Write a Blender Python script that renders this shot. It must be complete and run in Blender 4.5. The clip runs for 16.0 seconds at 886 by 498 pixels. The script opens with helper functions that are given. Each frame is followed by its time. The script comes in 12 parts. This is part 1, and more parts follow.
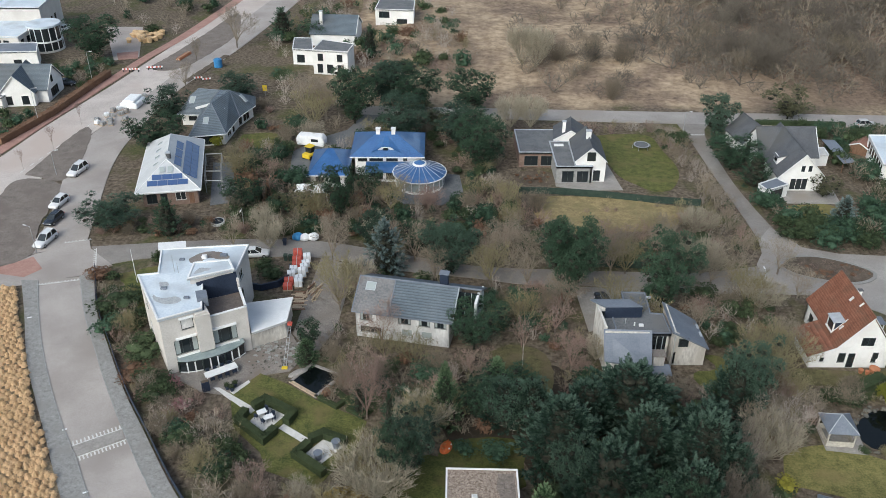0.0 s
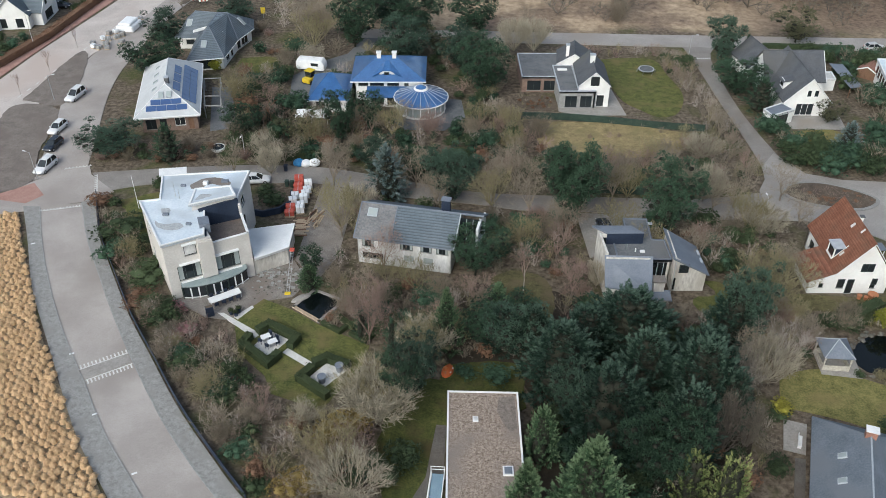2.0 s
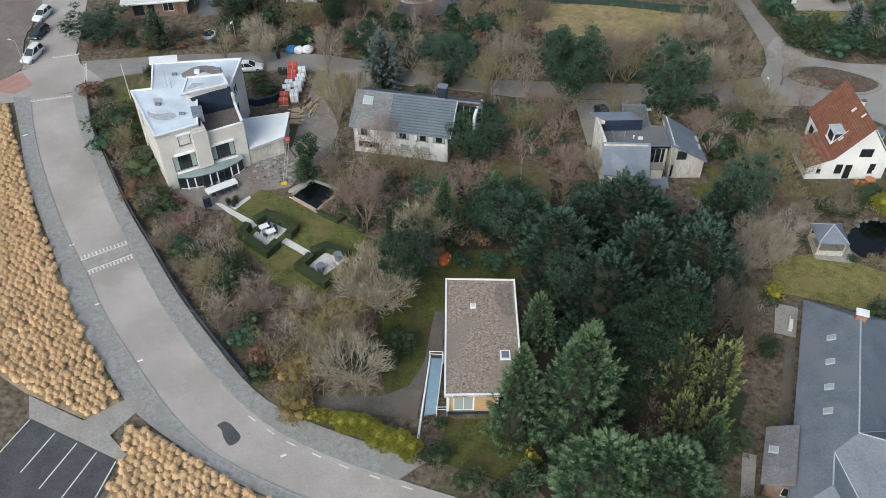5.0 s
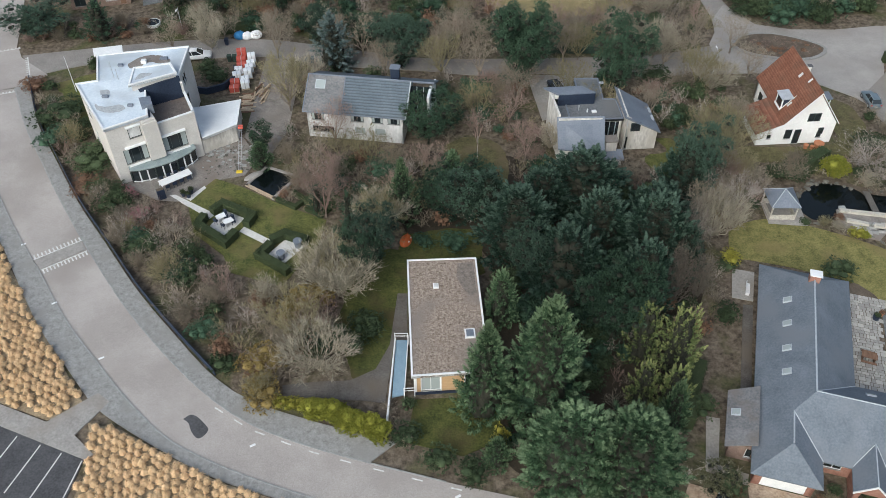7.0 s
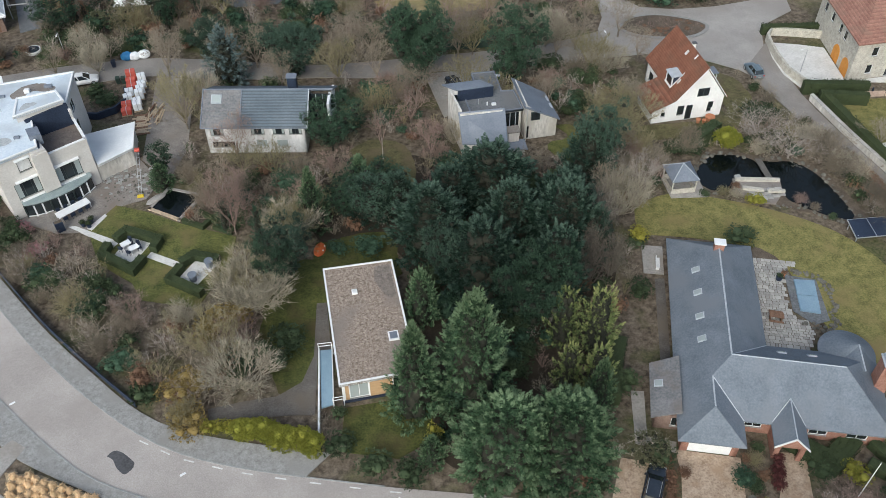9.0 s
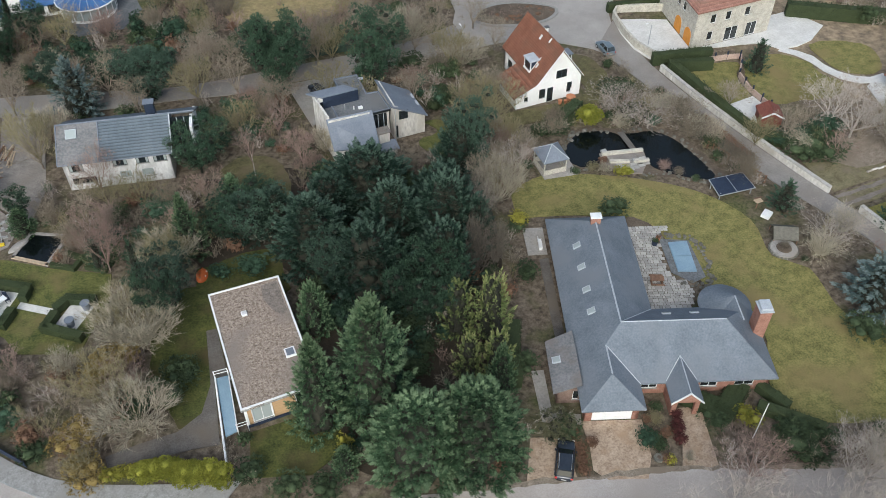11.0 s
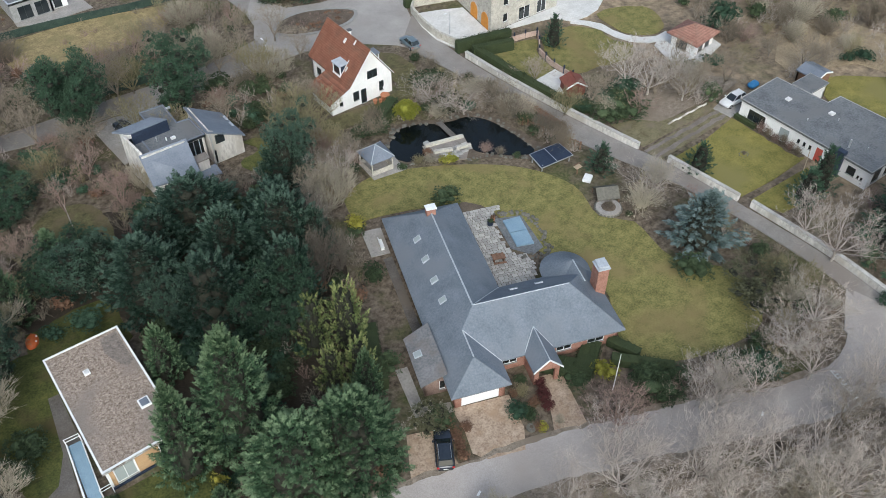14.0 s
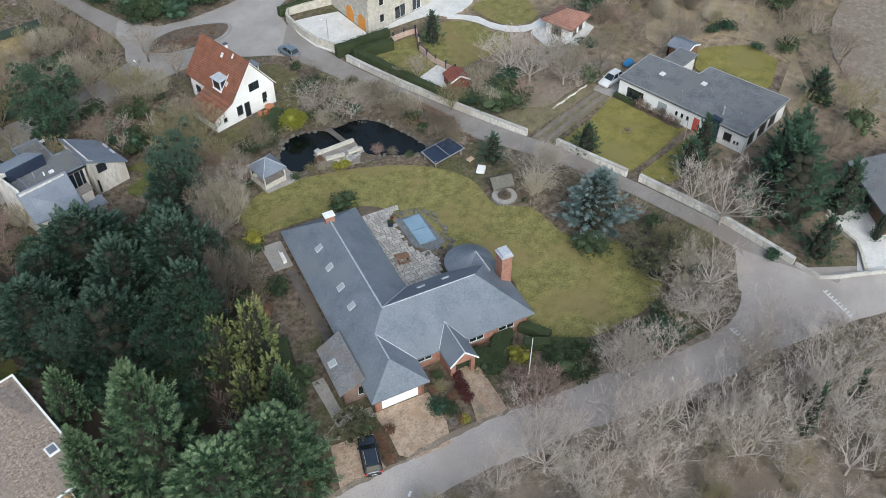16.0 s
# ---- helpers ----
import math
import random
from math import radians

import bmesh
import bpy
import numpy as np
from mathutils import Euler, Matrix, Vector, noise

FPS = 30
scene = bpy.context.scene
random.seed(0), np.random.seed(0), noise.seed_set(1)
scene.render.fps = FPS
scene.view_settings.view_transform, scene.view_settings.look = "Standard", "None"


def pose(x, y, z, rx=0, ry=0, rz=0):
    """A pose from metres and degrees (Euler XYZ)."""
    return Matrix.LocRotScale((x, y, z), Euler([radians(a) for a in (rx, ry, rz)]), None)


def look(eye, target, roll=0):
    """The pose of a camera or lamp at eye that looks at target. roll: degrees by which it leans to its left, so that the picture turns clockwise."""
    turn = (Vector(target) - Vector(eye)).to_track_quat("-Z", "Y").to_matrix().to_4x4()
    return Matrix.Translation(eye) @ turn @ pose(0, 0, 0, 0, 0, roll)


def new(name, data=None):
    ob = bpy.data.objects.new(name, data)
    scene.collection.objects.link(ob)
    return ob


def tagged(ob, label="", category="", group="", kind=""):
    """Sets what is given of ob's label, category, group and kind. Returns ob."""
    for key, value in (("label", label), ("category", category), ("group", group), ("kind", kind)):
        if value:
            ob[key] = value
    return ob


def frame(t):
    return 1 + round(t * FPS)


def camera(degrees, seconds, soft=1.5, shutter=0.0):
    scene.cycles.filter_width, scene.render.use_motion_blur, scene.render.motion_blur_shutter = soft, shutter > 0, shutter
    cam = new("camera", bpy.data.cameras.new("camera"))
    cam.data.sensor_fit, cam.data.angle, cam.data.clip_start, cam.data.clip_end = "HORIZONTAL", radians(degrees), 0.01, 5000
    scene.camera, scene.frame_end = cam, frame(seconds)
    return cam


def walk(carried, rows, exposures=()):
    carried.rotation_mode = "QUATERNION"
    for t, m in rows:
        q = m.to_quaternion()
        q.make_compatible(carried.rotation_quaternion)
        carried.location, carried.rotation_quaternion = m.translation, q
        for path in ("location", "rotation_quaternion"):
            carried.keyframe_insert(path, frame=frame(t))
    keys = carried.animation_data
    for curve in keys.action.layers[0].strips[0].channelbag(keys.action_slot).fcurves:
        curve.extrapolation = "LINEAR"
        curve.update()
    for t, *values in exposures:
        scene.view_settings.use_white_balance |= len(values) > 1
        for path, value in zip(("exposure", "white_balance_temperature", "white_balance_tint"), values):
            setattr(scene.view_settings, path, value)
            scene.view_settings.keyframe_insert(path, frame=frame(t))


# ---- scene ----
# the drone hovers on one spot, tips its camera down and then turns to the right
cam = camera(54.65, 16.0, soft=0.7)
EYE = (0.0, 0.0, 74.0)
TURNS = [
    (0.0, 58.338, -0.192, -0.000),
    (0.5, 57.044, -0.164, 0.029),
    (1.0, 55.762, -0.161, 0.052),
    (1.5, 54.484, -0.120, 0.059),
    (2.0, 53.413, -0.136, 0.098),
    (2.5, 52.130, -0.095, 0.066),
    (3.0, 50.827, -0.039, 0.019),
    (3.5, 49.496, 0.003, -0.017),
    (4.0, 48.148, 0.056, -0.103),
    (6.5, 44.655, 0.149, -2.544),
    (7.0, 44.696, 0.157, -4.110),
    (7.5, 44.724, 0.145, -5.584),
    (8.0, 44.734, 0.180, -7.233),
    (8.5, 44.737, 0.170, -9.185),
    (9.0, 44.739, 0.151, -12.161),
    (11.5, 44.852, 0.050, -25.668),
    (12.0, 44.881, 0.018, -28.561),
    (12.5, 44.931, 0.011, -31.053),
    (13.0, 44.998, -0.012, -33.264),
    (13.5, 45.012, -0.055, -35.210),
    (14.0, 45.041, -0.050, -37.627),
    (14.5, 45.057, -0.034, -40.152),
    (15.0, 45.067, -0.016, -42.637),
    (15.5, 45.078, -0.031, -44.929),
    (16.0, 45.087, -0.023, -46.783),
]
walk(cam, [(t, pose(*EYE, rx, ry, rz)) for t, rx, ry, rz in TURNS], [(0, -0.2, 6150, 4), (9, -0.12, 6150, 4), (16, 0.0, 5950, 4)])

# ---- light: an even overcast sky with a faint, very soft sun ----
world = bpy.data.worlds.new("overcast")
scene.world = world
world.use_nodes = True
wn, wl = world.node_tree.nodes, world.node_tree.links
wn.clear()
sky = wn.new("ShaderNodeTexSky")
sky.sky_type, sky.sun_disc = "NISHITA", False
sky.sun_elevation, sky.sun_rotation = radians(38), radians(212)
sky.air_density, sky.dust_density, sky.ozone_density = 1.0, 4.0, 1.0
haze = wn.new("ShaderNodeHueSaturation")
haze.inputs["Saturation"].default_value = 0.75
back = wn.new("ShaderNodeBackground")
back.inputs["Strength"].default_value = 0.21
out = wn.new("ShaderNodeOutputWorld")
wl.new(sky.outputs[0], haze.inputs["Color"])
wl.new(haze.outputs[0], back.inputs[0])
wl.new(back.outputs[0], out.inputs[0])
sun_data = bpy.data.lights.new("sun", "SUN")
sun_data.energy, sun_data.angle, sun_data.color = 1.5, radians(40), (1.0, 0.98, 0.95)
sun = new("sun", sun_data)
sun.matrix_world = look((0, 0, 200), (260 * math.sin(radians(32)), 260 * math.cos(radians(32)), 0))

# ---- materials ----
def lin(c):
    return tuple(c) + (1.0,)


def mat(name, c1, c2, scale=1.0, rough=0.85, bump=0.2, fine=None, c3=None, metal=0.0, spec=0.3, island=0.0, wave=None, stretch=None, patch=None):
    """Two-scale noise between c1 and c2; c3 comes in as broad stains; island varies by loose piece; wave: (axis, scale,
    strength) multiplies bands into the colour, for courses and their shadow lines.
    """
    m = bpy.data.materials.new(name)
    m.use_nodes = True
    n, l = m.node_tree.nodes, m.node_tree.links
    b = n["Principled BSDF"]
    b.inputs["Roughness"].default_value, b.inputs["Metallic"].default_value = rough, metal
    b.inputs["Specular IOR Level"].default_value = spec
    tc = n.new("ShaderNodeTexCoord")
    src = tc.outputs["Object"]
    if stretch:
        mp = n.new("ShaderNodeMapping")
        mp.inputs["Scale"].default_value = stretch
        l.new(src, mp.inputs[0])
        src = mp.outputs[0]
    big = n.new("ShaderNodeTexNoise")
    big.inputs["Scale"].default_value, big.inputs["Detail"].default_value, big.inputs["Roughness"].default_value = scale, 5, 0.62
    l.new(src, big.inputs["Vector"])
    small = n.new("ShaderNodeTexNoise")
    small.inputs["Scale"].default_value, small.inputs["Detail"].default_value = fine or scale * 12, 4
    l.new(src, small.inputs["Vector"])
    add = n.new("ShaderNodeMath")
    add.operation = "MULTIPLY_ADD"
    add.inputs[1].default_value = 0.45
    l.new(small.outputs[0], add.inputs[0])
    half = n.new("ShaderNodeMath")
    half.operation = "MULTIPLY"
    half.inputs[1].default_value = 0.55
    l.new(big.outputs[0], half.inputs[0])
    l.new(half.outputs[0], add.inputs[2])
    ramp = n.new("ShaderNodeMapRange")
    ramp.inputs["From Min"].default_value, ramp.inputs["From Max"].default_value = 0.36, 0.64
    l.new(add.outputs[0], ramp.inputs[0])
    fac = ramp.outputs[0]
    if island:
        geo = n.new("ShaderNodeNewGeometry")
        obi = n.new("ShaderNodeObjectInfo")
        mixr = n.new("ShaderNodeMath")
        mixr.operation = "ADD"
        l.new(geo.outputs["Random Per Island"], mixr.inputs[0])
        l.new(obi.outputs["Random"], mixr.inputs[1])
        hf = n.new("ShaderNodeMath")
        hf.operation = "MULTIPLY"
        hf.inputs[1].default_value = 0.5
        l.new(mixr.outputs[0], hf.inputs[0])
        mx = n.new("ShaderNodeMix")
        mx.inputs[0].default_value = island
        l.new(fac, mx.inputs[2])
        l.new(hf.outputs[0], mx.inputs[3])
        fac = mx.outputs[0]
    col = n.new("ShaderNodeMix")
    col.data_type = "RGBA"
    col.inputs[6].default_value, col.inputs[7].default_value = lin(c1), lin(c2)
    l.new(fac, col.inputs[0])
    res = col.outputs[2]
    if c3:
        st = n.new("ShaderNodeTexNoise")
        st.inputs["Scale"].default_value, st.inputs["Detail"].default_value = patch or scale * 0.35, 6
        l.new(src, st.inputs["Vector"])
        sr = n.new("ShaderNodeMapRange")
        sr.inputs["From Min"].default_value, sr.inputs["From Max"].default_value = 0.5, 0.68
        l.new(st.outputs[0], sr.inputs[0])
        c = n.new("ShaderNodeMix")
        c.data_type = "RGBA"
        c.inputs[7].default_value = lin(c3)
        l.new(res, c.inputs[6])
        l.new(sr.outputs[0], c.inputs[0])
        res = c.outputs[2]
    height = small.outputs[0]
    if wave:
        axis, sc, st = wave
        w = n.new("ShaderNodeTexWave")
        w.wave_profile, w.bands_direction = "SAW", axis
        w.inputs["Scale"].default_value = sc
        w.inputs["Distortion"].default_value = 0.4
        w.inputs["Detail"].default_value = 1
        l.new(tc.outputs["Object"], w.inputs["Vector"])
        c = n.new("ShaderNodeMix")
        c.data_type, c.blend_type = "RGBA", "MULTIPLY"
        c.inputs[0].default_value = st
        l.new(res, c.inputs[6])
        l.new(w.outputs["Color"], c.inputs[7])
        res = c.outputs[2]
        height = w.outputs["Fac"]
    l.new(res, b.inputs["Base Color"])
    if bump:
        bp = n.new("ShaderNodeBump")
        bp.inputs["Strength"].default_value, bp.inputs["Distance"].default_value = bump, 0.05
        l.new(height, bp.inputs["Height"])
        l.new(bp.outputs[0], b.inputs["Normal"])
    return m


def glass_mat(name, tint, rough=0.06, spec=0.8):
    m = bpy.data.materials.new(name)
    m.use_nodes = True
    b = m.node_tree.nodes["Principled BSDF"]
    b.inputs["Base Color"].default_value = lin(tint)
    b.inputs["Roughness"].default_value = rough
    b.inputs["Specular IOR Level"].default_value = spec
    return m


M = {
    "street": mat("brick_street", (0.29, 0.261, 0.243), (0.43, 0.396, 0.372), 0.12, 0.9, 0.35, fine=9, c3=(0.3, 0.268, 0.247), patch=0.11),
    "sidewalk": mat("old_grey_pavers", (0.2, 0.195, 0.186), (0.335, 0.33, 0.32), 1.6, 0.9, 0.5, fine=6, c3=(0.25, 0.243, 0.232), patch=0.3),
    "asphalt": mat("asphalt", (0.25, 0.232, 0.218), (0.375, 0.352, 0.333), 0.2, 0.92, 0.3, fine=6, c3=(0.285, 0.258, 0.236), patch=0.08),
    "darkasphalt": mat("dark_parking_asphalt", (0.05, 0.05, 0.055), (0.1, 0.1, 0.105), 0.4, 0.9, 0.2),
    "darkpath": mat("worn_dark_path", (0.075, 0.068, 0.062), (0.15, 0.138, 0.128), 0.5, 0.92, 0.3, fine=7, c3=(0.13, 0.11, 0.09)),
    "redpath": mat("red_brick_cycle_path", (0.3, 0.17, 0.14), (0.42, 0.26, 0.22), 0.5, 0.9, 0.3),
    "sandroad": mat("unfinished_sandy_roadbed", (0.385, 0.343, 0.318), (0.585, 0.533, 0.498), 0.15, 0.95, 0.3, fine=4, c3=(0.47, 0.4, 0.36)),
    "lane": mat("brown_grey_lane", (0.18, 0.165, 0.152), (0.3, 0.28, 0.262), 0.2, 0.92, 0.3, fine=6, c3=(0.215, 0.188, 0.167), patch=0.09),
    "leafmould": mat("tan_leaf_litter", (0.125, 0.102, 0.081), (0.305, 0.258, 0.207), 1.2, 0.97, 0.5, fine=7, c3=(0.19, 0.155, 0.12), patch=0.2),
    "oldwall": mat("weathered_grey_white_wall", (0.3, 0.29, 0.27), (0.56, 0.55, 0.52), 0.8, 0.9, 0.3, fine=5, c3=(0.34, 0.32, 0.28)),
    "kerb": mat("concrete_kerb", (0.22, 0.22, 0.215), (0.38, 0.38, 0.37), 1.5, 0.9, 0.2),
    "paint": mat("worn_road_paint", (0.42, 0.42, 0.41), (0.75, 0.75, 0.73), 2.5, 0.8, 0.1),
    "soil": mat("bare_garden_soil", (0.07, 0.055, 0.043), (0.15, 0.12, 0.09), 0.6, 0.97, 0.5, fine=6),
    # litter colour darkened to carry the grove's ground shade
    "shaded_duff": mat("needle_litter_darkened_for_shade", (0.024, 0.019, 0.014), (0.06, 0.048, 0.034), 0.6, 0.97, 0.5, fine=6),
    "plot": mat("dug_over_plot", (0.135, 0.116, 0.103), (0.235, 0.205, 0.182), 0.5, 0.97, 0.5, fine=5, c3=(0.16, 0.135, 0.12)),
    "lawn": mat("winter_lawn", (0.09, 0.093, 0.028), (0.25, 0.222, 0.082), 0.8, 0.95, 0.4, fine=5, c3=(0.2, 0.158, 0.068), patch=0.16),
    "lawn_dark": mat("mossy_lawn", (0.045, 0.06, 0.017), (0.15, 0.15, 0.046), 0.9, 0.95, 0.4, fine=5, c3=(0.15, 0.125, 0.052), patch=0.3),
    "lawn_moss": mat("damp_moss_lawn", (0.026, 0.038, 0.01), (0.098, 0.102, 0.028), 0.7, 0.95, 0.4, fine=5, c3=(0.075, 0.062, 0.026), patch=0.25),
    "lawn_olive": mat("thin_olive_lawn", (0.055, 0.052, 0.025), (0.155, 0.14, 0.065), 0.9, 0.95, 0.4, fine=5, c3=(0.14, 0.11, 0.065), patch=0.3),
    "drygrass": mat("dry_field_grass", (0.15, 0.12, 0.058), (0.37, 0.29, 0.15), 0.7, 0.95, 0.5, fine=4, c3=(0.2, 0.17, 0.08), patch=0.22),
    "white": mat("white_painted_wall", (0.72, 0.715, 0.7), (0.86, 0.855, 0.84), 0.5, 0.8, 0.08, c3=(0.68, 0.665, 0.64)),
    "cream": mat("pale_render", (0.52, 0.495, 0.465), (0.65, 0.625, 0.595), 0.4, 0.85, 0.08, c3=(0.52, 0.49, 0.46)),
    "stained": mat("weathered_white_wall", (0.4, 0.38, 0.352), (0.76, 0.735, 0.69), 0.9, 0.85, 0.1, fine=3, c3=(0.42, 0.39, 0.345), patch=0.45, stretch=(1, 1, 0.35)),
    "whitewash": mat("dulled_white_wall", (0.46, 0.46, 0.46), (0.74, 0.74, 0.735), 0.7, 0.85, 0.1, fine=3, c3=(0.48, 0.47, 0.45), patch=0.4, stretch=(1, 1, 0.4)),
    "gravelstain": mat("damp_roof_gravel", (0.11, 0.092, 0.082), (0.27, 0.23, 0.2), 2.4, 0.9, 0.7, fine=7),
    "stone": mat("rubble_stone_wall", (0.32, 0.3, 0.26), (0.58, 0.55, 0.48), 1.6, 0.9, 0.5, fine=7),
    "brick": mat("red_brick_wall", (0.26, 0.125, 0.09), (0.45, 0.25, 0.19), 1.4, 0.9, 0.3, fine=11, wave=("Z", 4.2, 0.2)),
    "darkbrick": mat("brown_brick_wall", (0.16, 0.11, 0.09), (0.28, 0.2, 0.165), 1.4, 0.9, 0.3, fine=11),
    "slate": mat("grey_slate_roof", (0.105, 0.126, 0.152), (0.182, 0.206, 0.24), 0.4, 0.6, 0.3, fine=5, c3=(0.165, 0.182, 0.207), patch=0.22, spec=0.25),
    "oldslate": mat("brown_weathered_slate_roof", (0.12, 0.125, 0.132), (0.225, 0.222, 0.226), 0.5, 0.75, 0.3, fine=4, c3=(0.165, 0.145, 0.134), patch=0.4),
    "slateline": mat("lead_ridge_capping", (0.32, 0.35, 0.39), (0.48, 0.51, 0.55), 2.0, 0.55, 0.1),
    # on the roof tiles, wave paints the courses' shadow lines into the colour
    "greytile": mat("blue_grey_roof_tiles", (0.105, 0.135, 0.163), (0.18, 0.215, 0.25), 0.3, 0.6, 0.5, fine=6, c3=(0.14, 0.155, 0.17), wave=("Z", 1.5, 0.5)),
    "browntile": mat("mossy_brown_roof_tiles", (0.12, 0.1, 0.09), (0.22, 0.19, 0.175), 0.6, 0.85, 0.5, fine=6, c3=(0.2, 0.15, 0.13), wave=("Z", 1.5, 0.35)),
    "darktile": mat("dark_grey_roof_tiles", (0.06, 0.066, 0.075), (0.12, 0.125, 0.14), 0.4, 0.7, 0.4, fine=6, c3=(0.1, 0.1, 0.1)),
    "redtile": mat("orange_red_roof_tiles", (0.19, 0.072, 0.045), (0.33, 0.15, 0.095), 0.9, 0.85, 0.6, fine=6, c3=(0.2, 0.11, 0.075), patch=0.5, wave=("Z", 1.2, 0.4)),
    "pinktile": mat("faded_terracotta_tiles", (0.24, 0.115, 0.085), (0.4, 0.22, 0.17), 0.9, 0.85, 0.5, fine=6, c3=(0.28, 0.17, 0.13), wave=("Z", 1.5, 0.3)),
    "bluetile": mat("glazed_blue_roof_tiles", (0.015, 0.07, 0.21), (0.05, 0.15, 0.36), 0.35, 0.28, 0.4, fine=6, spec=0.7),
    "gravelroof": mat("brown_roof_gravel", (0.11, 0.08, 0.06), (0.43, 0.355, 0.295), 3.2, 0.95, 0.9, fine=7, c3=(0.225, 0.19, 0.165), patch=0.2),
    "felt": mat("grey_roofing_felt", (0.095, 0.101, 0.108), (0.185, 0.192, 0.2), 0.5, 0.8, 0.2, fine=4, c3=(0.15, 0.15, 0.152), patch=0.25),
    "whiteroof": mat("pale_roof_membrane", (0.5, 0.575, 0.65), (0.68, 0.735, 0.785), 0.3, 0.5, 0.06, c3=(0.42, 0.46, 0.5), patch=0.16),
    "puddle": mat("dried_puddle_film", (0.3, 0.315, 0.33), (0.46, 0.475, 0.49), 1.2, 0.7, 0.05, fine=4),
    "palemetal": mat("pale_grey_metal_roof", (0.42, 0.435, 0.45), (0.56, 0.575, 0.59), 0.5, 0.55, 0.06, c3=(0.46, 0.475, 0.49), patch=0.2),
    "pinkwall": mat("faded_pink_wall", (0.36, 0.26, 0.215), (0.52, 0.4, 0.34), 1.0, 0.9, 0.2, fine=5),
    "membrane": mat("white_roof_membrane", (0.7, 0.715, 0.73), (0.84, 0.85, 0.86), 0.4, 0.5, 0.08, c3=(0.6, 0.62, 0.64), patch=0.2),
    "zinc": mat("blue_grey_zinc", (0.125, 0.147, 0.185), (0.19, 0.212, 0.252), 0.5, 0.5, 0.08, spec=0.4),
    "navy": mat("navy_cladding", (0.014, 0.022, 0.042), (0.03, 0.042, 0.07), 0.5, 0.5, 0.08),
    "trim": mat("white_trim", (0.66, 0.67, 0.68), (0.82, 0.82, 0.82), 1.0, 0.6, 0.05),
    "darkframe": mat("dark_green_window_frame", (0.02, 0.03, 0.028), (0.04, 0.05, 0.048), 2.0, 0.5, 0.05),
    "wood": mat("varnished_plywood_panel", (0.42, 0.27, 0.14), (0.56, 0.38, 0.22), 0.8, 0.6, 0.1, stretch=(1, 1, 6)),
    "oldwood": mat("weathered_brown_wood", (0.12, 0.07, 0.045), (0.24, 0.14, 0.09), 0.8, 0.8, 0.2, stretch=(6, 1, 1)),
    "paleboard": mat("pale_timber", (0.34, 0.26, 0.18), (0.52, 0.42, 0.31), 0.8, 0.8, 0.2, stretch=(6, 1, 1)),
    "orange": mat("orange_stained_door", (0.5, 0.19, 0.02), (0.66, 0.29, 0.05), 1.0, 0.5, 0.1, stretch=(6, 1, 1)),
    "pave_light": mat("pale_stone_paving", (0.5, 0.49, 0.47), (0.66, 0.65, 0.63), 0.5, 0.8, 0.15, fine=4),
    "pave_grey": mat("grey_terrace_paving", (0.24, 0.225, 0.21), (0.36, 0.34, 0.32), 0.5, 0.85, 0.2, fine=4, c3=(0.28, 0.25, 0.22)),
    "mudpave": mat("mud_stained_paving", (0.15, 0.133, 0.12), (0.3, 0.275, 0.25), 0.6, 0.9, 0.3, fine=5, c3=(0.19, 0.16, 0.14), patch=0.3),
    "flag": mat("mixed_flagstone", (0.11, 0.11, 0.11), (0.5, 0.48, 0.445), 1.3, 0.85, 0.3, island=0.85),
    "tanbrick": mat("tan_clinker_driveway", (0.22, 0.158, 0.112), (0.46, 0.362, 0.275), 1.1, 0.9, 0.4, fine=5, c3=(0.315, 0.222, 0.15), patch=0.5),
    "water": glass_mat("still_dark_water", (0.004, 0.006, 0.006), 0.02, 0.35),
    "canopy": mat("greenish_canopy_glass", (0.2, 0.25, 0.255), (0.32, 0.375, 0.38), 0.8, 0.35, 0.05, spec=0.6),
    "redplum": mat("dark_red_foliage", (0.05, 0.014, 0.014), (0.14, 0.05, 0.045), 0.8, 0.9, 0, island=0.6),
    "orange_hull": mat("orange_red_boat_hull", (0.4, 0.085, 0.02), (0.58, 0.15, 0.045), 1.5, 0.45, 0.1),
    "glass": glass_mat("window_glass", (0.02, 0.026, 0.03), 0.05),
    "paleglass": glass_mat("curtained_window_glass", (0.34, 0.38, 0.375), 0.08),
    "panel": glass_mat("solar_cell_glass", (0.045, 0.09, 0.22), 0.12),
    "cover": mat("blue_grey_pool_cover", (0.17, 0.26, 0.34), (0.24, 0.34, 0.42), 0.6, 0.6, 0.15),
    "rubber": mat("black_rubber", (0.012, 0.012, 0.013), (0.025, 0.025, 0.027), 3, 0.8, 0.1),
    "metal": mat("galvanised_metal", (0.4, 0.41, 0.42), (0.55, 0.56, 0.57), 2, 0.45, 0.05, metal=0.6),
    "plastic_white": mat("white_sheeting", (0.7, 0.72, 0.74), (0.88, 0.885, 0.89), 1.5, 0.6, 0.3),
    "plastic_red": mat("red_netting", (0.42, 0.07, 0.05), (0.6, 0.14, 0.1), 2, 0.7, 0.3),
    "redbarn": mat("dark_red_stained_timber", (0.13, 0.042, 0.032), (0.24, 0.085, 0.062), 1.0, 0.8, 0.2, stretch=(6, 1, 1)),
    "plastic_blue": mat("blue_plastic", (0.03, 0.14, 0.33), (0.06, 0.25, 0.5), 2, 0.6, 0.2),
    "yellow": mat("yellow_enamel", (0.6, 0.42, 0.02), (0.72, 0.55, 0.05), 2, 0.5, 0.1),
    "terracotta": mat("terracotta_pot", (0.36, 0.14, 0.07), (0.5, 0.22, 0.12), 2, 0.8, 0.1),
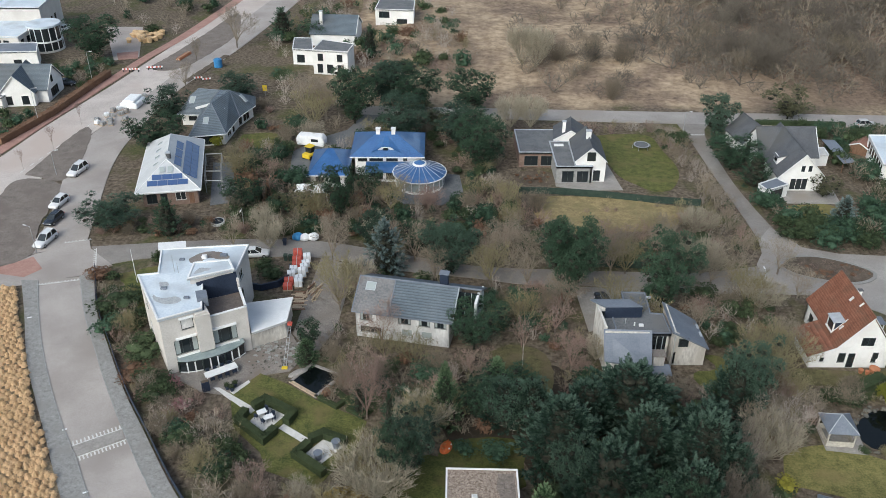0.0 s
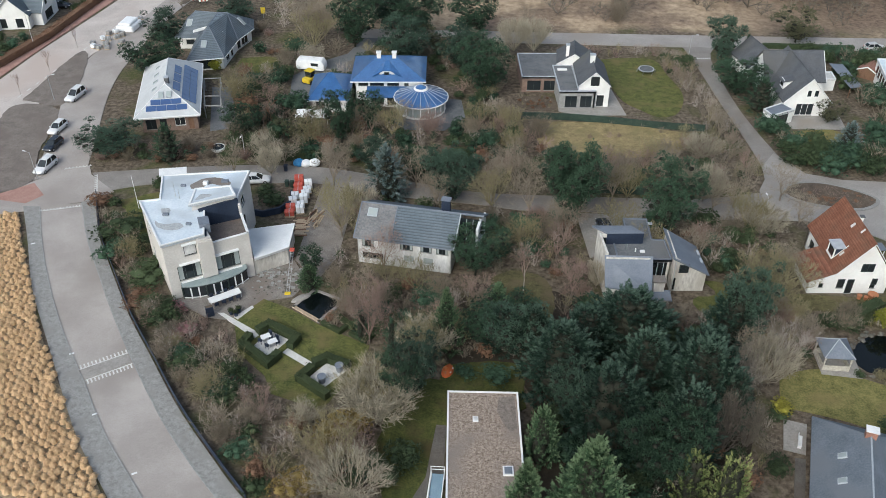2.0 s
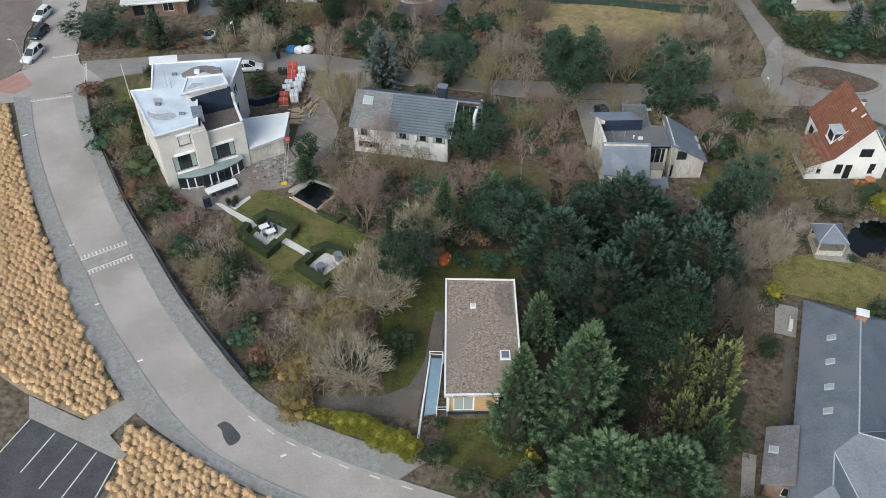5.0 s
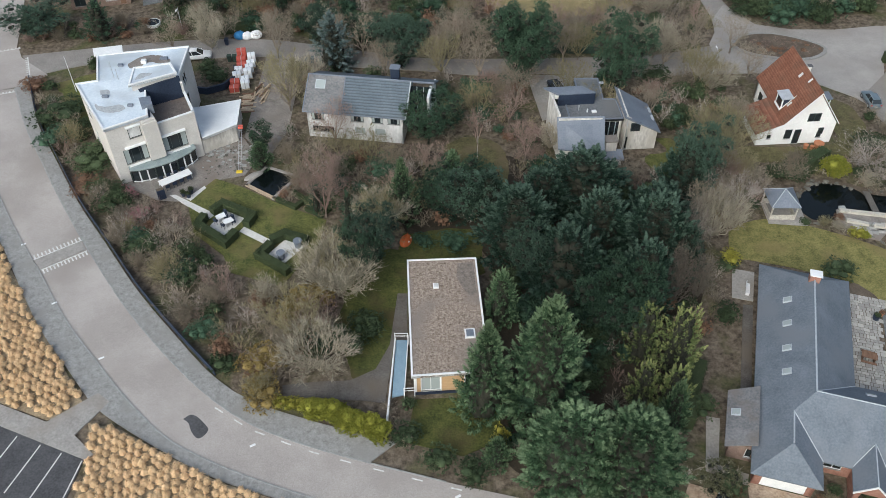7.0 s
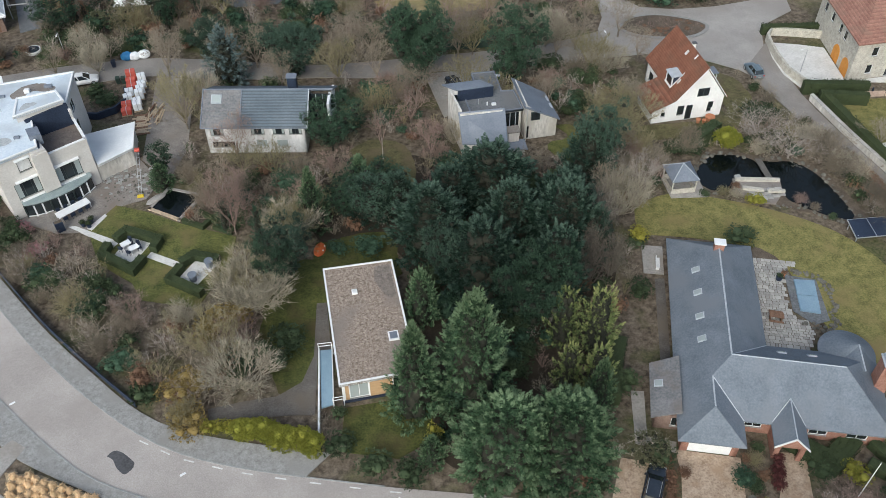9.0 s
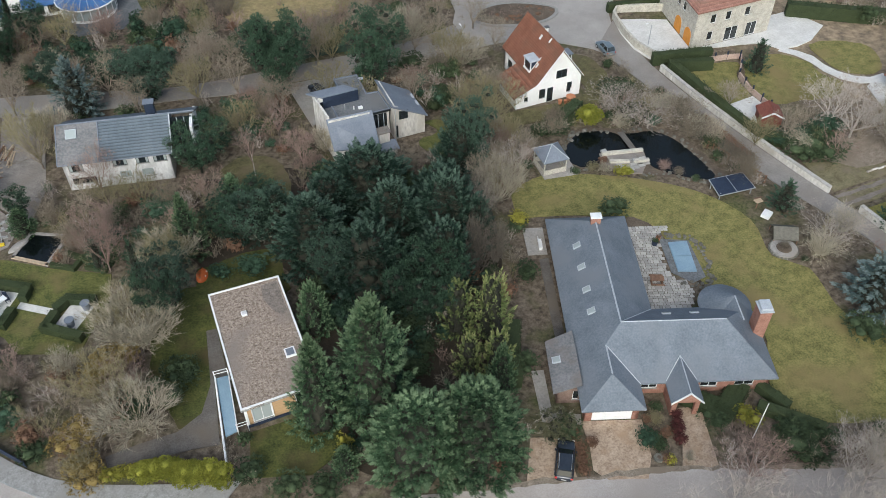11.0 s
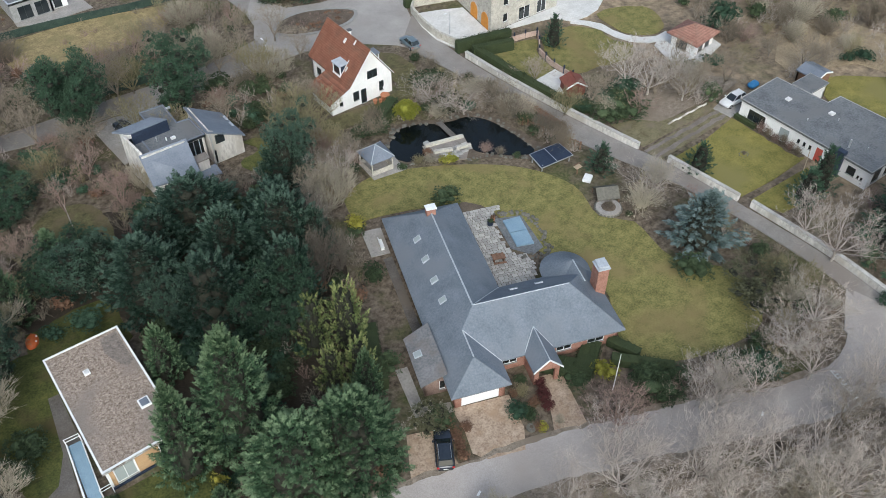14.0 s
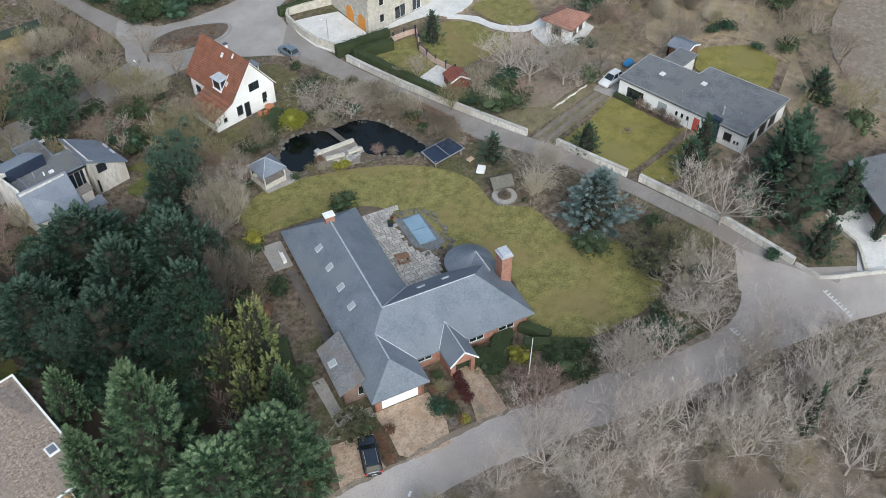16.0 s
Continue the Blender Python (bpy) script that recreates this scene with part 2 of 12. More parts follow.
    "screen": mat("dark_green_windbreak", (0.02, 0.04, 0.032), (0.05, 0.075, 0.06), 0.8, 0.9, 0.3),
    # plants
    "bark": mat("grey_brown_bark", (0.12, 0.098, 0.08), (0.23, 0.195, 0.165), 1.5, 0.95, 0.5, island=0.4),
    # bark colour, also painted as inner shade on lumps inside the crowns
    "darkbark_shade": mat("dark_conifer_bark_and_crown_shade", (0.014, 0.016, 0.011), (0.038, 0.037, 0.026), 3.0, 0.95, 0.3),
    "palebark": mat("pale_grey_bark", (0.27, 0.24, 0.21), (0.46, 0.42, 0.375), 1.2, 0.95, 0.5, island=0.4),
    "twig": mat("brown_winter_twigs", (0.1, 0.084, 0.064), (0.4, 0.34, 0.265), 0.6, 0.95, 0, island=0.6),
    "twig_mid": mat("dark_brown_winter_twigs", (0.085, 0.07, 0.054), (0.31, 0.262, 0.2), 0.6, 0.95, 0, island=0.6),
    "twig_grey": mat("grey_winter_twigs", (0.19, 0.165, 0.145), (0.58, 0.51, 0.45), 0.6, 0.95, 0, island=0.6),
    "twig_dark": mat("dark_grey_winter_twigs", (0.067, 0.057, 0.048), (0.228, 0.200, 0.164), 0.6, 0.95, 0, island=0.6),
    "twig_tan": mat("tan_winter_twigs", (0.162, 0.142, 0.106), (0.591, 0.532, 0.415), 0.6, 0.95, 0, island=0.6),
    "twig_olive": mat("olive_winter_twigs", (0.108, 0.096, 0.053), (0.37, 0.325, 0.19), 0.6, 0.95, 0, island=0.6),
    "twig_red": mat("reddish_winter_twigs", (0.125, 0.087, 0.072), (0.395, 0.285, 0.243), 0.6, 0.95, 0, island=0.6),
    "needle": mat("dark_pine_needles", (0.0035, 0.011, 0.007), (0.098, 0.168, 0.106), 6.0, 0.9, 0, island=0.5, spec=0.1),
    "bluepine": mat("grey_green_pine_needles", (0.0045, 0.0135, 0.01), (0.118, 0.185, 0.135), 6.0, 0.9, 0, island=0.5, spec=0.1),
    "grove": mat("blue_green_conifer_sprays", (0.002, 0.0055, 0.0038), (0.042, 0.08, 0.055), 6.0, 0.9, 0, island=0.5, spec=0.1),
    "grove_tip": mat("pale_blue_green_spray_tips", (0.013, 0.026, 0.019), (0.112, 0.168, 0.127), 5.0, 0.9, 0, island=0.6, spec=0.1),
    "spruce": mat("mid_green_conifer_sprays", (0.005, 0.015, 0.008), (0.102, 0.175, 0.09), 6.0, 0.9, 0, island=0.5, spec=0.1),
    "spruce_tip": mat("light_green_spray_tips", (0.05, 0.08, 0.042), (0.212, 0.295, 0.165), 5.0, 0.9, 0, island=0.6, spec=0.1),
    "bluespruce": mat("blue_green_needles", (0.016, 0.03, 0.029), (0.135, 0.185, 0.172), 6.0, 0.9, 0, island=0.5, spec=0.1),
    "bluespruce_tip": mat("pale_blue_needle_tips", (0.07, 0.1, 0.1), (0.24, 0.3, 0.29), 5.0, 0.9, 0, island=0.6, spec=0.1),
    "ivy": mat("golden_green_conifer_sprays", (0.016, 0.036, 0.016), (0.22, 0.265, 0.1), 6.0, 0.88, 0, island=0.5, spec=0.12),
    "ivy_tip": mat("yellow_spray_tips", (0.085, 0.108, 0.042), (0.36, 0.385, 0.155), 5.0, 0.88, 0, island=0.6, spec=0.12),
    "lawn_gold": mat("yellow_mossy_lawn", (0.115, 0.112, 0.028), (0.262, 0.228, 0.068), 0.45, 0.95, 0.4, fine=5, c3=(0.19, 0.17, 0.06), patch=0.14),
    "worn_drive": mat("thin_trodden_grass", (0.105, 0.092, 0.05), (0.215, 0.19, 0.112), 0.8, 0.95, 0.4, fine=5, c3=(0.17, 0.14, 0.1), patch=0.35),
    "straw": mat("flattened_straw_grass", (0.17, 0.132, 0.085), (0.42, 0.335, 0.225), 0.5, 0.97, 0.6, fine=5, c3=(0.2, 0.16, 0.11), patch=0.25),
    "goldhedge": mat("golden_hedge_leaves", (0.1, 0.11, 0.018), (0.42, 0.38, 0.07), 0.35, 0.85, 0, island=0.55, spec=0.2),
    "bronze": mat("bronze_brown_leaves", (0.09, 0.065, 0.02), (0.34, 0.25, 0.09), 0.5, 0.9, 0, island=0.6),
    "leaf": mat("dark_evergreen_leaves", (0.01, 0.02, 0.01), (0.1, 0.135, 0.068), 6.0, 0.85, 0, island=0.6, spec=0.15),
    "rust": mat("rusty_dead_leaves", (0.1, 0.058, 0.038), (0.23, 0.135, 0.085), 0.5, 0.9, 0, island=0.6),
    "boxleaf": mat("clipped_box_leaves", (0.022, 0.036, 0.018), (0.065, 0.08, 0.036), 0.6, 0.85, 0.2, island=0.55, spec=0.2),
    "rock": mat("mossy_grey_rock", (0.05, 0.048, 0.038), (0.2, 0.19, 0.165), 2.6, 0.95, 0.5, island=0.5),
    "oliveneedle": mat("olive_pine_needles", (0.05, 0.055, 0.03), (0.15, 0.15, 0.09), 6.0, 0.9, 0, island=0.6, spec=0.15),
    "goldleaf": mat("yellow_green_clipped_leaves", (0.1, 0.12, 0.016), (0.4, 0.39, 0.07), 0.4, 0.85, 0, island=0.6, spec=0.2),
    "tan": mat("bleached_ornamental_grass", (0.42, 0.275, 0.14), (0.88, 0.64, 0.39), 0.5, 0.95, 0, island=0.5),
    "heather": mat("pink_winter_blossom", (0.2, 0.08, 0.09), (0.5, 0.27, 0.28), 0.8, 0.9, 0, island=0.7),
}


def ground_mat():
    """Leaf litter and moss in the gardens; straw, heath and sand in the dunes behind the back road."""
    m = bpy.data.materials.new("garden_litter_and_dune_grass")
    m.use_nodes = True
    n, l = m.node_tree.nodes, m.node_tree.links
    b = n["Principled BSDF"]
    b.inputs["Roughness"].default_value = 0.97
    b.inputs["Specular IOR Level"].default_value = 0.1
    tc = n.new("ShaderNodeTexCoord")

    def noise_(scale, detail=5):
        t = n.new("ShaderNodeTexNoise")
        t.inputs["Scale"].default_value, t.inputs["Detail"].default_value, t.inputs["Roughness"].default_value = scale, detail, 0.65
        l.new(tc.outputs["Object"], t.inputs["Vector"])
        return t.outputs[0]

    def span(v, a, c):
        r = n.new("ShaderNodeMapRange")
        r.inputs["From Min"].default_value, r.inputs["From Max"].default_value = a, c
        l.new(v, r.inputs[0])
        return r.outputs[0]

    def mix(f, a, c):
        x = n.new("ShaderNodeMix")
        x.data_type = "RGBA"
        l.new(f, x.inputs[0])
        for v, i in ((a, 6), (c, 7)):
            if isinstance(v, tuple):
                x.inputs[i].default_value = lin(v)
            else:
                l.new(v, x.inputs[i])
        return x.outputs[2]
    litter = mix(span(noise_(1.3), 0.35, 0.65), (0.064, 0.051, 0.039), (0.198, 0.162, 0.123))
    moss = mix(span(noise_(3.0), 0.35, 0.65), (0.05, 0.06, 0.025), (0.12, 0.12, 0.055))
    garden = mix(span(noise_(0.11), 0.5, 0.66), litter, moss)
    straw = mix(span(noise_(0.5, 8), 0.36, 0.64), (0.26, 0.195, 0.132), (0.5, 0.39, 0.275))
    heath = mix(span(noise_(0.9, 8), 0.36, 0.64), (0.125, 0.092, 0.069), (0.26, 0.195, 0.147))
    rough_grass = mix(span(noise_(0.7, 7), 0.36, 0.64), (0.15, 0.118, 0.088), (0.35, 0.275, 0.19))
    sep = n.new("ShaderNodeSeparateXYZ")
    l.new(tc.outputs["Object"], sep.inputs[0])
    hill = n.new("ShaderNodeMath")
    hill.operation = "MULTIPLY"
    l.new(span(sep.outputs[0], 82, 96), hill.inputs[0])
    l.new(span(noise_(0.07, 4), 0.36, 0.56), hill.inputs[1])
    garden = mix(hill.outputs[0], garden, rough_grass)
    open_dune = mix(span(noise_(0.045, 6), 0.44, 0.58), straw, heath)
    shift = n.new("ShaderNodeMath")
    shift.operation = "MULTIPLY_ADD"
    shift.inputs[1].default_value = 60.0
    l.new(noise_(0.03), shift.inputs[0])
    l.new(sep.outputs[0], shift.inputs[2])
    dune = mix(span(shift.outputs[0], 85, 120), open_dune, heath)
    wob = n.new("ShaderNodeMath")
    wob.operation = "MULTIPLY_ADD"
    wob.inputs[1].default_value = 14.0
    l.new(noise_(0.08), wob.inputs[0])
    l.new(sep.outputs[1], wob.inputs[2])
    east = n.new("ShaderNodeMath")
    east.operation = "MULTIPLY"
    l.new(span(wob.outputs[0], 186, 190), east.inputs[0])
    l.new(span(sep.outputs[0], -34, -22), east.inputs[1])
    col = mix(east.outputs[0], garden, dune)
    l.new(col, b.inputs["Base Color"])
    bp = n.new("ShaderNodeBump")
    bp.inputs["Strength"].default_value, bp.inputs["Distance"].default_value = 0.6, 0.15
    l.new(noise_(2.2, 6), bp.inputs["Height"])
    l.new(bp.outputs[0], b.inputs["Normal"])
    return m


M["ground"] = ground_mat()
glaze = M["bluetile"].node_tree.nodes["Principled BSDF"]
glaze.inputs["Coat Weight"].default_value, glaze.inputs["Coat Roughness"].default_value, glaze.inputs["Coat IOR"].default_value = 0.8, 0.12, 1.7

# ---- building helpers ----
def link_mesh(name, verts, faces, material, parent=None, label="", smooth=False):
    me = bpy.data.meshes.new(name)
    me.from_pydata([tuple(v) for v in verts], [], [tuple(int(i) for i in f) for f in faces])
    me.materials.append(M[material] if isinstance(material, str) else material)
    if smooth:
        me.shade_smooth()
    ob = new(name, me)
    if parent is not None:
        ob.parent = parent
    return tagged(ob, label)


def part(name, bm, material, parent, label=""):
    """Links a bmesh as one mesh object under a thing or under a part."""
    bmesh.ops.recalc_face_normals(bm, faces=bm.faces)
    me = bpy.data.meshes.new(name)
    bm.to_mesh(me)
    bm.free()
    me.materials.append(M[material] if isinstance(material, str) else material)
    ob = new(name, me)
    if parent is not None:
        ob.parent = parent
    return tagged(ob, label)


def thing(name, at, label, category, group="", kind="", turn=0.0):
    ob = new(name)
    ob.empty_display_size = 0.3
    ob.matrix_basis = pose(*at, 0, 0, turn)
    return tagged(ob, label, category, group, kind)


def add_box(bm, x0, x1, y0, y1, z0, z1, bevel=0.0):
    r = bmesh.ops.create_cube(bm, size=1.0, matrix=Matrix.LocRotScale(((x0 + x1) / 2, (y0 + y1) / 2, (z0 + z1) / 2), None, (abs(x1 - x0), abs(y1 - y0), abs(z1 - z0))))
    if bevel:
        es = list({e for v in r["verts"] for e in v.link_edges})
        bmesh.ops.bevel(bm, geom=es, offset=bevel, segments=1, affect="EDGES", profile=0.5)
    return bm


def box(x0, x1, y0, y1, z0, z1, bevel=0.0):
    return add_box(bmesh.new(), x0, x1, y0, y1, z0, z1, bevel)


def add_prism(bm, top, drop):
    """A slab: the polygon top (3D points) and its copy drop below it; drop is a height, or a list of lower points."""
    low = [(x, y, z - drop) for x, y, z in top] if not isinstance(drop, list) else drop
    a = [bm.verts.new(p) for p in top]
    b = [bm.verts.new(p) for p in low]
    bm.faces.new(a)
    bm.faces.new(b[::-1])
    for i in range(len(a)):
        j = (i + 1) % len(a)
        bm.faces.new((a[i], b[i], b[j], a[j]))
    return bm


def prism(top, drop):
    return add_prism(bmesh.new(), top, drop)


def poly(pts, z0, z1):
    return prism([(x, y, z1) for x, y in pts], z1 - z0)


def add_tube(bm, a, b, r, r2=None, n=8):
    a, b = Vector(a), Vector(b)
    d = b - a
    q = d.to_track_quat("Z", "Y").to_matrix().to_4x4()
    bmesh.ops.create_cone(bm, cap_ends=True, segments=n, radius1=r, radius2=r if r2 is None else r2, depth=d.length, matrix=Matrix.Translation((a + b) / 2) @ q)
    return bm


def tube(a, b, r, r2=None, n=8):
    return add_tube(bmesh.new(), a, b, r, r2, n)


def wall(parent, a, b, z0, z1, material, openings=(), thick=0.3, name="wall"):
    """A wall from a to b with its outer face on the right of that way, and real openings: (u0, u1, z0, z1, kind) with kind
    'win', 'dark', 'door', 'panel:<material>' or 'open'. Frames and panes are fitted into the openings."""
    a, b = Vector((*a, 0)), Vector((*b, 0))
    along = (b - a).normalized()
    inward = Vector((-along.y, along.x, 0))
    length = (b - a).length
    ops = [(max(0.05, o[0]), min(length - 0.05, o[1]), max(z0, o[2]), min(z1 - 0.05, o[3]), o[4]) for o in openings]
    us = sorted({0.0, length, *(o[0] for o in ops), *(o[1] for o in ops)})
    zs = sorted({z0, z1, *(o[2] for o in ops), *(o[3] for o in ops)})

    def solid(i, k):
        if not (0 <= i < len(us) - 1 and 0 <= k < len(zs) - 1):
            return False
        u, z = (us[i] + us[i + 1]) / 2, (zs[k] + zs[k + 1]) / 2
        return not any(o[0] < u < o[1] and o[2] < z < o[3] for o in ops)

    def at(u, d, z):
        p = a + along * u + inward * d
        return (p.x, p.y, z)
    bm = bmesh.new()
    for i in range(len(us) - 1):
        for k in range(len(zs) - 1):
            if not solid(i, k):
                continue
            u0, u1, c0, c1 = us[i], us[i + 1], zs[k], zs[k + 1]
            quads = [[(u0, 0, c0), (u1, 0, c0), (u1, 0, c1), (u0, 0, c1)], [(u1, thick, c0), (u0, thick, c0), (u0, thick, c1), (u1, thick, c1)]]
            if not solid(i - 1, k):
                quads.append([(u0, thick, c0), (u0, 0, c0), (u0, 0, c1), (u0, thick, c1)])
            if not solid(i + 1, k):
                quads.append([(u1, 0, c0), (u1, thick, c0), (u1, thick, c1), (u1, 0, c1)])
            if not solid(i, k - 1):
                quads.append([(u0, thick, c0), (u1, thick, c0), (u1, 0, c0), (u0, 0, c0)])
            if not solid(i, k + 1):
                quads.append([(u0, 0, c1), (u1, 0, c1), (u1, thick, c1), (u0, thick, c1)])
            for q in quads:
                bm.faces.new([bm.verts.new(at(*p)) for p in q])
    bmesh.ops.remove_doubles(bm, verts=bm.verts, dist=0.001)
    w = part(name, bm, material, parent)
    for u0, u1, c0, c1, kind in ops:
        if kind == "open":
            continue
        fm = "trim" if kind in ("win", "pale", "door") else "darkframe"

        def bar(bmx, p0, p1, q0, q1, d0=0.06, d1=0.14):
            add_prism(bmx, [at(p0, d0, q1), at(p1, d0, q1), at(p1, d1, q1), at(p0, d1, q1)], q1 - q0)
        if kind.startswith("panel:"):
            bm = bmesh.new()
            bar(bm, u0 + 0.01, u1 - 0.01, c0 + 0.01, c1 - 0.01, 0.08, 0.16)
            door = part("door", bm, kind.split(":")[1], parent)
            continue
        f = 0.07
        bm = bmesh.new()
        outer = [(u0, c0), (u1, c0), (u1, c1), (u0, c1)]
        inner = [(u0 + f, c0 + f), (u1 - f, c0 + f), (u1 - f, c1 - f), (u0 + f, c1 - f)]
        for i in range(4):
            j = (i + 1) % 4
            ring = (outer[i], outer[j], inner[j], inner[i])
            for d in (0.06, 0.14):
                bm.faces.new([bm.verts.new(at(p[0], d, p[1])) for p in ring])
            for p, q in ((outer[i], outer[j]), (inner[i], inner[j])):
                bm.faces.new([bm.verts.new(at(*w)) for w in ((p[0], 0.06, p[1]), (q[0], 0.06, q[1]), (q[0], 0.14, q[1]), (p[0], 0.14, p[1]))])
        bmesh.ops.remove_doubles(bm, verts=bm.verts, dist=0.0005)
        fr = part("door" if kind == "door" else "window", bm, fm, parent)
        n = max(1, round((u1 - u0) / 1.1))
        for i in range(1, n):
            u = u0 + (u1 - u0) * i / n
            bm = bmesh.new()
            bar(bm, u - 0.03, u + 0.03, c0 + f, c1 - f)
            part("mullion", bm, fm, fr)
        if kind == "door":
            bm = bmesh.new()
            bar(bm, u0 + f, u1 - f, c0 + 0.9, c0 + 0.98)
            part("door_rail", bm, fm, fr)
        bm = bmesh.new()
        bar(bm, u0 + f * 0.5, u1 - f * 0.5, c0 + f * 0.5, c1 - f * 0.5, 0.09, 0.11)
        part("pane", bm, "whitewash" if kind == "blind" else "paleglass" if kind == "pale" else "glass", fr)
        if kind == "curt":
            for s0, s1 in ((u0 + f, u0 + f + (u1 - u0) * 0.2), (u1 - f - (u1 - u0) * 0.2, u1 - f)):
                bm = bmesh.new()
                bar(bm, s0, s1, c0 + f, c1 - f, 0.115, 0.13)
                bar(bm, s0, s1, c0 + f, c1 - f, 0.082, 0.086)
                part("curtain", bm, "paleglass", fr, "pale curtain behind the pane")
        if kind != "door":
            bm = bmesh.new()
            add_prism(bm, [at(u0 - 0.05, -0.06, c0), at(u1 + 0.05, -0.06, c0), at(u1 + 0.05, 0.05, c0), at(u0 - 0.05, 0.05, c0)], 0.06)
            part("sill", bm, "kerb", fr)
    return w


def ring_walls(parent, pts, z0, z1, material, ops=None, thick=0.3):
    """Walls round a footprint given counter-clockwise. ops: {edge: openings}."""
    for i in range(len(pts)):
        wall(parent, pts[i], pts[(i + 1) % len(pts)], z0, z1, material, (ops or {}).get(i, ()), thick)


def slab_roof(parent, pts, z, material, trim="trim", thick=0.3, upstand=0.12, width=0.22, name="roof"):
    """A flat roof with a raised edging all round."""
    part(name, poly(pts, z - thick, z), material, parent)
    n = len(pts)
    cx, cy = sum(p[0] for p in pts) / n, sum(p[1] for p in pts) / n
    inner = []
    for i in range(n):
        p, q, r = Vector(pts[i - 1]), Vector(pts[i]), Vector(pts[(i + 1) % n])
        e1, e2 = (q - p).normalized(), (r - q).normalized()
        n1, n2 = Vector((-e1.y, e1.x)), Vector((-e2.y, e2.x))
        bis = (n1 + n2) / max(0.3, 1 + n1.dot(n2))
        inner.append(q + bis * width)
    bm = bmesh.new()
    for i in range(n):
        j = (i + 1) % n
        o1, o2, i1, i2 = pts[i], pts[j], inner[i], inner[j]
        add_prism(bm, [(*o1, z + upstand), (*o2, z + upstand), (*i2, z + upstand), (*i1, z + upstand)], upstand + thick * 0.9)
    part("roof_edging", bm, trim, parent)


def capping(parent, a, b, r=0.09, material="slateline"):
    part("ridge_cap", tube(a, b, r, n=6), material, parent)


def plane_roof(parent, pts, material, thick=0.16, name="roof_slope"):
    return part(name, prism(pts, thick), material, parent)


def gable_wall(parent, a, b, z0, z1, profile, material, openings=(), thick=0.3):
    """A wall to z1, with the gable's outline above it: profile as (u, z) from a to b."""
    wall(parent, a, b, z0, z1, material, openings, thick)
    a, b = Vector((*a, 0)), Vector((*b, 0))
    along = (b - a).normalized()
    inw = Vector((-along.y, along.x, 0)) * thick
    top = [a + along * u + Vector((0, 0, z)) for u, z in profile]
    part("gable", prism([tuple(p) for p in top], [tuple(p + inw) for p in top]), material, parent)


def chimney(parent, x, y, z0, z1, w, d, material, cap="slateline", pots=0):
    c = part("chimney", box(x - w / 2, x + w / 2, y - d / 2, y + d / 2, z0, z1, 0.02), material, parent)
    part("chimney_cap", box(x - w / 2 - 0.1, x + w / 2 + 0.1, y - d / 2 - 0.1, y + d / 2 + 0.1, z1, z1 + 0.14, 0.02), cap, c)
    return c


BLOCKED = []


def sheet(name, pts, z, material, label, category="", kind="structure", thick=0.25):
    """A paved or planted surface: its top at z, its edges going down into the ground."""
    if material in ("lawn", "lawn_dark", "lawn_moss", "lawn_olive", "drygrass", "plot", "soil", "shaded_duff", "leafmould") and len(pts) < 30 and "villa" not in name and "front" not in name:
        ring = smooth_line([*pts, pts[0]], 0.9)[:-1]
        pts = [(p.x + 0.35 * noise.noise((p.x * 0.7, p.y * 0.7, 0)), p.y + 0.35 * noise.noise((p.x * 0.7, p.y * 0.7, 9))) for p in ring]
    BLOCKED.append([tuple(p) for p in pts])
    return tagged(part(name, poly(pts, z - thick, z), material, None), label, category, "", kind)


def smooth_line(pts, step=2.0):
    """Points along a Catmull-Rom line through pts."""
    p = [Vector(q) for q in pts]
    p = [p[0] * 2 - p[1], *p, p[-1] * 2 - p[-2]]
    res = []
    for i in range(1, len(p) - 2):
        k = max(1, int((p[i + 1] - p[i]).length / step))
        for j in range(k):
            t = j / k
            a, b, c, d = p[i - 1], p[i], p[i + 1], p[i + 2]
            res.append(0.5 * ((2 * b) + (c - a) * t + (2 * a - 5 * b + 4 * c - d) * t * t + (3 * b - a - 3 * c + d) * t ** 3))
    res.append(p[-2])
    return res


def strip(name, left, right, z, material, label, thick=0.25, category="road"):
    """A road between two edge lines; both are smoothed and cut into the same number of steps."""
    L, R = smooth_line(left), smooth_line(right)
    n = max(len(L), len(R))

    def again(p):
        lens = [0.0]
        for i in range(1, len(p)):
            lens.append(lens[-1] + (p[i] - p[i - 1]).length)
        return [Vector((np.interp(s, lens, [q.x for q in p]), np.interp(s, lens, [q.y for q in p]))) for s in np.linspace(0, lens[-1], n)]
    L, R = again(L), again(R)
    BLOCKED.append([(p.x, p.y) for p in L] + [(p.x, p.y) for p in reversed(R)])
    verts = [(*p, z) for p in L] + [(*p, z) for p in R] + [(*p, z - thick) for p in L] + [(*p, z - thick) for p in R]
    faces = []
    for i in range(n - 1):
        faces += [(i, n + i, n + i + 1, i + 1), (2 * n + i, i, i + 1, 2 * n + i + 1), (n + i, 3 * n + i, 3 * n + i + 1, n + i + 1)]
    faces += [(0, 2 * n, 3 * n, n), (n - 1, 2 * n - 1, 4 * n - 1, 3 * n - 1)]
    me = bpy.data.meshes.new(name)
    me.from_pydata(verts, [], faces)
    bm = bmesh.new()
    bm.from_mesh(me)
    bmesh.ops.recalc_face_normals(bm, faces=bm.faces)
    bm.to_mesh(me)
    bm.free()
    me.materials.append(M[material])
    return tagged(new(name, me), label, category, "", "structure")


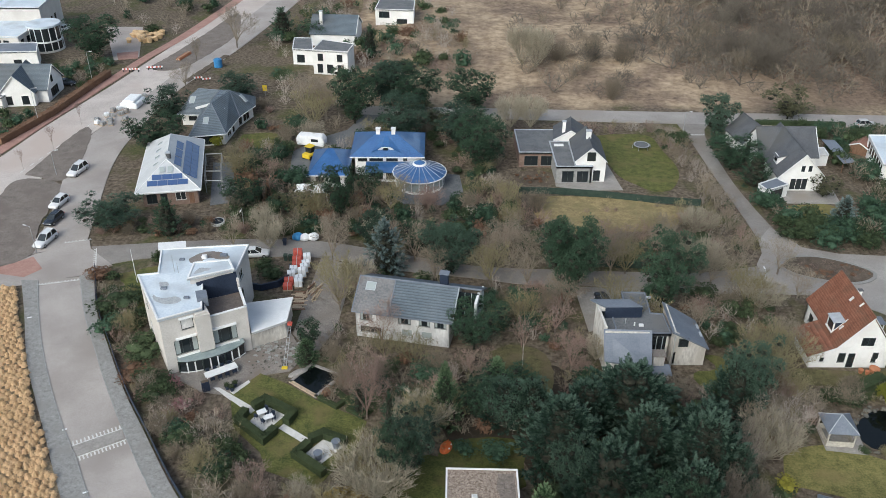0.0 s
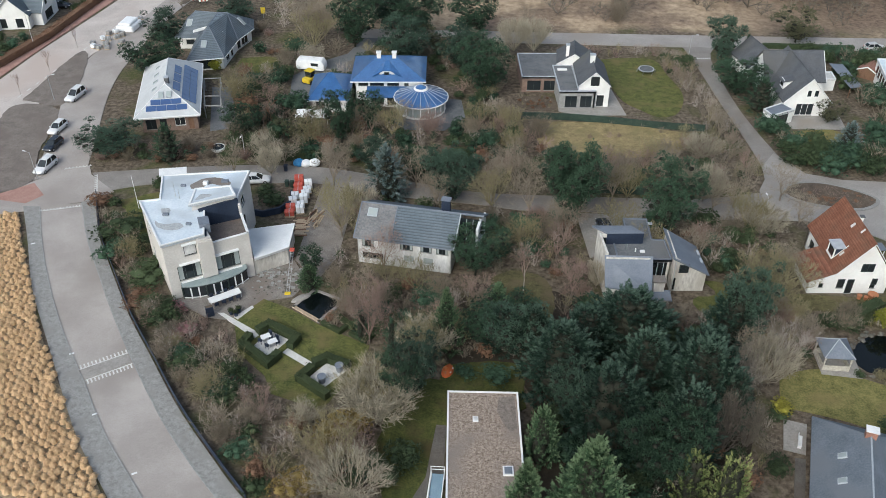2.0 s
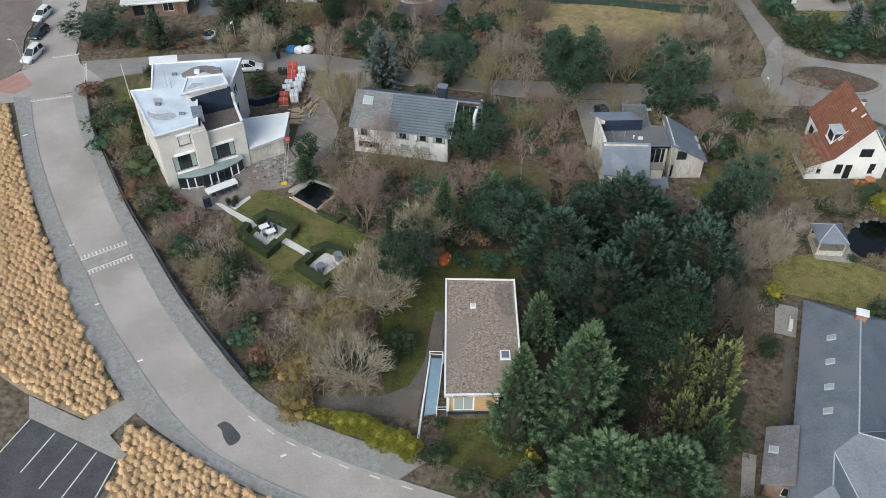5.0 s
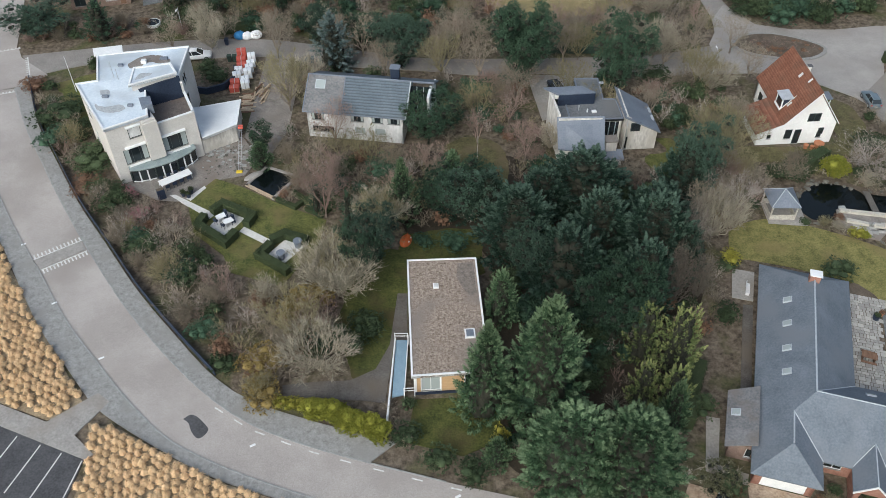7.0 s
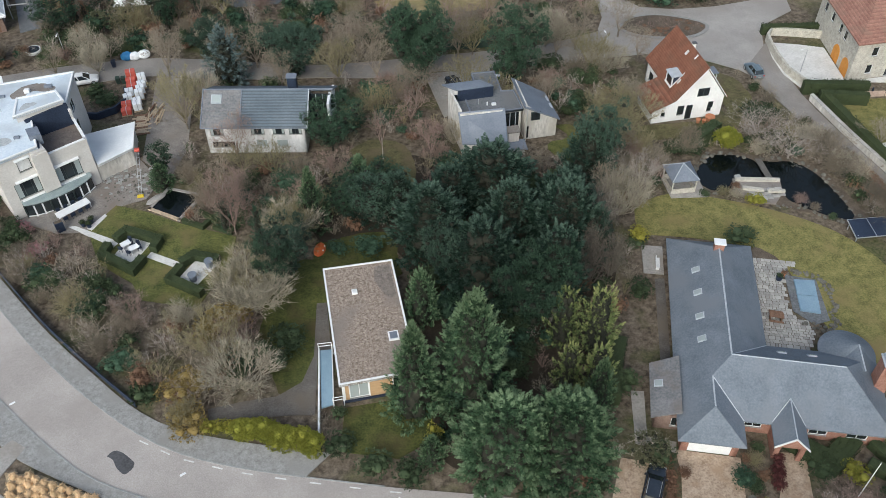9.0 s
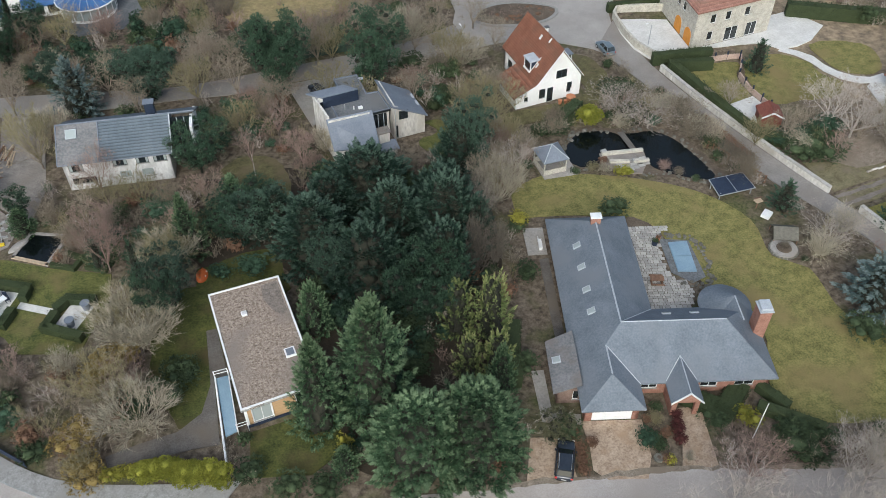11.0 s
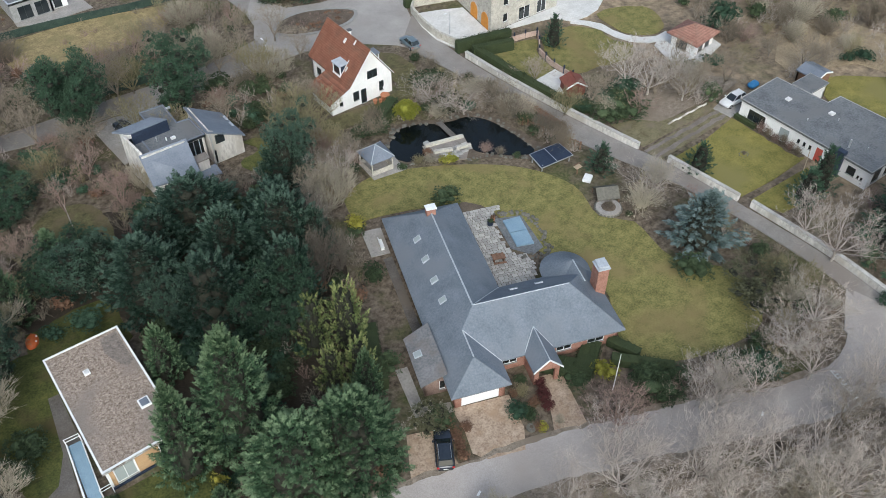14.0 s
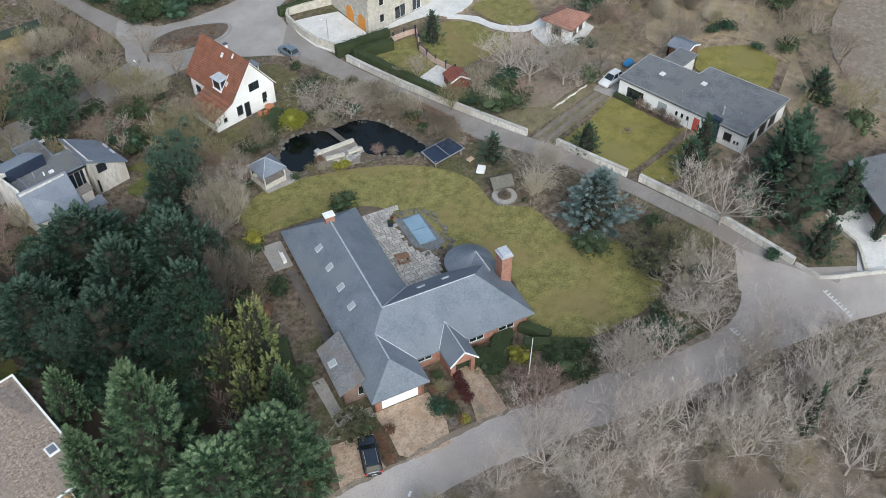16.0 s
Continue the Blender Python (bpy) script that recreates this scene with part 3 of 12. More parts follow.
def band(name, line, width, z0, z1, material, label, category="", kind="structure", step=2.0):
    """A kerb, wall or fence of even width along a line."""
    p = smooth_line(line, step)
    left, right = [], []
    for i, q in enumerate(p):
        d = (p[min(i + 1, len(p) - 1)] - p[max(i - 1, 0)]).normalized()
        nrm = Vector((-d.y, d.x)) * width / 2
        left.append(q + nrm)
        right.append(q - nrm)
    n = len(p)
    verts = [(*q, z1) for q in left] + [(*q, z1) for q in right] + [(*q, z0) for q in left] + [(*q, z0) for q in right]
    faces = []
    for i in range(n - 1):
        faces += [(i, n + i, n + i + 1, i + 1), (2 * n + i, i, i + 1, 2 * n + i + 1), (n + i, 3 * n + i, 3 * n + i + 1, n + i + 1), (2 * n + i + 1, 3 * n + i + 1, 3 * n + i, 2 * n + i)]
    faces += [(0, 2 * n, 3 * n, n), (n - 1, 2 * n - 1, 4 * n - 1, 3 * n - 1)]
    ob = link_mesh(name, verts, faces, material)
    return tagged(ob, label, category, "", kind)

# ---- the ground, roads and paving ----
def ground_sheet():
    """One sheet to the horizon: level round the houses, low dunes behind the back road."""
    xs = [-2500, -1200, -600, -350, *np.linspace(-220, 220, 89), 350, 600, 1200, 2500]
    ys = [-2500, -900, -300, -100, *np.linspace(-20, 420, 89), 600, 1200, 2500]
    verts, faces = [], []
    for y in ys:
        for x in xs:
            k = min(1.0, max(0.0, (y - 186) / 40.0)) * min(1.0, max(0.0, (x + 20 - max(0, (y - 186)) * -0.2) / 30.0))
            z = k * (1.2 + 3.2 * noise.noise((x * 0.022, y * 0.022, 3.1)) + 0.8 * noise.noise((x * 0.09, y * 0.09, 7.7)))
            z += 0.06 * noise.noise((x * 0.2, y * 0.2, 1.3)) - 0.06
            verts.append((x, y, z))
    w = len(xs)
    for j in range(len(ys) - 1):
        for i in range(w - 1):
            faces.append((j * w + i, j * w + i + 1, (j + 1) * w + i + 1, (j + 1) * w + i))
    return tagged(link_mesh("ground", verts, faces, "ground", smooth=True), "brown leaf litter, moss and straw-coloured dune grass", "ground", "", "structure")


ground_sheet()

# the curved brick street in front of the houses, with its old paver verges
E_EDGE = [(-56.3, 111.4), (-52.1, 101.6), (-48.1, 94.0), (-43.9, 86.2), (-39.6, 78.8), (-36.4, 73.6), (-32.2, 67.1), (-28.1, 61.6), (-24.1, 56.8), (-20.0, 52.6), (-15.8, 49.4), (-10.4, 46.7), (-4.2, 44.3), (3.1, 41.7), (10.7, 39.3), (18.0, 37.0), (24.2, 35.2), (29.3, 33.7), (35.1, 32.0), (40.0, 30.3), (45.5, 28.2), (51.2, 25.8), (56.0, 23.5), (61.1, 21.1), (65.0, 19.8), (70.0, 19.4), (79.0, 24.0)]
W_EDGE = [(-62.4, 110.3), (-58.2, 100.2), (-54.1, 91.7), (-50.0, 84.1), (-46.2, 77.8), (-43.3, 73.5), (-40.8, 69.3), (-37.2, 63.8), (-33.4, 58.9), (-30.2, 54.8), (-27.2, 51.4), (-23.6, 48.0), (-16.4, 43.9), (-6.0, 39.6), (6.0, 35.8), (18.0, 32.4), (29.6, 28.4), (34.7, 26.6), (39.4, 24.8), (42.8, 23.3), (47.7, 21.2), (52.6, 18.9), (57.8, 16.4), (62.9, 14.8), (68.3, 13.2), (74.8, 10.7), (83.0, 8.0)]
W_OUT = [(-65.0, 110.4), (-60.8, 101.4), (-56.2, 91.0), (-52.2, 83.8), (-47.9, 76.4), (-44.8, 70.9), (-40.4, 63.6), (-36.2, 58.0), (-32.4, 53.0), (-28.8, 50.1), (-24.8, 47.3), (-18.6, 43.5), (-8.0, 39.3), (5.0, 34.8)]
E_OUT = [(-55.0, 113.8), (-50.8, 102.8), (-47.2, 96.0), (-41.2, 85.1), (-36.2, 77.3), (-30.7, 68.8), (-25.4, 61.8), (-20.6, 55.9), (-16.2, 52.4), (-9.6, 49.4), (-1.5, 46.4)]
strip("road_street", W_EDGE, E_EDGE, 0.05, "street", "worn grey-brown brick street with a long bend", category="street")
strip("pavement_west", W_OUT, W_EDGE[:15], 0.09, "sidewalk", "mossy old grey paver verge beside the street", category="pavement")
strip("pavement_east", E_EDGE[:13], E_OUT, 0.09, "sidewalk", "mossy old grey paver verge along the garden fence", category="pavement")
band("kerb_west", W_EDGE[:15], 0.14, -0.1, 0.12, "kerb", "low worn concrete kerb", "kerb")
band("kerb_east", E_EDGE[:14], 0.14, -0.1, 0.12, "kerb", "low worn concrete kerb", "kerb")
sheet("junction_apron", [(-64.8, 109.0), (-54.6, 112.3), (-52.3, 114.7), (-57.6, 119.9), (-58.7, 122.5), (-65.9, 118.0), (-70.0, 114.0), (-69, 108)], 0.055, "street", "pale brick paving of the street junction", "street")
sheet("red_crossing", [(-74.0, 113.2), (-65.0, 111.2), (-63.0, 113.6), (-65.9, 117.2), (-70.2, 113.9)], 0.062, "redpath", "red brick corner of the cycle path", "path")

# the wide road under construction
strip("road_main", [(-92.0, 140.0), (-87.6, 153.8), (-84.5, 169.1), (-78.2, 194.1), (-72.1, 221.0), (-64.4, 254.7), (-52, 310)], [(-78.0, 118.0), (-76.0, 140.0), (-74.5, 160.0), (-67.5, 190.0), (-62.0, 220.0), (-55.5, 254.7), (-43, 310)], 0.03, "sandroad", "wide pale roadway with unfinished surfacing", category="road")
strip("road_side", [(-66.5, 118.0), (-69.3, 135.0), (-73.6, 160.0), (-68.0, 188.0), (-62.0, 220.0), (-55.5, 254.7), (-43, 310)], [(-58.9, 121.6), (-60.6, 131.2), (-64.0, 150.0), (-64.4, 165.0), (-61.8, 190.0), (-54.5, 216.6), (-48.5, 243.7), (-36, 310)], 0.05, "street", "grey brick side road with parked cars", category="road")
strip("cycle_path", [(-94.5, 140.0), (-89.9, 158.5), (-87.0, 170.5), (-82.0, 192.0), (-77.0, 214.0), (-71.0, 236.0), (-58, 300)], [(-92.4, 140.0), (-87.8, 156.0), (-84.9, 169.5), (-79.6, 191.5), (-74.4, 214.0), (-68.0, 236.0), (-55, 300)], 0.07, "redpath", "red brick cycle path beside the wide road", category="path")
sheet("bare_plot", [(-80.6, 138.4), (-79.6, 144.3), (-71.2, 142.3), (-68.9, 127.2), (-66.6, 117.9), (-70.5, 114.4), (-77.5, 117.5)], 0.1, "plot", "dug-over bare brown verge plot", "ground")
sheet("bare_plot_north", [(-79.3, 146.4), (-70.9, 145.0), (-72.6, 162.6), (-76.2, 168.0)], 0.1, "plot", "dug-over bare brown verge strip", "ground")
sheet("plaza", [(-95, 239), (-84.5, 239), (-78.0, 214.0), (-83.5, 210.9)], 0.04, "street", "grey brick side street", "street")
sheet("plaza_red", [(-84.6, 216.5), (-79.4, 218.0), (-78.0, 212.6), (-82.6, 211.4)], 0.075, "redpath", "red brick threshold of the side street", "path")

# the lane behind the front gardens, the turning circle, the back road
strip("road_lane", [(-57.6, 120.4), (-45.2, 121.9), (-33.2, 122.9), (-20.9, 122.4), (-11.3, 119.9), (-1.9, 116.9), (7.1, 114.6), (23.0, 113.6), (40.0, 113.0), (50.5, 115.0)], [(-54.0, 114.7), (-45.8, 117.2), (-31.0, 117.2), (-20.5, 117.4), (-7.2, 113.6), (6.1, 111.2), (13.0, 109.6), (23.4, 109.3), (40.0, 107.4), (53.0, 107.4)], 0.04, "lane", "narrow grey-brown lane behind the houses", category="lane")
sheet("turning_circle", [(50.5, 115.6), (52.4, 119.0), (53.1, 123.0), (56.4, 127.4), (59.6, 120.8), (65.0, 118.8), (72.0, 118.2), (79.4, 118.8), (85.0, 117.8), (84.0, 114.2), (78.6, 111.6), (76.3, 109.6), (74.6, 105.6), (72.6, 97.0), (69.8, 96.2), (67.6, 99.8), (63.0, 104.0), (56.0, 107.0), (50.0, 107.3)], 0.045, "asphalt", "grey turning circle at the lane's end", "lane")
strip("road_back_lane", [(53.1, 122.0), (53.0, 129.9), (52.2, 144.9), (51.4, 165.7), (50.6, 173.0)], [(58.2, 122.4), (56.6, 128.4), (54.9, 144.9), (55.2, 165.7), (58.0, 172.5)], 0.042, "lane", "narrow grey lane between garden hedges", category="lane")
strip("road_dune", [(-20, 181.5), (0, 180.5), (27.5, 179.3), (52.4, 178.2), (98.1, 176.6), (170, 174)], [(-20, 176.5), (0, 175.0), (26.7, 173.2), (52.0, 171.8), (98, 169.8), (170, 167)], 0.05, "asphalt", "straight grey road along the edge of the dunes", category="road")
strip("road_wall_lane", [(75.2, 106.0), (74.2, 98.5), (73.8, 90.6), (74.7, 80.2), (76.3, 68.9), (78.4, 57.9), (79.5, 53.7), (80.6, 42.6), (81.4, 29.0), (80.9, 18.0), (82.5, 13.0)], [(68.3, 99.5), (69.3, 93.0), (70.2, 87.5), (72.0, 71.6), (73.4, 62.7), (75.0, 57.2), (77.2, 50.0), (78.6, 37.7), (78.6, 24.4), (76.0, 20.0), (73.0, 14.0)], 0.047, "lane", "grey lane along the white garden wall", category="lane")
sheet("road_corner", [(73, 21.2), (79.0, 25.0), (81.0, 17.5), (88.5, 10.2), (90, 2), (78, 9), (70, 12.5)], 0.044, "street", "grey road corner by the white wall", "road")
tagged(part("traffic_island", poly([(p.x, p.y) for p in smooth_line([(53.6, 115.0), (56.0, 117.6), (60.7, 117.9), (65.6, 115.9), (68.5, 112.6), (65.5, 110.0), (60.5, 110.2), (55.4, 112.2), (53.6, 115.0)], 1.0)[:-1]], -0.1, 0.2), "sidewalk", None), "oval kerbed island in the turning circle", "island", "", "structure")
tagged(part("island_bed", poly([(p.x, p.y) for p in smooth_line([(54.2, 114.9), (56.4, 117.1), (60.8, 117.4), (65.2, 115.4), (67.9, 112.7), (65.2, 110.5), (60.7, 110.7), (55.9, 112.6), (54.2, 114.9)], 1.0)[:-1]], 0.1, 0.26), "soil", None), "reddish-brown planting on the island", "planting bed", "", "structure")

# parking bay and its concrete edge
sheet("parking_bay", [(-42.5, 52.0), (-32.0, 46.9), (-33.2, 40.5), (-46, 40)], 0.05, "darkasphalt", "dark asphalt parking bays with white lines", "parking")
sheet("parking_path", [(-43.5, 54.6), (-36.8, 51.4), (-32.3, 54.6), (-30.9, 53.4), (-33.6, 49.6), (-31.2, 47.2), (-32.0, 46.7), (-42.5, 51.8)], 0.1, "pave_grey", "grey concrete path beside the parking bays", "path")

# lawns and paved gardens
sheet("lawn_villa", [(-27.2, 84.2), (-24.0, 88.3), (-20.4, 86.4), (-15.8, 83.0), (-9.2, 79.2), (-10.0, 75.0), (-14.1, 68.4), (-20.3, 71.0), (-21.5, 74.0), (-25.5, 78.0)], 0.05, "lawn_dark", "trim green lawn of the formal garden", "lawn")
sheet("lawn_flat_house", [(-5.6, 73.0), (0.2, 72.5), (0.1, 60.0), (-1.6, 57.2), (-4.6, 53.8), (-6.6, 57.0), (-7.4, 62.0)], 0.045, "lawn_moss", "mossy green lawn beside the flat-roofed house", "lawn")
sheet("lawn_flat_front", [(0.6, 51.4), (9.4, 51.2), (9.0, 46.0), (5.0, 44.4), (-0.6, 46.4)], 0.045, "lawn_moss", "mossy green lawn in front of the flat-roofed house", "lawn")
sheet("lawn_flat_back", [(0.5, 76.0), (9.0, 76.0), (9.6, 70.0), (8.6, 68.2), (0.4, 68.5), (-1.0, 71.0)], 0.043, "lawn_moss", "shaded green lawn behind the flat-roofed house", "lawn")
sheet("lawn_long_house", [(p.x, p.y) for p in smooth_line([(39.6, 69.0), (40.5, 73.4), (44.5, 75.2), (48.6, 74.6), (56.6, 70.3), (63.3, 64.4), (66.2, 57.5), (64.6, 51.2), (67.4, 47.8), (66.4, 40.4), (70.4, 34.6), (66.8, 27.6), (58.0, 28.4), (52.0, 32.0), (52.6, 36.4), (56.4, 42.4), (54.5, 50.0), (54.0, 62.0), (48.0, 66.0), (43.0, 68.0), (39.6, 69.0)], 1.5)[:-1]], 0.05, "lawn", "broad yellow-green winter lawn", "lawn")
sheet("lawn_birch", [(6.5, 93.0), (10.4, 94.6), (14.4, 92.4), (14.6, 86.0), (13.0, 81.4), (8.4, 81.6), (6.6, 86.0)], 0.043, "lawn_olive", "thin olive lawn with a bare birch", "lawn")
sheet("lawn_modern", [(35.8, 92.5), (38.6, 91.6), (39.0, 86.6), (34.6, 85.6), (33.6, 88.6), (37.0, 89.6)], 0.043, "lawn_dark", "curving strip of green lawn", "lawn")
sheet("lawn_modern_south", [(33.0, 81.0), (37.6, 80.4), (37.4, 76.4), (33.4, 76.6)], 0.042, "lawn_dark", "small green lawn among trees", "lawn")
sheet("lawn_red_house", [(47.6, 89.6), (48.4, 86.6), (54.0, 86.2), (61.4, 86.4), (65.4, 90.0), (66.2, 97.0), (62.4, 100.4), (60.6, 98.0), (60.6, 89.6)], 0.043, "lawn_olive", "thin lawn round the red-roofed house", "lawn")
sheet("lawn_trampoline", [(p.x, p.y) for p in smooth_line([(32.4, 165.4), (38.0, 166.2), (43.4, 165.0), (44.6, 158.0), (45.8, 151.0), (45.0, 145.6), (42.4, 141.0), (39.0, 140.6), (36.6, 143.2), (34.0, 146.6), (32.6, 153.0), (31.8, 160.0), (32.4, 165.4)], 1.2)[:-1]], 0.045, "lawn_dark", "green back lawn with a trampoline", "lawn")
sheet("field_dry", [(p.x, p.y) for p in smooth_line([(17.0, 138.4), (24.0, 138.4), (32.0, 137.6), (39.0, 135.6), (44.6, 133.4), (42.0, 129.0), (37.0, 126.6), (30.0, 125.4), (24.0, 124.4), (18.6, 127.0), (16.4, 132.0), (17.0, 138.4)], 1.2)[:-1]], 0.045, "drygrass", "rough yellow field of dry grass", "field")
BLOCKED.pop()
sheet("lawn_hip_house", [(-41.8, 165.5), (-34.5, 166.0), (-35.0, 159.6), (-41.6, 158.6)], 0.043, "lawn_dark", "small green lawn", "lawn")
sheet("lawn_bungalow", [(81.4, 53.4), (87.6, 53.4), (94.6, 54.4), (95.4, 47.5), (95.2, 42.4), (88.0, 42.2), (82.0, 42.6), (81.8, 48.8)], 0.043, "lawn_gold", "yellow-green lawn in front of the bungalow", "lawn")
sheet("lawn_bungalow_south", [(93.8, 41.0), (88.0, 41.2), (82.4, 41.4), (83.6, 37.4), (91.6, 36.4)], 0.043, "lawn_gold", "yellow-green lawn beyond a trodden path", "lawn")
sheet("lawn_bungalow_north", [(79.6, 64.0), (83.9, 62.2), (85.6, 60.2), (94.0, 58.8), (94.4, 57.4), (86.7, 57.6), (79.6, 57.6)], 0.043, "worn_drive", "thin grass strip beside the drive", "lawn")
sheet("bungalow_track", [(79.0, 57.0), (86.7, 57.2), (94.2, 56.8), (94.6, 54.7), (85.6, 54.4), (79.4, 54.2)], 0.05, "worn_drive", "thin trodden grass of a drive", "drive")
for k, (ya, yb) in enumerate(((54.7, 55.2), (56.2, 56.5))):
    sheet("wheel_track", [(79.0, ya), (86.0, (ya + yb) / 2), (94.4, yb), (94.4, yb + .6), (86.0, (ya + yb) / 2 + .6), (79.0, ya + .6)], 0.054, "plot", "worn earth wheel track in the grass", "drive")
sheet("bungalow_carport", [(94.3, 57.6), (100.2, 58.8), (100.4, 54.6), (94.5, 54.6)], 0.06, "pave_grey", "grey paved car place at the bungalow's end", "drive")
sheet("lawn_bungalow_back", [(109.6, 49.0), (112.6, 53.2), (116.9, 51.0), (121.9, 46.5), (120.6, 41.2), (113.6, 38.6), (108.4, 39.4), (108.4, 45.0)], 0.043, "lawn_gold", "yellow mossy lawn behind the bungalow", "lawn_gold")
sheet("lawn_gatehouse", [(78.2, 90.0), (86.4, 87.6), (84.0, 84.4), (83.3, 81.8), (82.8, 79.2), (78.6, 78.6), (77.7, 83.5)], 0.043, "lawn", "walled green lawn", "lawn")
sheet("lawn_gatehouse_east", [(93.7, 87.2), (96.4, 83.6), (96.3, 80.0), (97.6, 76.8), (94.5, 74.6), (88.9, 75.7), (84.6, 76.5), (84.6, 81.3), (86.0, 85.1), (88.9, 87.8)], 0.043, "lawn", "green garden lawn", "lawn")
sheet("lawn_gatehouse_north", [(100.0, 87.3), (103.6, 87.1), (108.3, 83.5), (106.6, 78.3), (103.4, 77.0), (100.2, 78.8), (99.2, 81.7), (99.2, 84.8)], 0.043, "lawn", "green lawn inside a pale curved path", "lawn")
sheet("lawn_dark_house", [(62.0, 135.0), (69.4, 135.6), (71.4, 131.4), (64.2, 129.6)], 0.043, "lawn", "small lawn by a terrace", "lawn")
sheet("straw_slope", [(110.4, 53.4), (117.3, 53.6), (121.4, 52.0), (123.6, 46.0), (121.6, 39.6), (113.0, 37.0), (108.8, 33.0), (113.0, 31.0), (124.0, 40.0), (133.0, 52.0), (131.0, 63.0), (121.0, 66.0), (112.0, 60.0)], 0.02, "straw", "flattened pale straw-coloured grass on a slope", "ground")
BLOCKED.pop()
sheet("bungalow_slope", [(79.4, 66.4), (82.6, 64.6), (83.8, 61.4), (86.6, 59.9), (94.1, 59.9), (99.1, 59.4), (103.0, 60.6), (98.0, 65.4), (90.6, 66.4), (85.6, 67.2)], 0.03, "leafmould", "bare brown earth bank with cut brushwood", "ground")
BLOCKED.pop()
sheet("lawn_far", [(118, 26), (132, 38), (150, 40), (150, 10), (124, 8)], 0.043, "leafmould", "rough brown ground with dead grass", "field")
sheet("lawn_corner", [(-50.6, 112.2), (-44.6, 114.4), (-42.4, 108.0), (-43.6, 101.6), (-46.4, 105.4)], 0.043, "lawn_dark", "narrow green lawn by a white house", "lawn")

sheet("terrace_villa", [(-36.0, 88.0), (-27.0, 92.6), (-21.2, 97.0), (-18.6, 92.0), (-20.2, 88.8), (-24.0, 87.9), (-27.0, 83.9), (-31.0, 84.6)], 0.048, "mudpave", "grey stone terrace with building debris", "terrace")
sheet("villa_yard", [(-21.0, 97.0), (-19.4, 117.6), (-13.8, 114.6), (-15.0, 98.0), (-17.4, 92.0)], 0.04, "mudpave", "muddy building yard", "yard")
sheet("villa_path", [(-29.6, 85.4), (-28.8, 85.4), (-23.2, 81.3), (-23.9, 80.5)], 0.09, "pave_light", "pale straight garden path", "path")
sheet("villa_path_corner", [(-27.3, 84.6), (-25.3, 86.9), (-25.0, 86.5), (-26.7, 84.1)], 0.086, "pave_light", "pale stone edging of the lawn", "path")
sheet("dining_pad", [(-23.9, 78.8), (-22.1, 82.0), (-19.4, 80.3), (-21.5, 77.2)], 0.094, "pave_light", "pale square paved dining place", "terrace")
sheet("villa_path_south", [(-19.9, 77.9), (-19.4, 78.7), (-15.5, 75.8), (-15.9, 74.9)], 0.09, "pave_light", "pale straight garden path", "path")
sheet("lounge_pad", [(-16.2, 73.5), (-13.9, 76.4), (-11.6, 74.8), (-14.1, 71.9)], 0.094, "pave_light", "pale square paved place with pots", "terrace")
sheet("drive_garage", [(31.8, 39.6), (37.6, 37.4), (36.2, 33.4), (34.6, 31.4), (31.0, 32.8), (30.2, 34.3), (31.2, 36.8)], 0.053, "tanbrick", "tan clinker driveway in front of the garage", "drive")
sheet("drive_side", [(26.2, 39.9), (28.6, 38.9), (28.9, 36.6), (28.3, 34.0), (23.6, 35.5)], 0.054, "tanbrick", "tan clinker parking place", "drive")
sheet("drive_porch", [(41.0, 37.4), (44.0, 36.4), (42.6, 32.6), (41.6, 29.8), (38.2, 31.0), (40.2, 34.0)], 0.053, "tanbrick", "tan clinker path to the porch", "drive")
sheet("gate_court", [(75.3, 106.0), (79.7, 104.4), (83.4, 102.6), (81.9, 93.7), (79.0, 93.4), (74.6, 93.2), (73.6, 97.0), (74.1, 101.7)], 0.08, "pave_light", "very pale paved forecourt", "court")
sheet("villa_terrace", [(82.2, 93.4), (86.7, 92.2), (89.9, 91.6), (93.5, 90.6), (95.0, 88.0), (98.0, 87.6), (101.2, 88.2), (106.0, 91.0), (104, 97), (96.6, 97), (96.4, 93.3)], 0.075, "pave_light", "very pale paved terrace of a stone villa", "terrace")
strip("garden_path", [(95.6, 88.4), (98.4, 84.6), (98.4, 81.4), (99.4, 78.5), (101.9, 76.3), (105.0, 76.4)], [(94.4, 87.8), (97.0, 84.2), (96.9, 81.0), (98.2, 77.5), (101.4, 74.8), (105.2, 74.8)], 0.07, "pave_light", "pale curved garden path", category="path")
sheet("pavilion_terrace", [(100.4, 74.6), (103.6, 76.0), (107.6, 75.4), (109.6, 72.0), (109.0, 68.2), (103.0, 66.6), (98.6, 68.6), (99.4, 71.6)], 0.085, "pave_light", "very pale terrace round a pavilion", "terrace")
sheet("hut_pad", [(78.6, 78.8), (83.0, 79.2), (83.2, 76.0), (81.8, 73.4), (78.4, 74.0)], 0.09, "pave_light", "pale paved square by a hut", "terrace")
sheet("blue_drive", [(-17.8, 163.3), (-12.5, 178.0), (-16.4, 178.5), (-20.0, 168.0), (-24.6, 164.4), (-30.0, 157.1), (-29.0, 145.6), (-24.4, 146.0), (-24.6, 155.0), (-18.6, 158.0)], 0.045, "felt", "bluish grey driveway", "drive")
sheet("rotunda_terrace", [(-9.5, 139.0), (-7.0, 135.4), (0.2, 135.0), (4.0, 140.0), (3.4, 147.0), (-3.0, 148.0)], 0.046, "felt", "blue-grey terrace round the rotunda", "terrace")
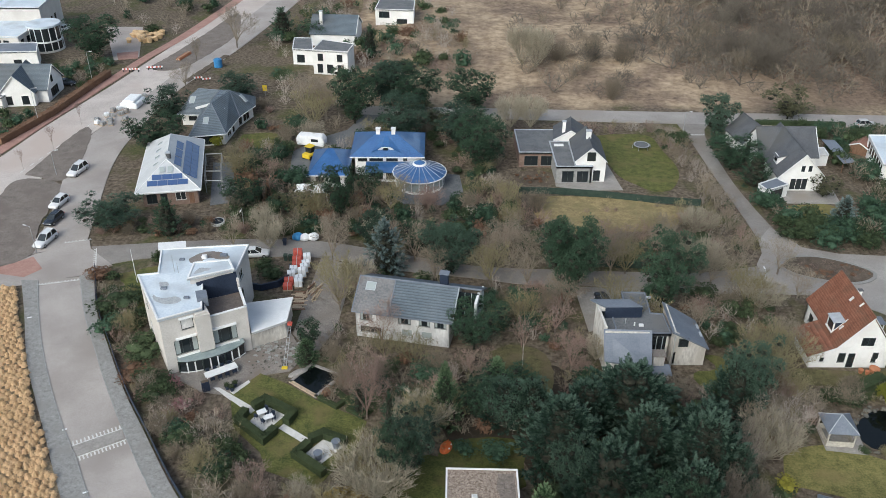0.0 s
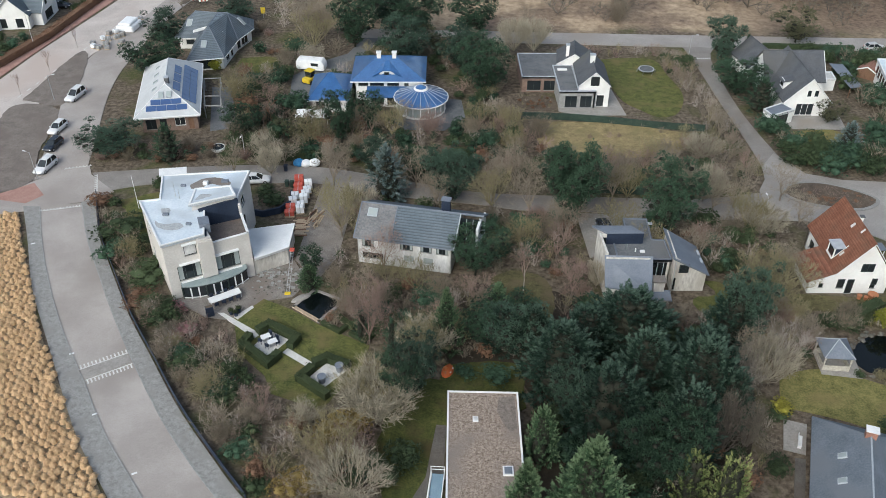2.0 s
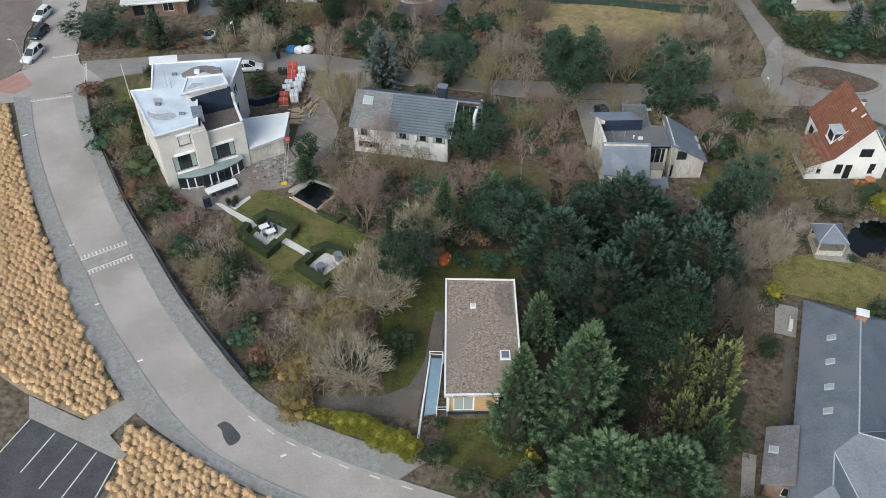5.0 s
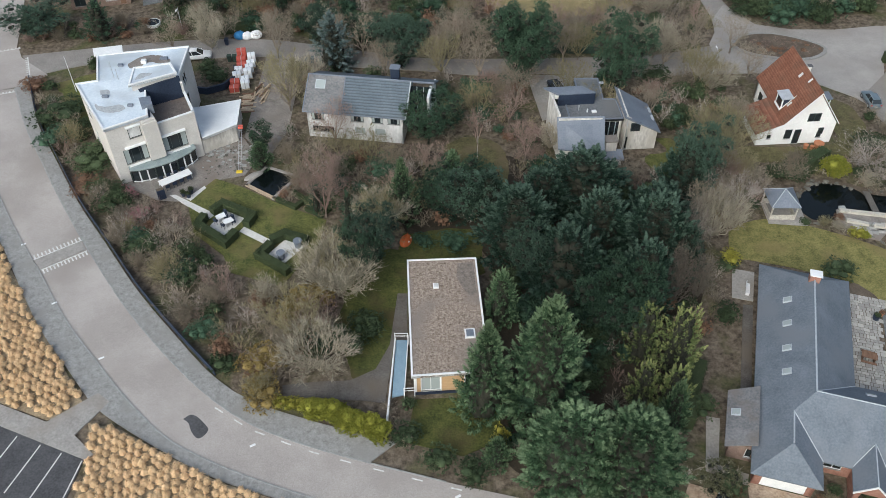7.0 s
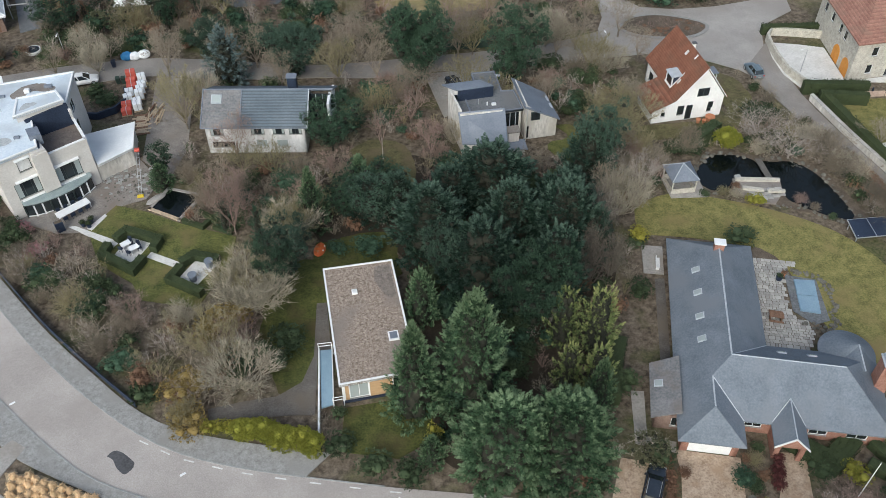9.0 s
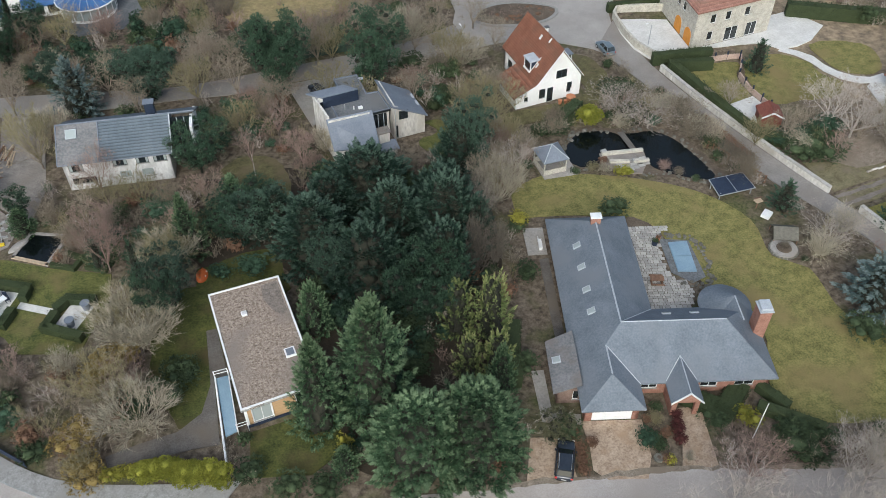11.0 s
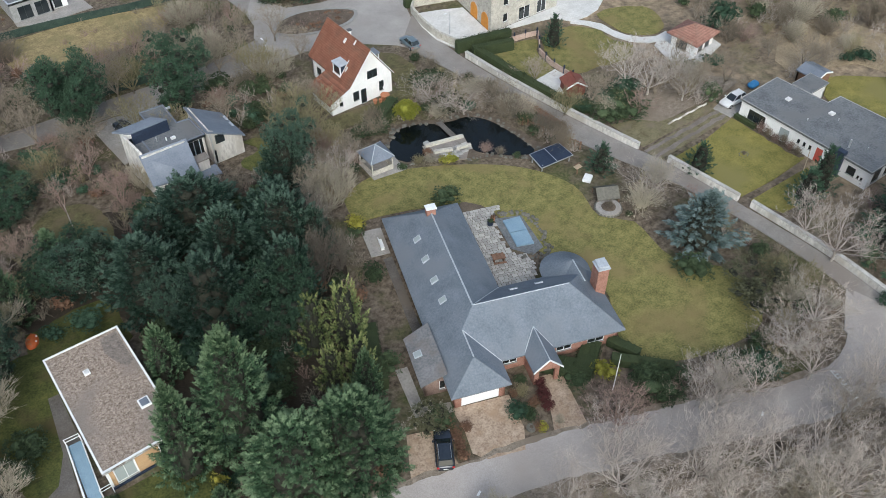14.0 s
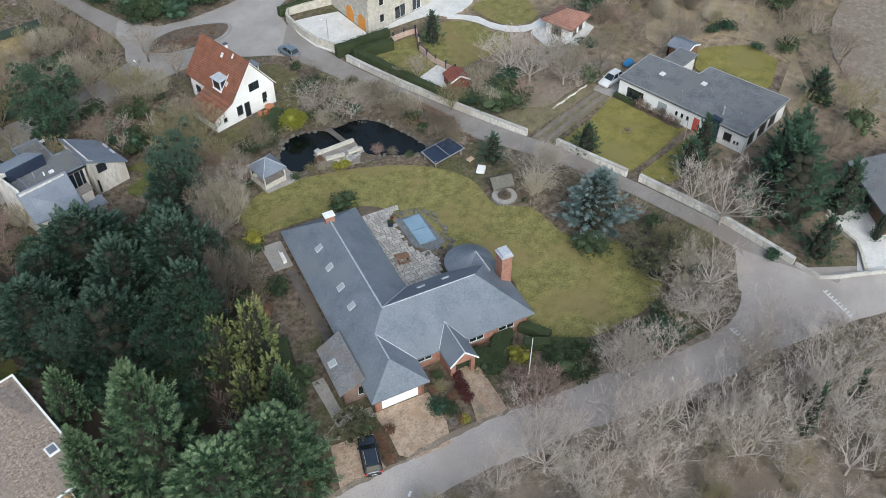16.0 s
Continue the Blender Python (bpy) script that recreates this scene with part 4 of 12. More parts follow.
sheet("gable_terrace", [(21.3, 142.4), (26.0, 140.8), (33.6, 141.0), (32.4, 151.9), (29.4, 146.0), (21.4, 144.6)], 0.06, "pave_grey", "grey terrace by a white gable", "terrace")
sheet("modern_drive", [(20.4, 109.0), (30.5, 108.6), (29.0, 101.4), (21.0, 97.6)], 0.05, "pave_grey", "pale grey brick car place", "drive")
sheet("grey_house_yard", [(-7.5, 108.4), (3.0, 107.6), (2.0, 101.0), (-7.0, 103.0)], 0.044, "pave_grey", "grey paved yard behind a house", "yard")
sheet("dark_house_terrace", [(61.6, 141.0), (72.6, 141.0), (72.0, 135.8), (62.4, 136.0)], 0.046, "pave_grey", "brownish brick terrace", "terrace")
sheet("drive_east", [(92.0, 19.6), (96.8, 17.6), (95.6, 12.1), (87.8, 9.6), (85.2, 12.3), (89.4, 14.2)], 0.06, "pave_light", "pale curved drive", "drive")
sheet("pond_surround", [(51.0, 78.2), (55.2, 82.4), (60.0, 80.4), (65.0, 79.0), (68.0, 74.0), (68.4, 64.2), (64.6, 65.8), (60.0, 69.6), (54.0, 73.4), (50.4, 75.2)], 0.03, "soil", "dark soil round the pond", "planting bed")
sheet("grass_bed_soil", [(-70, 112), (-65.2, 109), (-61.8, 101.6), (-56.6, 91.6), (-51.8, 82.1), (-46.8, 74.0), (-41.6, 66.1), (-36.4, 57.8), (-33.4, 53.2), (-36.8, 51.6), (-44.0, 55.0), (-58, 64), (-72, 84)], 0.02, "straw", "straw-littered soil under ornamental grass", "planting bed")
sheet("grass_bed_soil_south", [(-32.6, 51.0), (-29.0, 49.9), (-24.8, 47.1), (-18.6, 43.3), (-8.0, 39.1), (-6, 32), (-24, 34), (-32.6, 40.4), (-31.2, 46.8)], 0.02, "straw", "straw-littered soil under ornamental grass", "planting bed")
del BLOCKED[-2:]

# needle litter sheet with the shade under the trees painted into it
sheet("grove_floor", [(4.8, 92.0), (10.0, 90.6), (15.5, 90.0), (20.0, 86.0), (27.0, 85.6), (34.4, 83.0), (37.0, 76.0), (36.0, 68.0), (33.0, 61.0), (28.0, 55.0), (26.0, 46.0), (23.0, 40.5), (16.0, 40.2), (9.8, 42.5), (9.4, 52.0), (10.4, 60.0), (10.4, 71.0), (6.0, 75.4), (1.0, 76.0), (0.0, 83.0)], 0.012, "shaded_duff", "needle litter under a grove, darkened for the shade there", "ground")
BLOCKED.pop()
sheet("flat_house_drive", [(-0.7, 66.2), (0.45, 66.1), (0.1, 58.9), (-1.4, 58.7), (-2.5, 51.2), (-4.9, 51.7), (-9.6, 52.2), (-13.1, 52.9), (-13.2, 54.2), (-9.7, 54.4), (-6.1, 54.3), (-3.4, 55.6), (-1.8, 58.8)], 0.047, "darkpath", "dark asphalt path beside a flat-roofed house", "path")

sheet("roadside_litter", [(24, 30.4), (36, 24.7), (50, 16.7), (64, 11.7), (74, 7.8), (84, -4), (74, -20), (40, -8), (18, 12)], 0.014, "leafmould", "tan leaf litter beside the road", "ground")
BLOCKED.pop()

sheet("gable_bed", [(14.6, 148.6), (20.6, 148.4), (20.8, 143.4), (16.0, 143.0), (13.8, 145.6)], 0.03, "soil", "bare brown planting bed beside grey terraces", "planting bed")

# ---- houses ----
def rect(x0, x1, y0, y1):
    return [(x0, y0), (x1, y0), (x1, y1), (x0, y1)]


def hip_roof(parent, x0, x1, y0, y1, ze, zr, ra, rb, material, over=0.4, caps=None):
    """A hipped roof over a rectangle; the ridge runs from ra to rb (two points), with a soffit below."""
    x0, x1, y0, y1 = x0 - over, x1 + over, y0 - over, y1 + over
    a, b = (*ra, zr), (*rb, zr)
    A, B, C, D = (x0, y0, ze), (x1, y0, ze), (x1, y1, ze), (x0, y1, ze)
    if abs(rb[0] - ra[0]) >= abs(rb[1] - ra[1]):
        faces = [[A, B, b, a], [B, C, b], [C, D, a, b], [D, A, a]]
        hips = [(A, a), (D, a), (B, b), (C, b)]
    else:
        faces = [[A, B, a], [B, C, b, a], [C, D, b], [D, A, a, b]]
        hips = [(A, a), (B, a), (C, b), (D, b)]
    for f in faces:
        plane_roof(parent, f, material)
    part("soffit", box(x0 + 0.02, x1 - 0.02, y0 + 0.02, y1 - 0.02, ze - 0.22, ze - 0.17), "trim", parent)
    if caps:
        capping(parent, a, b, 0.1, caps)
        for p, q in hips:
            capping(parent, p, q, 0.07, caps)


def roof_window(parent, at, size, slope_dir, rise, name="roof_window"):
    """A pane in a frame that lies on a slope. at: its middle; slope_dir: level unit vector pointing up the slope; rise: metres up per metre."""
    w, h = size
    d = Vector((slope_dir[0], slope_dir[1], rise)).normalized()
    s = Vector((-slope_dir[1], slope_dir[0], 0)).normalized()
    n = s.cross(d)
    if n.z < 0:
        n = -n
    c = Vector(at)

    def quad(hw, hh, k):
        return [tuple(c + s * a * hw + d * b * hh + n * k) for a, b in ((-1, -1), (1, -1), (1, 1), (-1, 1))]
    bm = prism(quad(w / 2, h / 2, 0.1), quad(w / 2, h / 2, -0.05))
    fr = part(name, bm, "slateline", parent)
    part("pane", prism(quad(w / 2 - 0.09, h / 2 - 0.09, 0.125), quad(w / 2 - 0.09, h / 2 - 0.09, 0.09)), "paleglass", fr)
    return fr


def solar_array(parent, origin, across, up, nx, ny, w=1.0, h=1.6, gap=0.06):
    o, a, u = Vector(origin), Vector(across).normalized(), Vector(up).normalized()
    n = a.cross(u)
    if n.z < 0:
        n = -n
    for i in range(nx):
        for j in range(ny):
            p = o + a * (i * (w + gap)) + u * (j * (h + gap)) + n * 0.1
            top = [p, p + a * w, p + a * w + u * h, p + u * h]
            part("solar_panel", prism([tuple(q) for q in top], [tuple(q - n * 0.05) for q in top]), "panel", parent)


# the flat-roofed house with the gravel roof
def flat_house():
    h = thing("flat_roofed_house", (0, 0, 0), "low house with a brown gravel flat roof and white edging", "house")
    pts = [(0.55, 52.2), (8.2, 52.2), (8.3, 67.7), (0.75, 67.9)]
    ring_walls(h, pts, 0, 3.1, "white", {0: [(0.75, 2.75, 0.35, 2.75, "pale"), (2.85, 5.2, 0.0, 2.75, "panel:wood"), (5.3, 7.3, 0.35, 2.75, "dark"), (0.08, 0.7, 0.0, 2.75, "panel:wood")],
                                         3: [(2.0, 5.0, 0.3, 2.6, "dark"), (8.0, 11.0, 0.9, 2.4, "dark")], 1: [(3, 6, 0.9, 2.4, "dark"), (9, 12, 0.9, 2.4, "dark")]})
    slab_roof(h, [(0.3, 51.8), (8.35, 51.9), (8.5, 68.0), (0.55, 68.2)], 3.4, "gravelroof", "trim", 0.32, 0.1, 0.2)
    part("damp_patch", poly([(6.3, 67.3), (8.1, 67.4), (8.05, 62.6), (7.3, 62.2), (6.6, 63.4), (6.0, 65.2)], 3.4, 3.412), "gravelstain", h, "darker damp gravel in the roof's corner")
    part("plinth", box(0.5, 8.4, 51.95, 52.15, 0, 0.22), "navy", h)
    for x, y, w in ((3.6, 63.9, 0.62), (6.75, 56.9, 1.1)):
        k = part("roof_light", box(x - w / 2, x + w / 2, y - w * 0.55, y + w * 0.55, 3.38, 3.62, 0.03), "trim", h)
        part("pane", box(x - w * 0.36, x + w * 0.36, y - w * 0.4, y + w * 0.4, 3.6, 3.65), "whitewash" if w < 1 else "zinc", k)
    g = tagged(thing("entrance_ramp", (0, 0, 0), "raised white walkway with white steel rails", "ramp"))
    part("deck", poly([(-1.1, 58.8), (0.15, 58.7), (-0.55, 51.6), (-1.75, 51.4)], 0.55, 0.72), "cover", g, "pale blue-grey deck")
    part("edge_beam", poly([(-1.25, 58.9), (-1.1, 58.9), (-2.25, 48.4), (-2.45, 48.4)], 0.2, 0.95), "trim", g)
    for a, b in (((-1.2, 59.0), (0.2, 58.9)), ((-0.45, 51.5), (0.25, 58.6)), ((-0.5, 51.7), (0.6, 51.7))):
        for z in (1.2, 1.65):
            part("rail", tube((*a, z), (*b, z), 0.04, n=6), "trim", g)
        part("post", tube((*a, 0.0), (*a, 1.68), 0.05, n=6), "trim", g)
        part("post", tube((*b, 0.0), (*b, 1.68), 0.05, n=6), "trim", g)


flat_house()


# the long L-shaped house with the slate roof; its own axes run along the wings
def long_house():
    h = thing("long_slate_house", (39.0, 45.4, 0), "L-shaped brick house under a large grey slate roof", "house", turn=-20.2)
    ze, zr, o = 2.4, 6.0, 0.5
    # here x runs along the short wing, y along the long one
    ring_walls(h, [(-4.5, -4.8), (1.0, -4.8), (15.2, -4.8), (15.2, 4.1), (4.3, 4.1), (4.3, 19.0), (-4.5, 19.0)], 0, 2.35, "brick",
               {1: [(0.8, 2.5, 0.9, 2.1, "win"), (7.0, 8.8, 0.8, 2.1, "win"), (10.6, 12.6, 0.8, 2.1, "win")], 2: [(1.5, 3.5, 0.3, 2.2, "win"), (5, 7, 0.3, 2.2, "win")],
                3: [(2, 4, 0.2, 2.2, "win"), (6, 9, 0.2, 2.2, "win")], 4: [(2, 5, 0.1, 2.2, "win"), (8, 11, 0.1, 2.2, "win")], 5: [(3, 6, 0.2, 2.2, "win")], 6: [(3, 5, 0.9, 2.1, "win"), (9, 11, 0.9, 2.1, "win"), (15, 17, 0.9, 2.1, "win")]})
    # garage wing
    ring_walls(h, [(-4.5, -7.9), (1.0, -7.9), (1.0, -4.8), (-4.5, -4.8)], 0, 2.35, "brick", {0: [(0.75, 4.85, 0.0, 2.15, "panel:trim")]})
    # low west wing
    ring_walls(h, [(-7.0, -5.6), (-4.5, -5.6), (-4.5, 0.4), (-7.0, 0.4)], 0, 2.35, "darkbrick", {0: [(1.6, 2.3, 0.6, 2.0, "win")]})
    J = (0, 0, zr)
    xw, xe, ye, yn, ys, xE = -5.0, 4.8, 4.6, 19.6, -5.3, 15.8
    A, B = (0, 15.1, zr), (11.0, -0.1, zr)
    valley = (xe, ye, ze)
    plane_roof(h, [(xw, ys, ze), J, A, (xw, yn, ze)], "slate")
    plane_roof(h, [(xw, yn, ze), A, (xe, yn, ze)], "slate")
    plane_roof(h, [(xe, yn, ze), A, J, valley], "slate")
    plane_roof(h, [valley, J, B, (xE, ye, ze)], "slate")
    plane_roof(h, [(xE, ye, ze), B, (xE, ys, ze)], "slate")
    plane_roof(h, [(xE, ys, ze), B, J, (xw, ys, ze)], "slate")
    part("soffit", poly([(xw + .05, ys + .05), (xE - .05, ys + .05), (xE - .05, ye - .05), (xe - .05, ye - .05), (xe - .05, yn - .05), (xw + .05, yn - .05)], ze - 0.24, ze - 0.18), "trim", h)
    capping(h, J, A)
    capping(h, J, B, 0.06)
    capping(h, J, valley, 0.06)
    # garage roof, hipped to the front
    gx0, gx1, gy, gr = -5.0, 1.5, -8.4, 4.75
    gm = (gx0 + gx1) / 2
    G0, G1 = (gm, -2.0, gr), (gm, -5.6, gr)
    plane_roof(h, [(gx0, gy, ze), (gx1, gy, ze), G1], "slate")
    plane_roof(h, [(gx1, gy, ze), (gx1, -5.0, ze), G0, G1], "slate")
    plane_roof(h, [(gx0, -4.0, ze), (gx0, gy, ze), G1, G0], "slate")
    part("soffit", box(gx0 + .05, gx1 - .05, gy + .05, -5.4, ze - 0.24, ze - 0.18), "trim", h)
    capping(h, G0, G1, 0.08)
    capping(h, (gm, -2.0, gr), (gx1, -5.3, ze), 0.06)
    # lean-to roof of the west wing
    plane_roof(h, [(-7.5, -6.05, 2.35), (-4.6, -5.75, 3.3), (-4.6, 1.3, 3.3), (-7.5, 0.65, 2.35)], "oldslate")
    roof_window(h, (-6.7, -2.1, 2.72), (0.8, 0.9), (1, 0), 0.33)
    for y in (12.9, 9.5, 6.1, 3.0):
        roof_window(h, (-2.35, y, 6.0 - 2.35 * 0.72 + 0.03), (0.75, 0.95), (1, 0), 0.72)
    for x in (5.6, 8.6):
        roof_window(h, (x, 2.4, 6.0 - 2.4 * 0.78 + 0.05), (0.9, 0.5), (0, -1), 0.78)
    # porch with a brick gable
    py, p0, p1, pr = -7.9, 4.1, 7.4, 4.1
    pm = (p0 + p1) / 2
    plane_roof(h, [(p0, py, ze), (pm, py, pr), (pm, -3.2, pr), (p0, -5.2, ze)], "slate")
    plane_roof(h, [(p1, py, ze), (p1, -5.2, ze), (pm, -3.2, pr), (pm, py, pr)], "slate")
    capping(h, (pm, py, pr), (pm, -3.2, pr), 0.06)
    capping(h, (pm, -3.2, pr), (p0, -5.2, ze), 0.05)
    capping(h, (pm, -3.2, pr), (p1, -5.2, ze), 0.05)
    gable_wall(h, (p0 + 0.25, py + 0.3), (p1 - 0.25, py + 0.3), 0, 2.3, [(0, 2.3), (2.8, 2.3), (1.4, 3.85)], "brick", [(0.5, 2.3, 0, 2.1, "open")])
    for x in (p0 + 0.25, p1 - 0.55):
        part("pillar", box(x, x + 0.3, py + 0.6, -4.9, 0, 2.3), "brick", h)
    part("door", box(5.2, 6.3, -4.98, -4.86, 0, 2.1), "oldwood", h)
    for s in (-1, 1):
        part("barge_board", prism([(pm, py - 0.06, pr + 0.05), (pm, py + 0.06, pr + 0.05), (pm + s * 1.68, py + 0.06, ze + 0.05), (pm + s * 1.68, py - 0.06, ze + 0.05)], 0.2), "trim", h)
    # round garden room with a conical roof
    cx, cy, rr = 13.0, 4.9, 2.9
    n = 32
    ring = [(cx + rr * math.cos(2 * math.pi * i / n), cy + rr * math.sin(2 * math.pi * i / n), 2.5) for i in range(n)]
    bm = bmesh.new()
    vs = [bm.verts.new(p) for p in ring]
    lo = [bm.verts.new((p[0], p[1], 2.32)) for p in ring]
    ap = bm.verts.new((cx + 0.5, cy - 0.6, 4.5))
    for i in range(n):
        j = (i + 1) % n
        bm.faces.new((vs[i], vs[j], ap))
        bm.faces.new((lo[i], lo[j], vs[j], vs[i]))
    bm.faces.new(lo[::-1])
    part("cone_roof", bm, "slate", h)
    bm = bmesh.new()
    bmesh.ops.create_cone(bm, cap_ends=True, segments=n, radius1=2.45, radius2=2.45, depth=2.4, matrix=Matrix.Translation((cx, cy, 1.2)))
    part("round_wall", bm, "brick", h)
    plane_roof(h, [(cx - 1.6, 4.0, 2.6), (cx + 0.5, cy - 0.6, 4.45), (cx + 0.5, 0.9, 4.45)], "slate")
    plane_roof(h, [(cx + 2.4, 4.0, 2.6), (cx + 0.5, 0.9, 4.45), (cx + 0.5, cy - 0.6, 4.45)], "slate")
    capping(h, (cx + 0.5, cy - 0.6, 4.5), (cx + 0.5, 0.9, 4.5), 0.07)
    chimney(h, 15.1, 0.7, 0, 6.6, 1.3, 1.5, "brick", "slateline")
    part("chimney_hood", box(14.5, 15.7, 0.0, 1.4, 6.74, 7.1, 0.05), "slateline", h)
    chimney(h, 0.0, 15.3, 5.0, 6.6, 1.1, 0.8, "brick", "trim")


long_house()


# the white house with the red tiled roof
def red_roof_house():
    h = thing("red_roofed_house", (0, 0, 0), "white house under a steep orange-red tiled roof", "house")
    y0, y1 = 89.9, 100.6
    pk, kn, lf, rt = (56.2, 8.4), (52.3, 3.5), (49.0, 2.1), (60.0, 3.3)
    gable_wall(h, (49.3, y0), (59.75, y0), 0, 2.0, [(0.0, 2.0), (10.45, 2.0), (10.45, 3.3), (6.9, 8.15), (3.0, 3.3)], "white",
               [(3.7, 4.6, 0.9, 1.98, "dark"), (5.0, 5.9, 0.0, 1.98, "dark"), (8.2, 8.9, 0.9, 1.98, "dark"), (1.3, 1.9, 1.0, 1.7, "dark")])
    for u, w, z0, z1 in ((56.4, 1.7, 3.7, 5.0),):
        fr = part("window", box(u - w / 2, u + w / 2, y0 - 0.05, y0 + 0.06, z0, z1), "darkframe", h)
        part("pane", box(u - w / 2 + .08, u - 0.05, y0 - 0.07, y0 - 0.04, z0 + .08, z1 - .08), "glass", fr)
        part("pane", box(u + 0.05, u + w / 2 - .08, y0 - 0.07, y0 - 0.04, z0 + .08, z1 - .08), "glass", fr)
    for u, z0, z1, w in ((53.45, 1.0, 2.45, 0.95), (54.75, 0.1, 2.4, 0.9), (57.9, 1.5, 2.55, 0.75)):
        fr = part("window", box(u - w / 2, u + w / 2, y0 - 0.07, y0 + 0.04, z0, z1), "darkframe", h)
        part("pane", box(u - w / 2 + .07, u + w / 2 - .07, y0 - 0.09, y0 - 0.06, z0 + .07, z1 - .07), "glass", fr)
    wall(h, (59.75, y0 + .3), (59.75, y1), 0, 3.2, "white", [(2, 3.2, 0.9, 2.2, "dark"), (6, 7.2, 0.9, 2.2, "dark")])
    wall(h, (59.75, y1), (52.6, y1), 0, 3.2, "white")
    wall(h, (52.6, y1), (52.6, 95.2), 0, 3.4, "white", [(1.2, 2.6, 0.9, 2.3, "dark")])
    wall(h, (49.3, 95.2), (49.3, y0 + .3), 0, 2.0, "white")
    part("gable", prism([(52.6, y1, 3.2), (59.75, y1, 3.2), (56.2, y1, 8.1)], [(52.6, y1 - .3, 3.2), (59.75, y1 - .3, 3.2), (56.2, y1 - .3, 8.1)]), "white", h)
    f, bk = y0 - 0.3, y1 + 0.3
    plane_roof(h, [(pk[0], f, pk[1]), (pk[0], bk, pk[1]), (kn[0], bk, kn[1]), (kn[0], f, kn[1])], "redtile")
    plane_roof(h, [(kn[0], f, kn[1]), (kn[0], 96.0, kn[1]), (lf[0] - .2, 96.0, lf[1]), (lf[0] - .2, f, lf[1])], "redtile")
    plane_roof(h, [(rt[0] + .15, f, rt[1]), (rt[0] + .15, bk, rt[1]), (pk[0], bk, pk[1]), (pk[0], f, pk[1])], "redtile")
    capping(h, (pk[0], f, pk[1] + .03), (pk[0], bk, pk[1] + .03), 0.13, "redtile")
    sl = (8.4 - 3.5) / (56.2 - 52.3)
    for k in range(26):
        t = (k + 0.5) / 26
        x, z = kn[0] + t * (pk[0] - kn[0]), kn[1] + t * (pk[1] - kn[1])
        part("tile_course", prism([(x - .06, f - .02, z + .03), (x + .06, f - .02, z + .03 + .12 * sl), (x + .06, bk, z + .03 + .12 * sl), (x - .06, bk, z + .03)], 0.05), "redtile", h)
    # dormer
    dm = part("dormer", poly([(52.7, 92.5), (54.5, 92.5), (54.5, 94.3), (52.7, 94.3)], 3.5, 5.6), "navy", h, "small dark-cheeked dormer with a white frame")
    part("dormer_roof", prism([(52.45, 92.3, 5.72), (54.7, 92.3, 5.86), (54.7, 94.5, 5.86), (52.45, 94.5, 5.72)], 0.12), "slateline", dm)
    for yy in (92.44, 94.24):
        part("dormer_frame", box(52.6, 52.76, yy, yy + 0.12, 3.9, 5.6), "trim", dm)
    part("dormer_sill", box(52.5, 52.76, 92.4, 94.4, 3.86, 4.06), "trim", dm)
    part("dormer_flashing", prism([(52.6, 92.4, 4.05), (52.6, 92.5, 4.05), (54.3, 92.5, 6.17), (54.3, 92.4, 6.17)], 0.1), "trim", dm)
    part("pane", box(52.64, 52.69, 92.75, 94.05, 4.2, 5.45), "glass", dm)
    for x, y, w in ((55.5, 94.9, .45), (55.9, 92.9, .3), (53.5, 91.9, .35)):
        z = 3.5 + (x - 52.3) * sl
        part("roof_hatch", prism([(x - .25, y, z - .25 * sl + .16), (x + .2, y, z + .2 * sl + .16), (x + .2, y + w, z + .2 * sl + .16), (x - .25, y + w, z - .25 * sl + .16)], 0.1), "whitewash", h)
    chimney(h, 56.5, 95.4, 7.8, 8.8, 0.4, 0.4, "white", "darktile")
    for s in ((pk, kn), (kn, lf), (rt, pk)):
        (xa, za), (xb, zb) = s
        part("barge_board", prism([(xa, f - .04, za + .05), (xa, f, za + .05), (xb, f, zb + .05), (xb, f - .04, zb + .05)], 0.16), "trim", h)
    # porch at the back, rail on the east side
    g = tagged(part("back_porch", poly([(60.2, 96.4), (62.2, 96.4), (62.2, 98.2), (60.2, 98.2)], 2.3, 2.45), "zinc", h))
    for x, y in ((62.0, 96.6), (62.0, 98.0)):
        part("post", box(x - .05, x + .05, y - .05, y + .05, 0, 2.3), "trim", h)


red_roof_house()


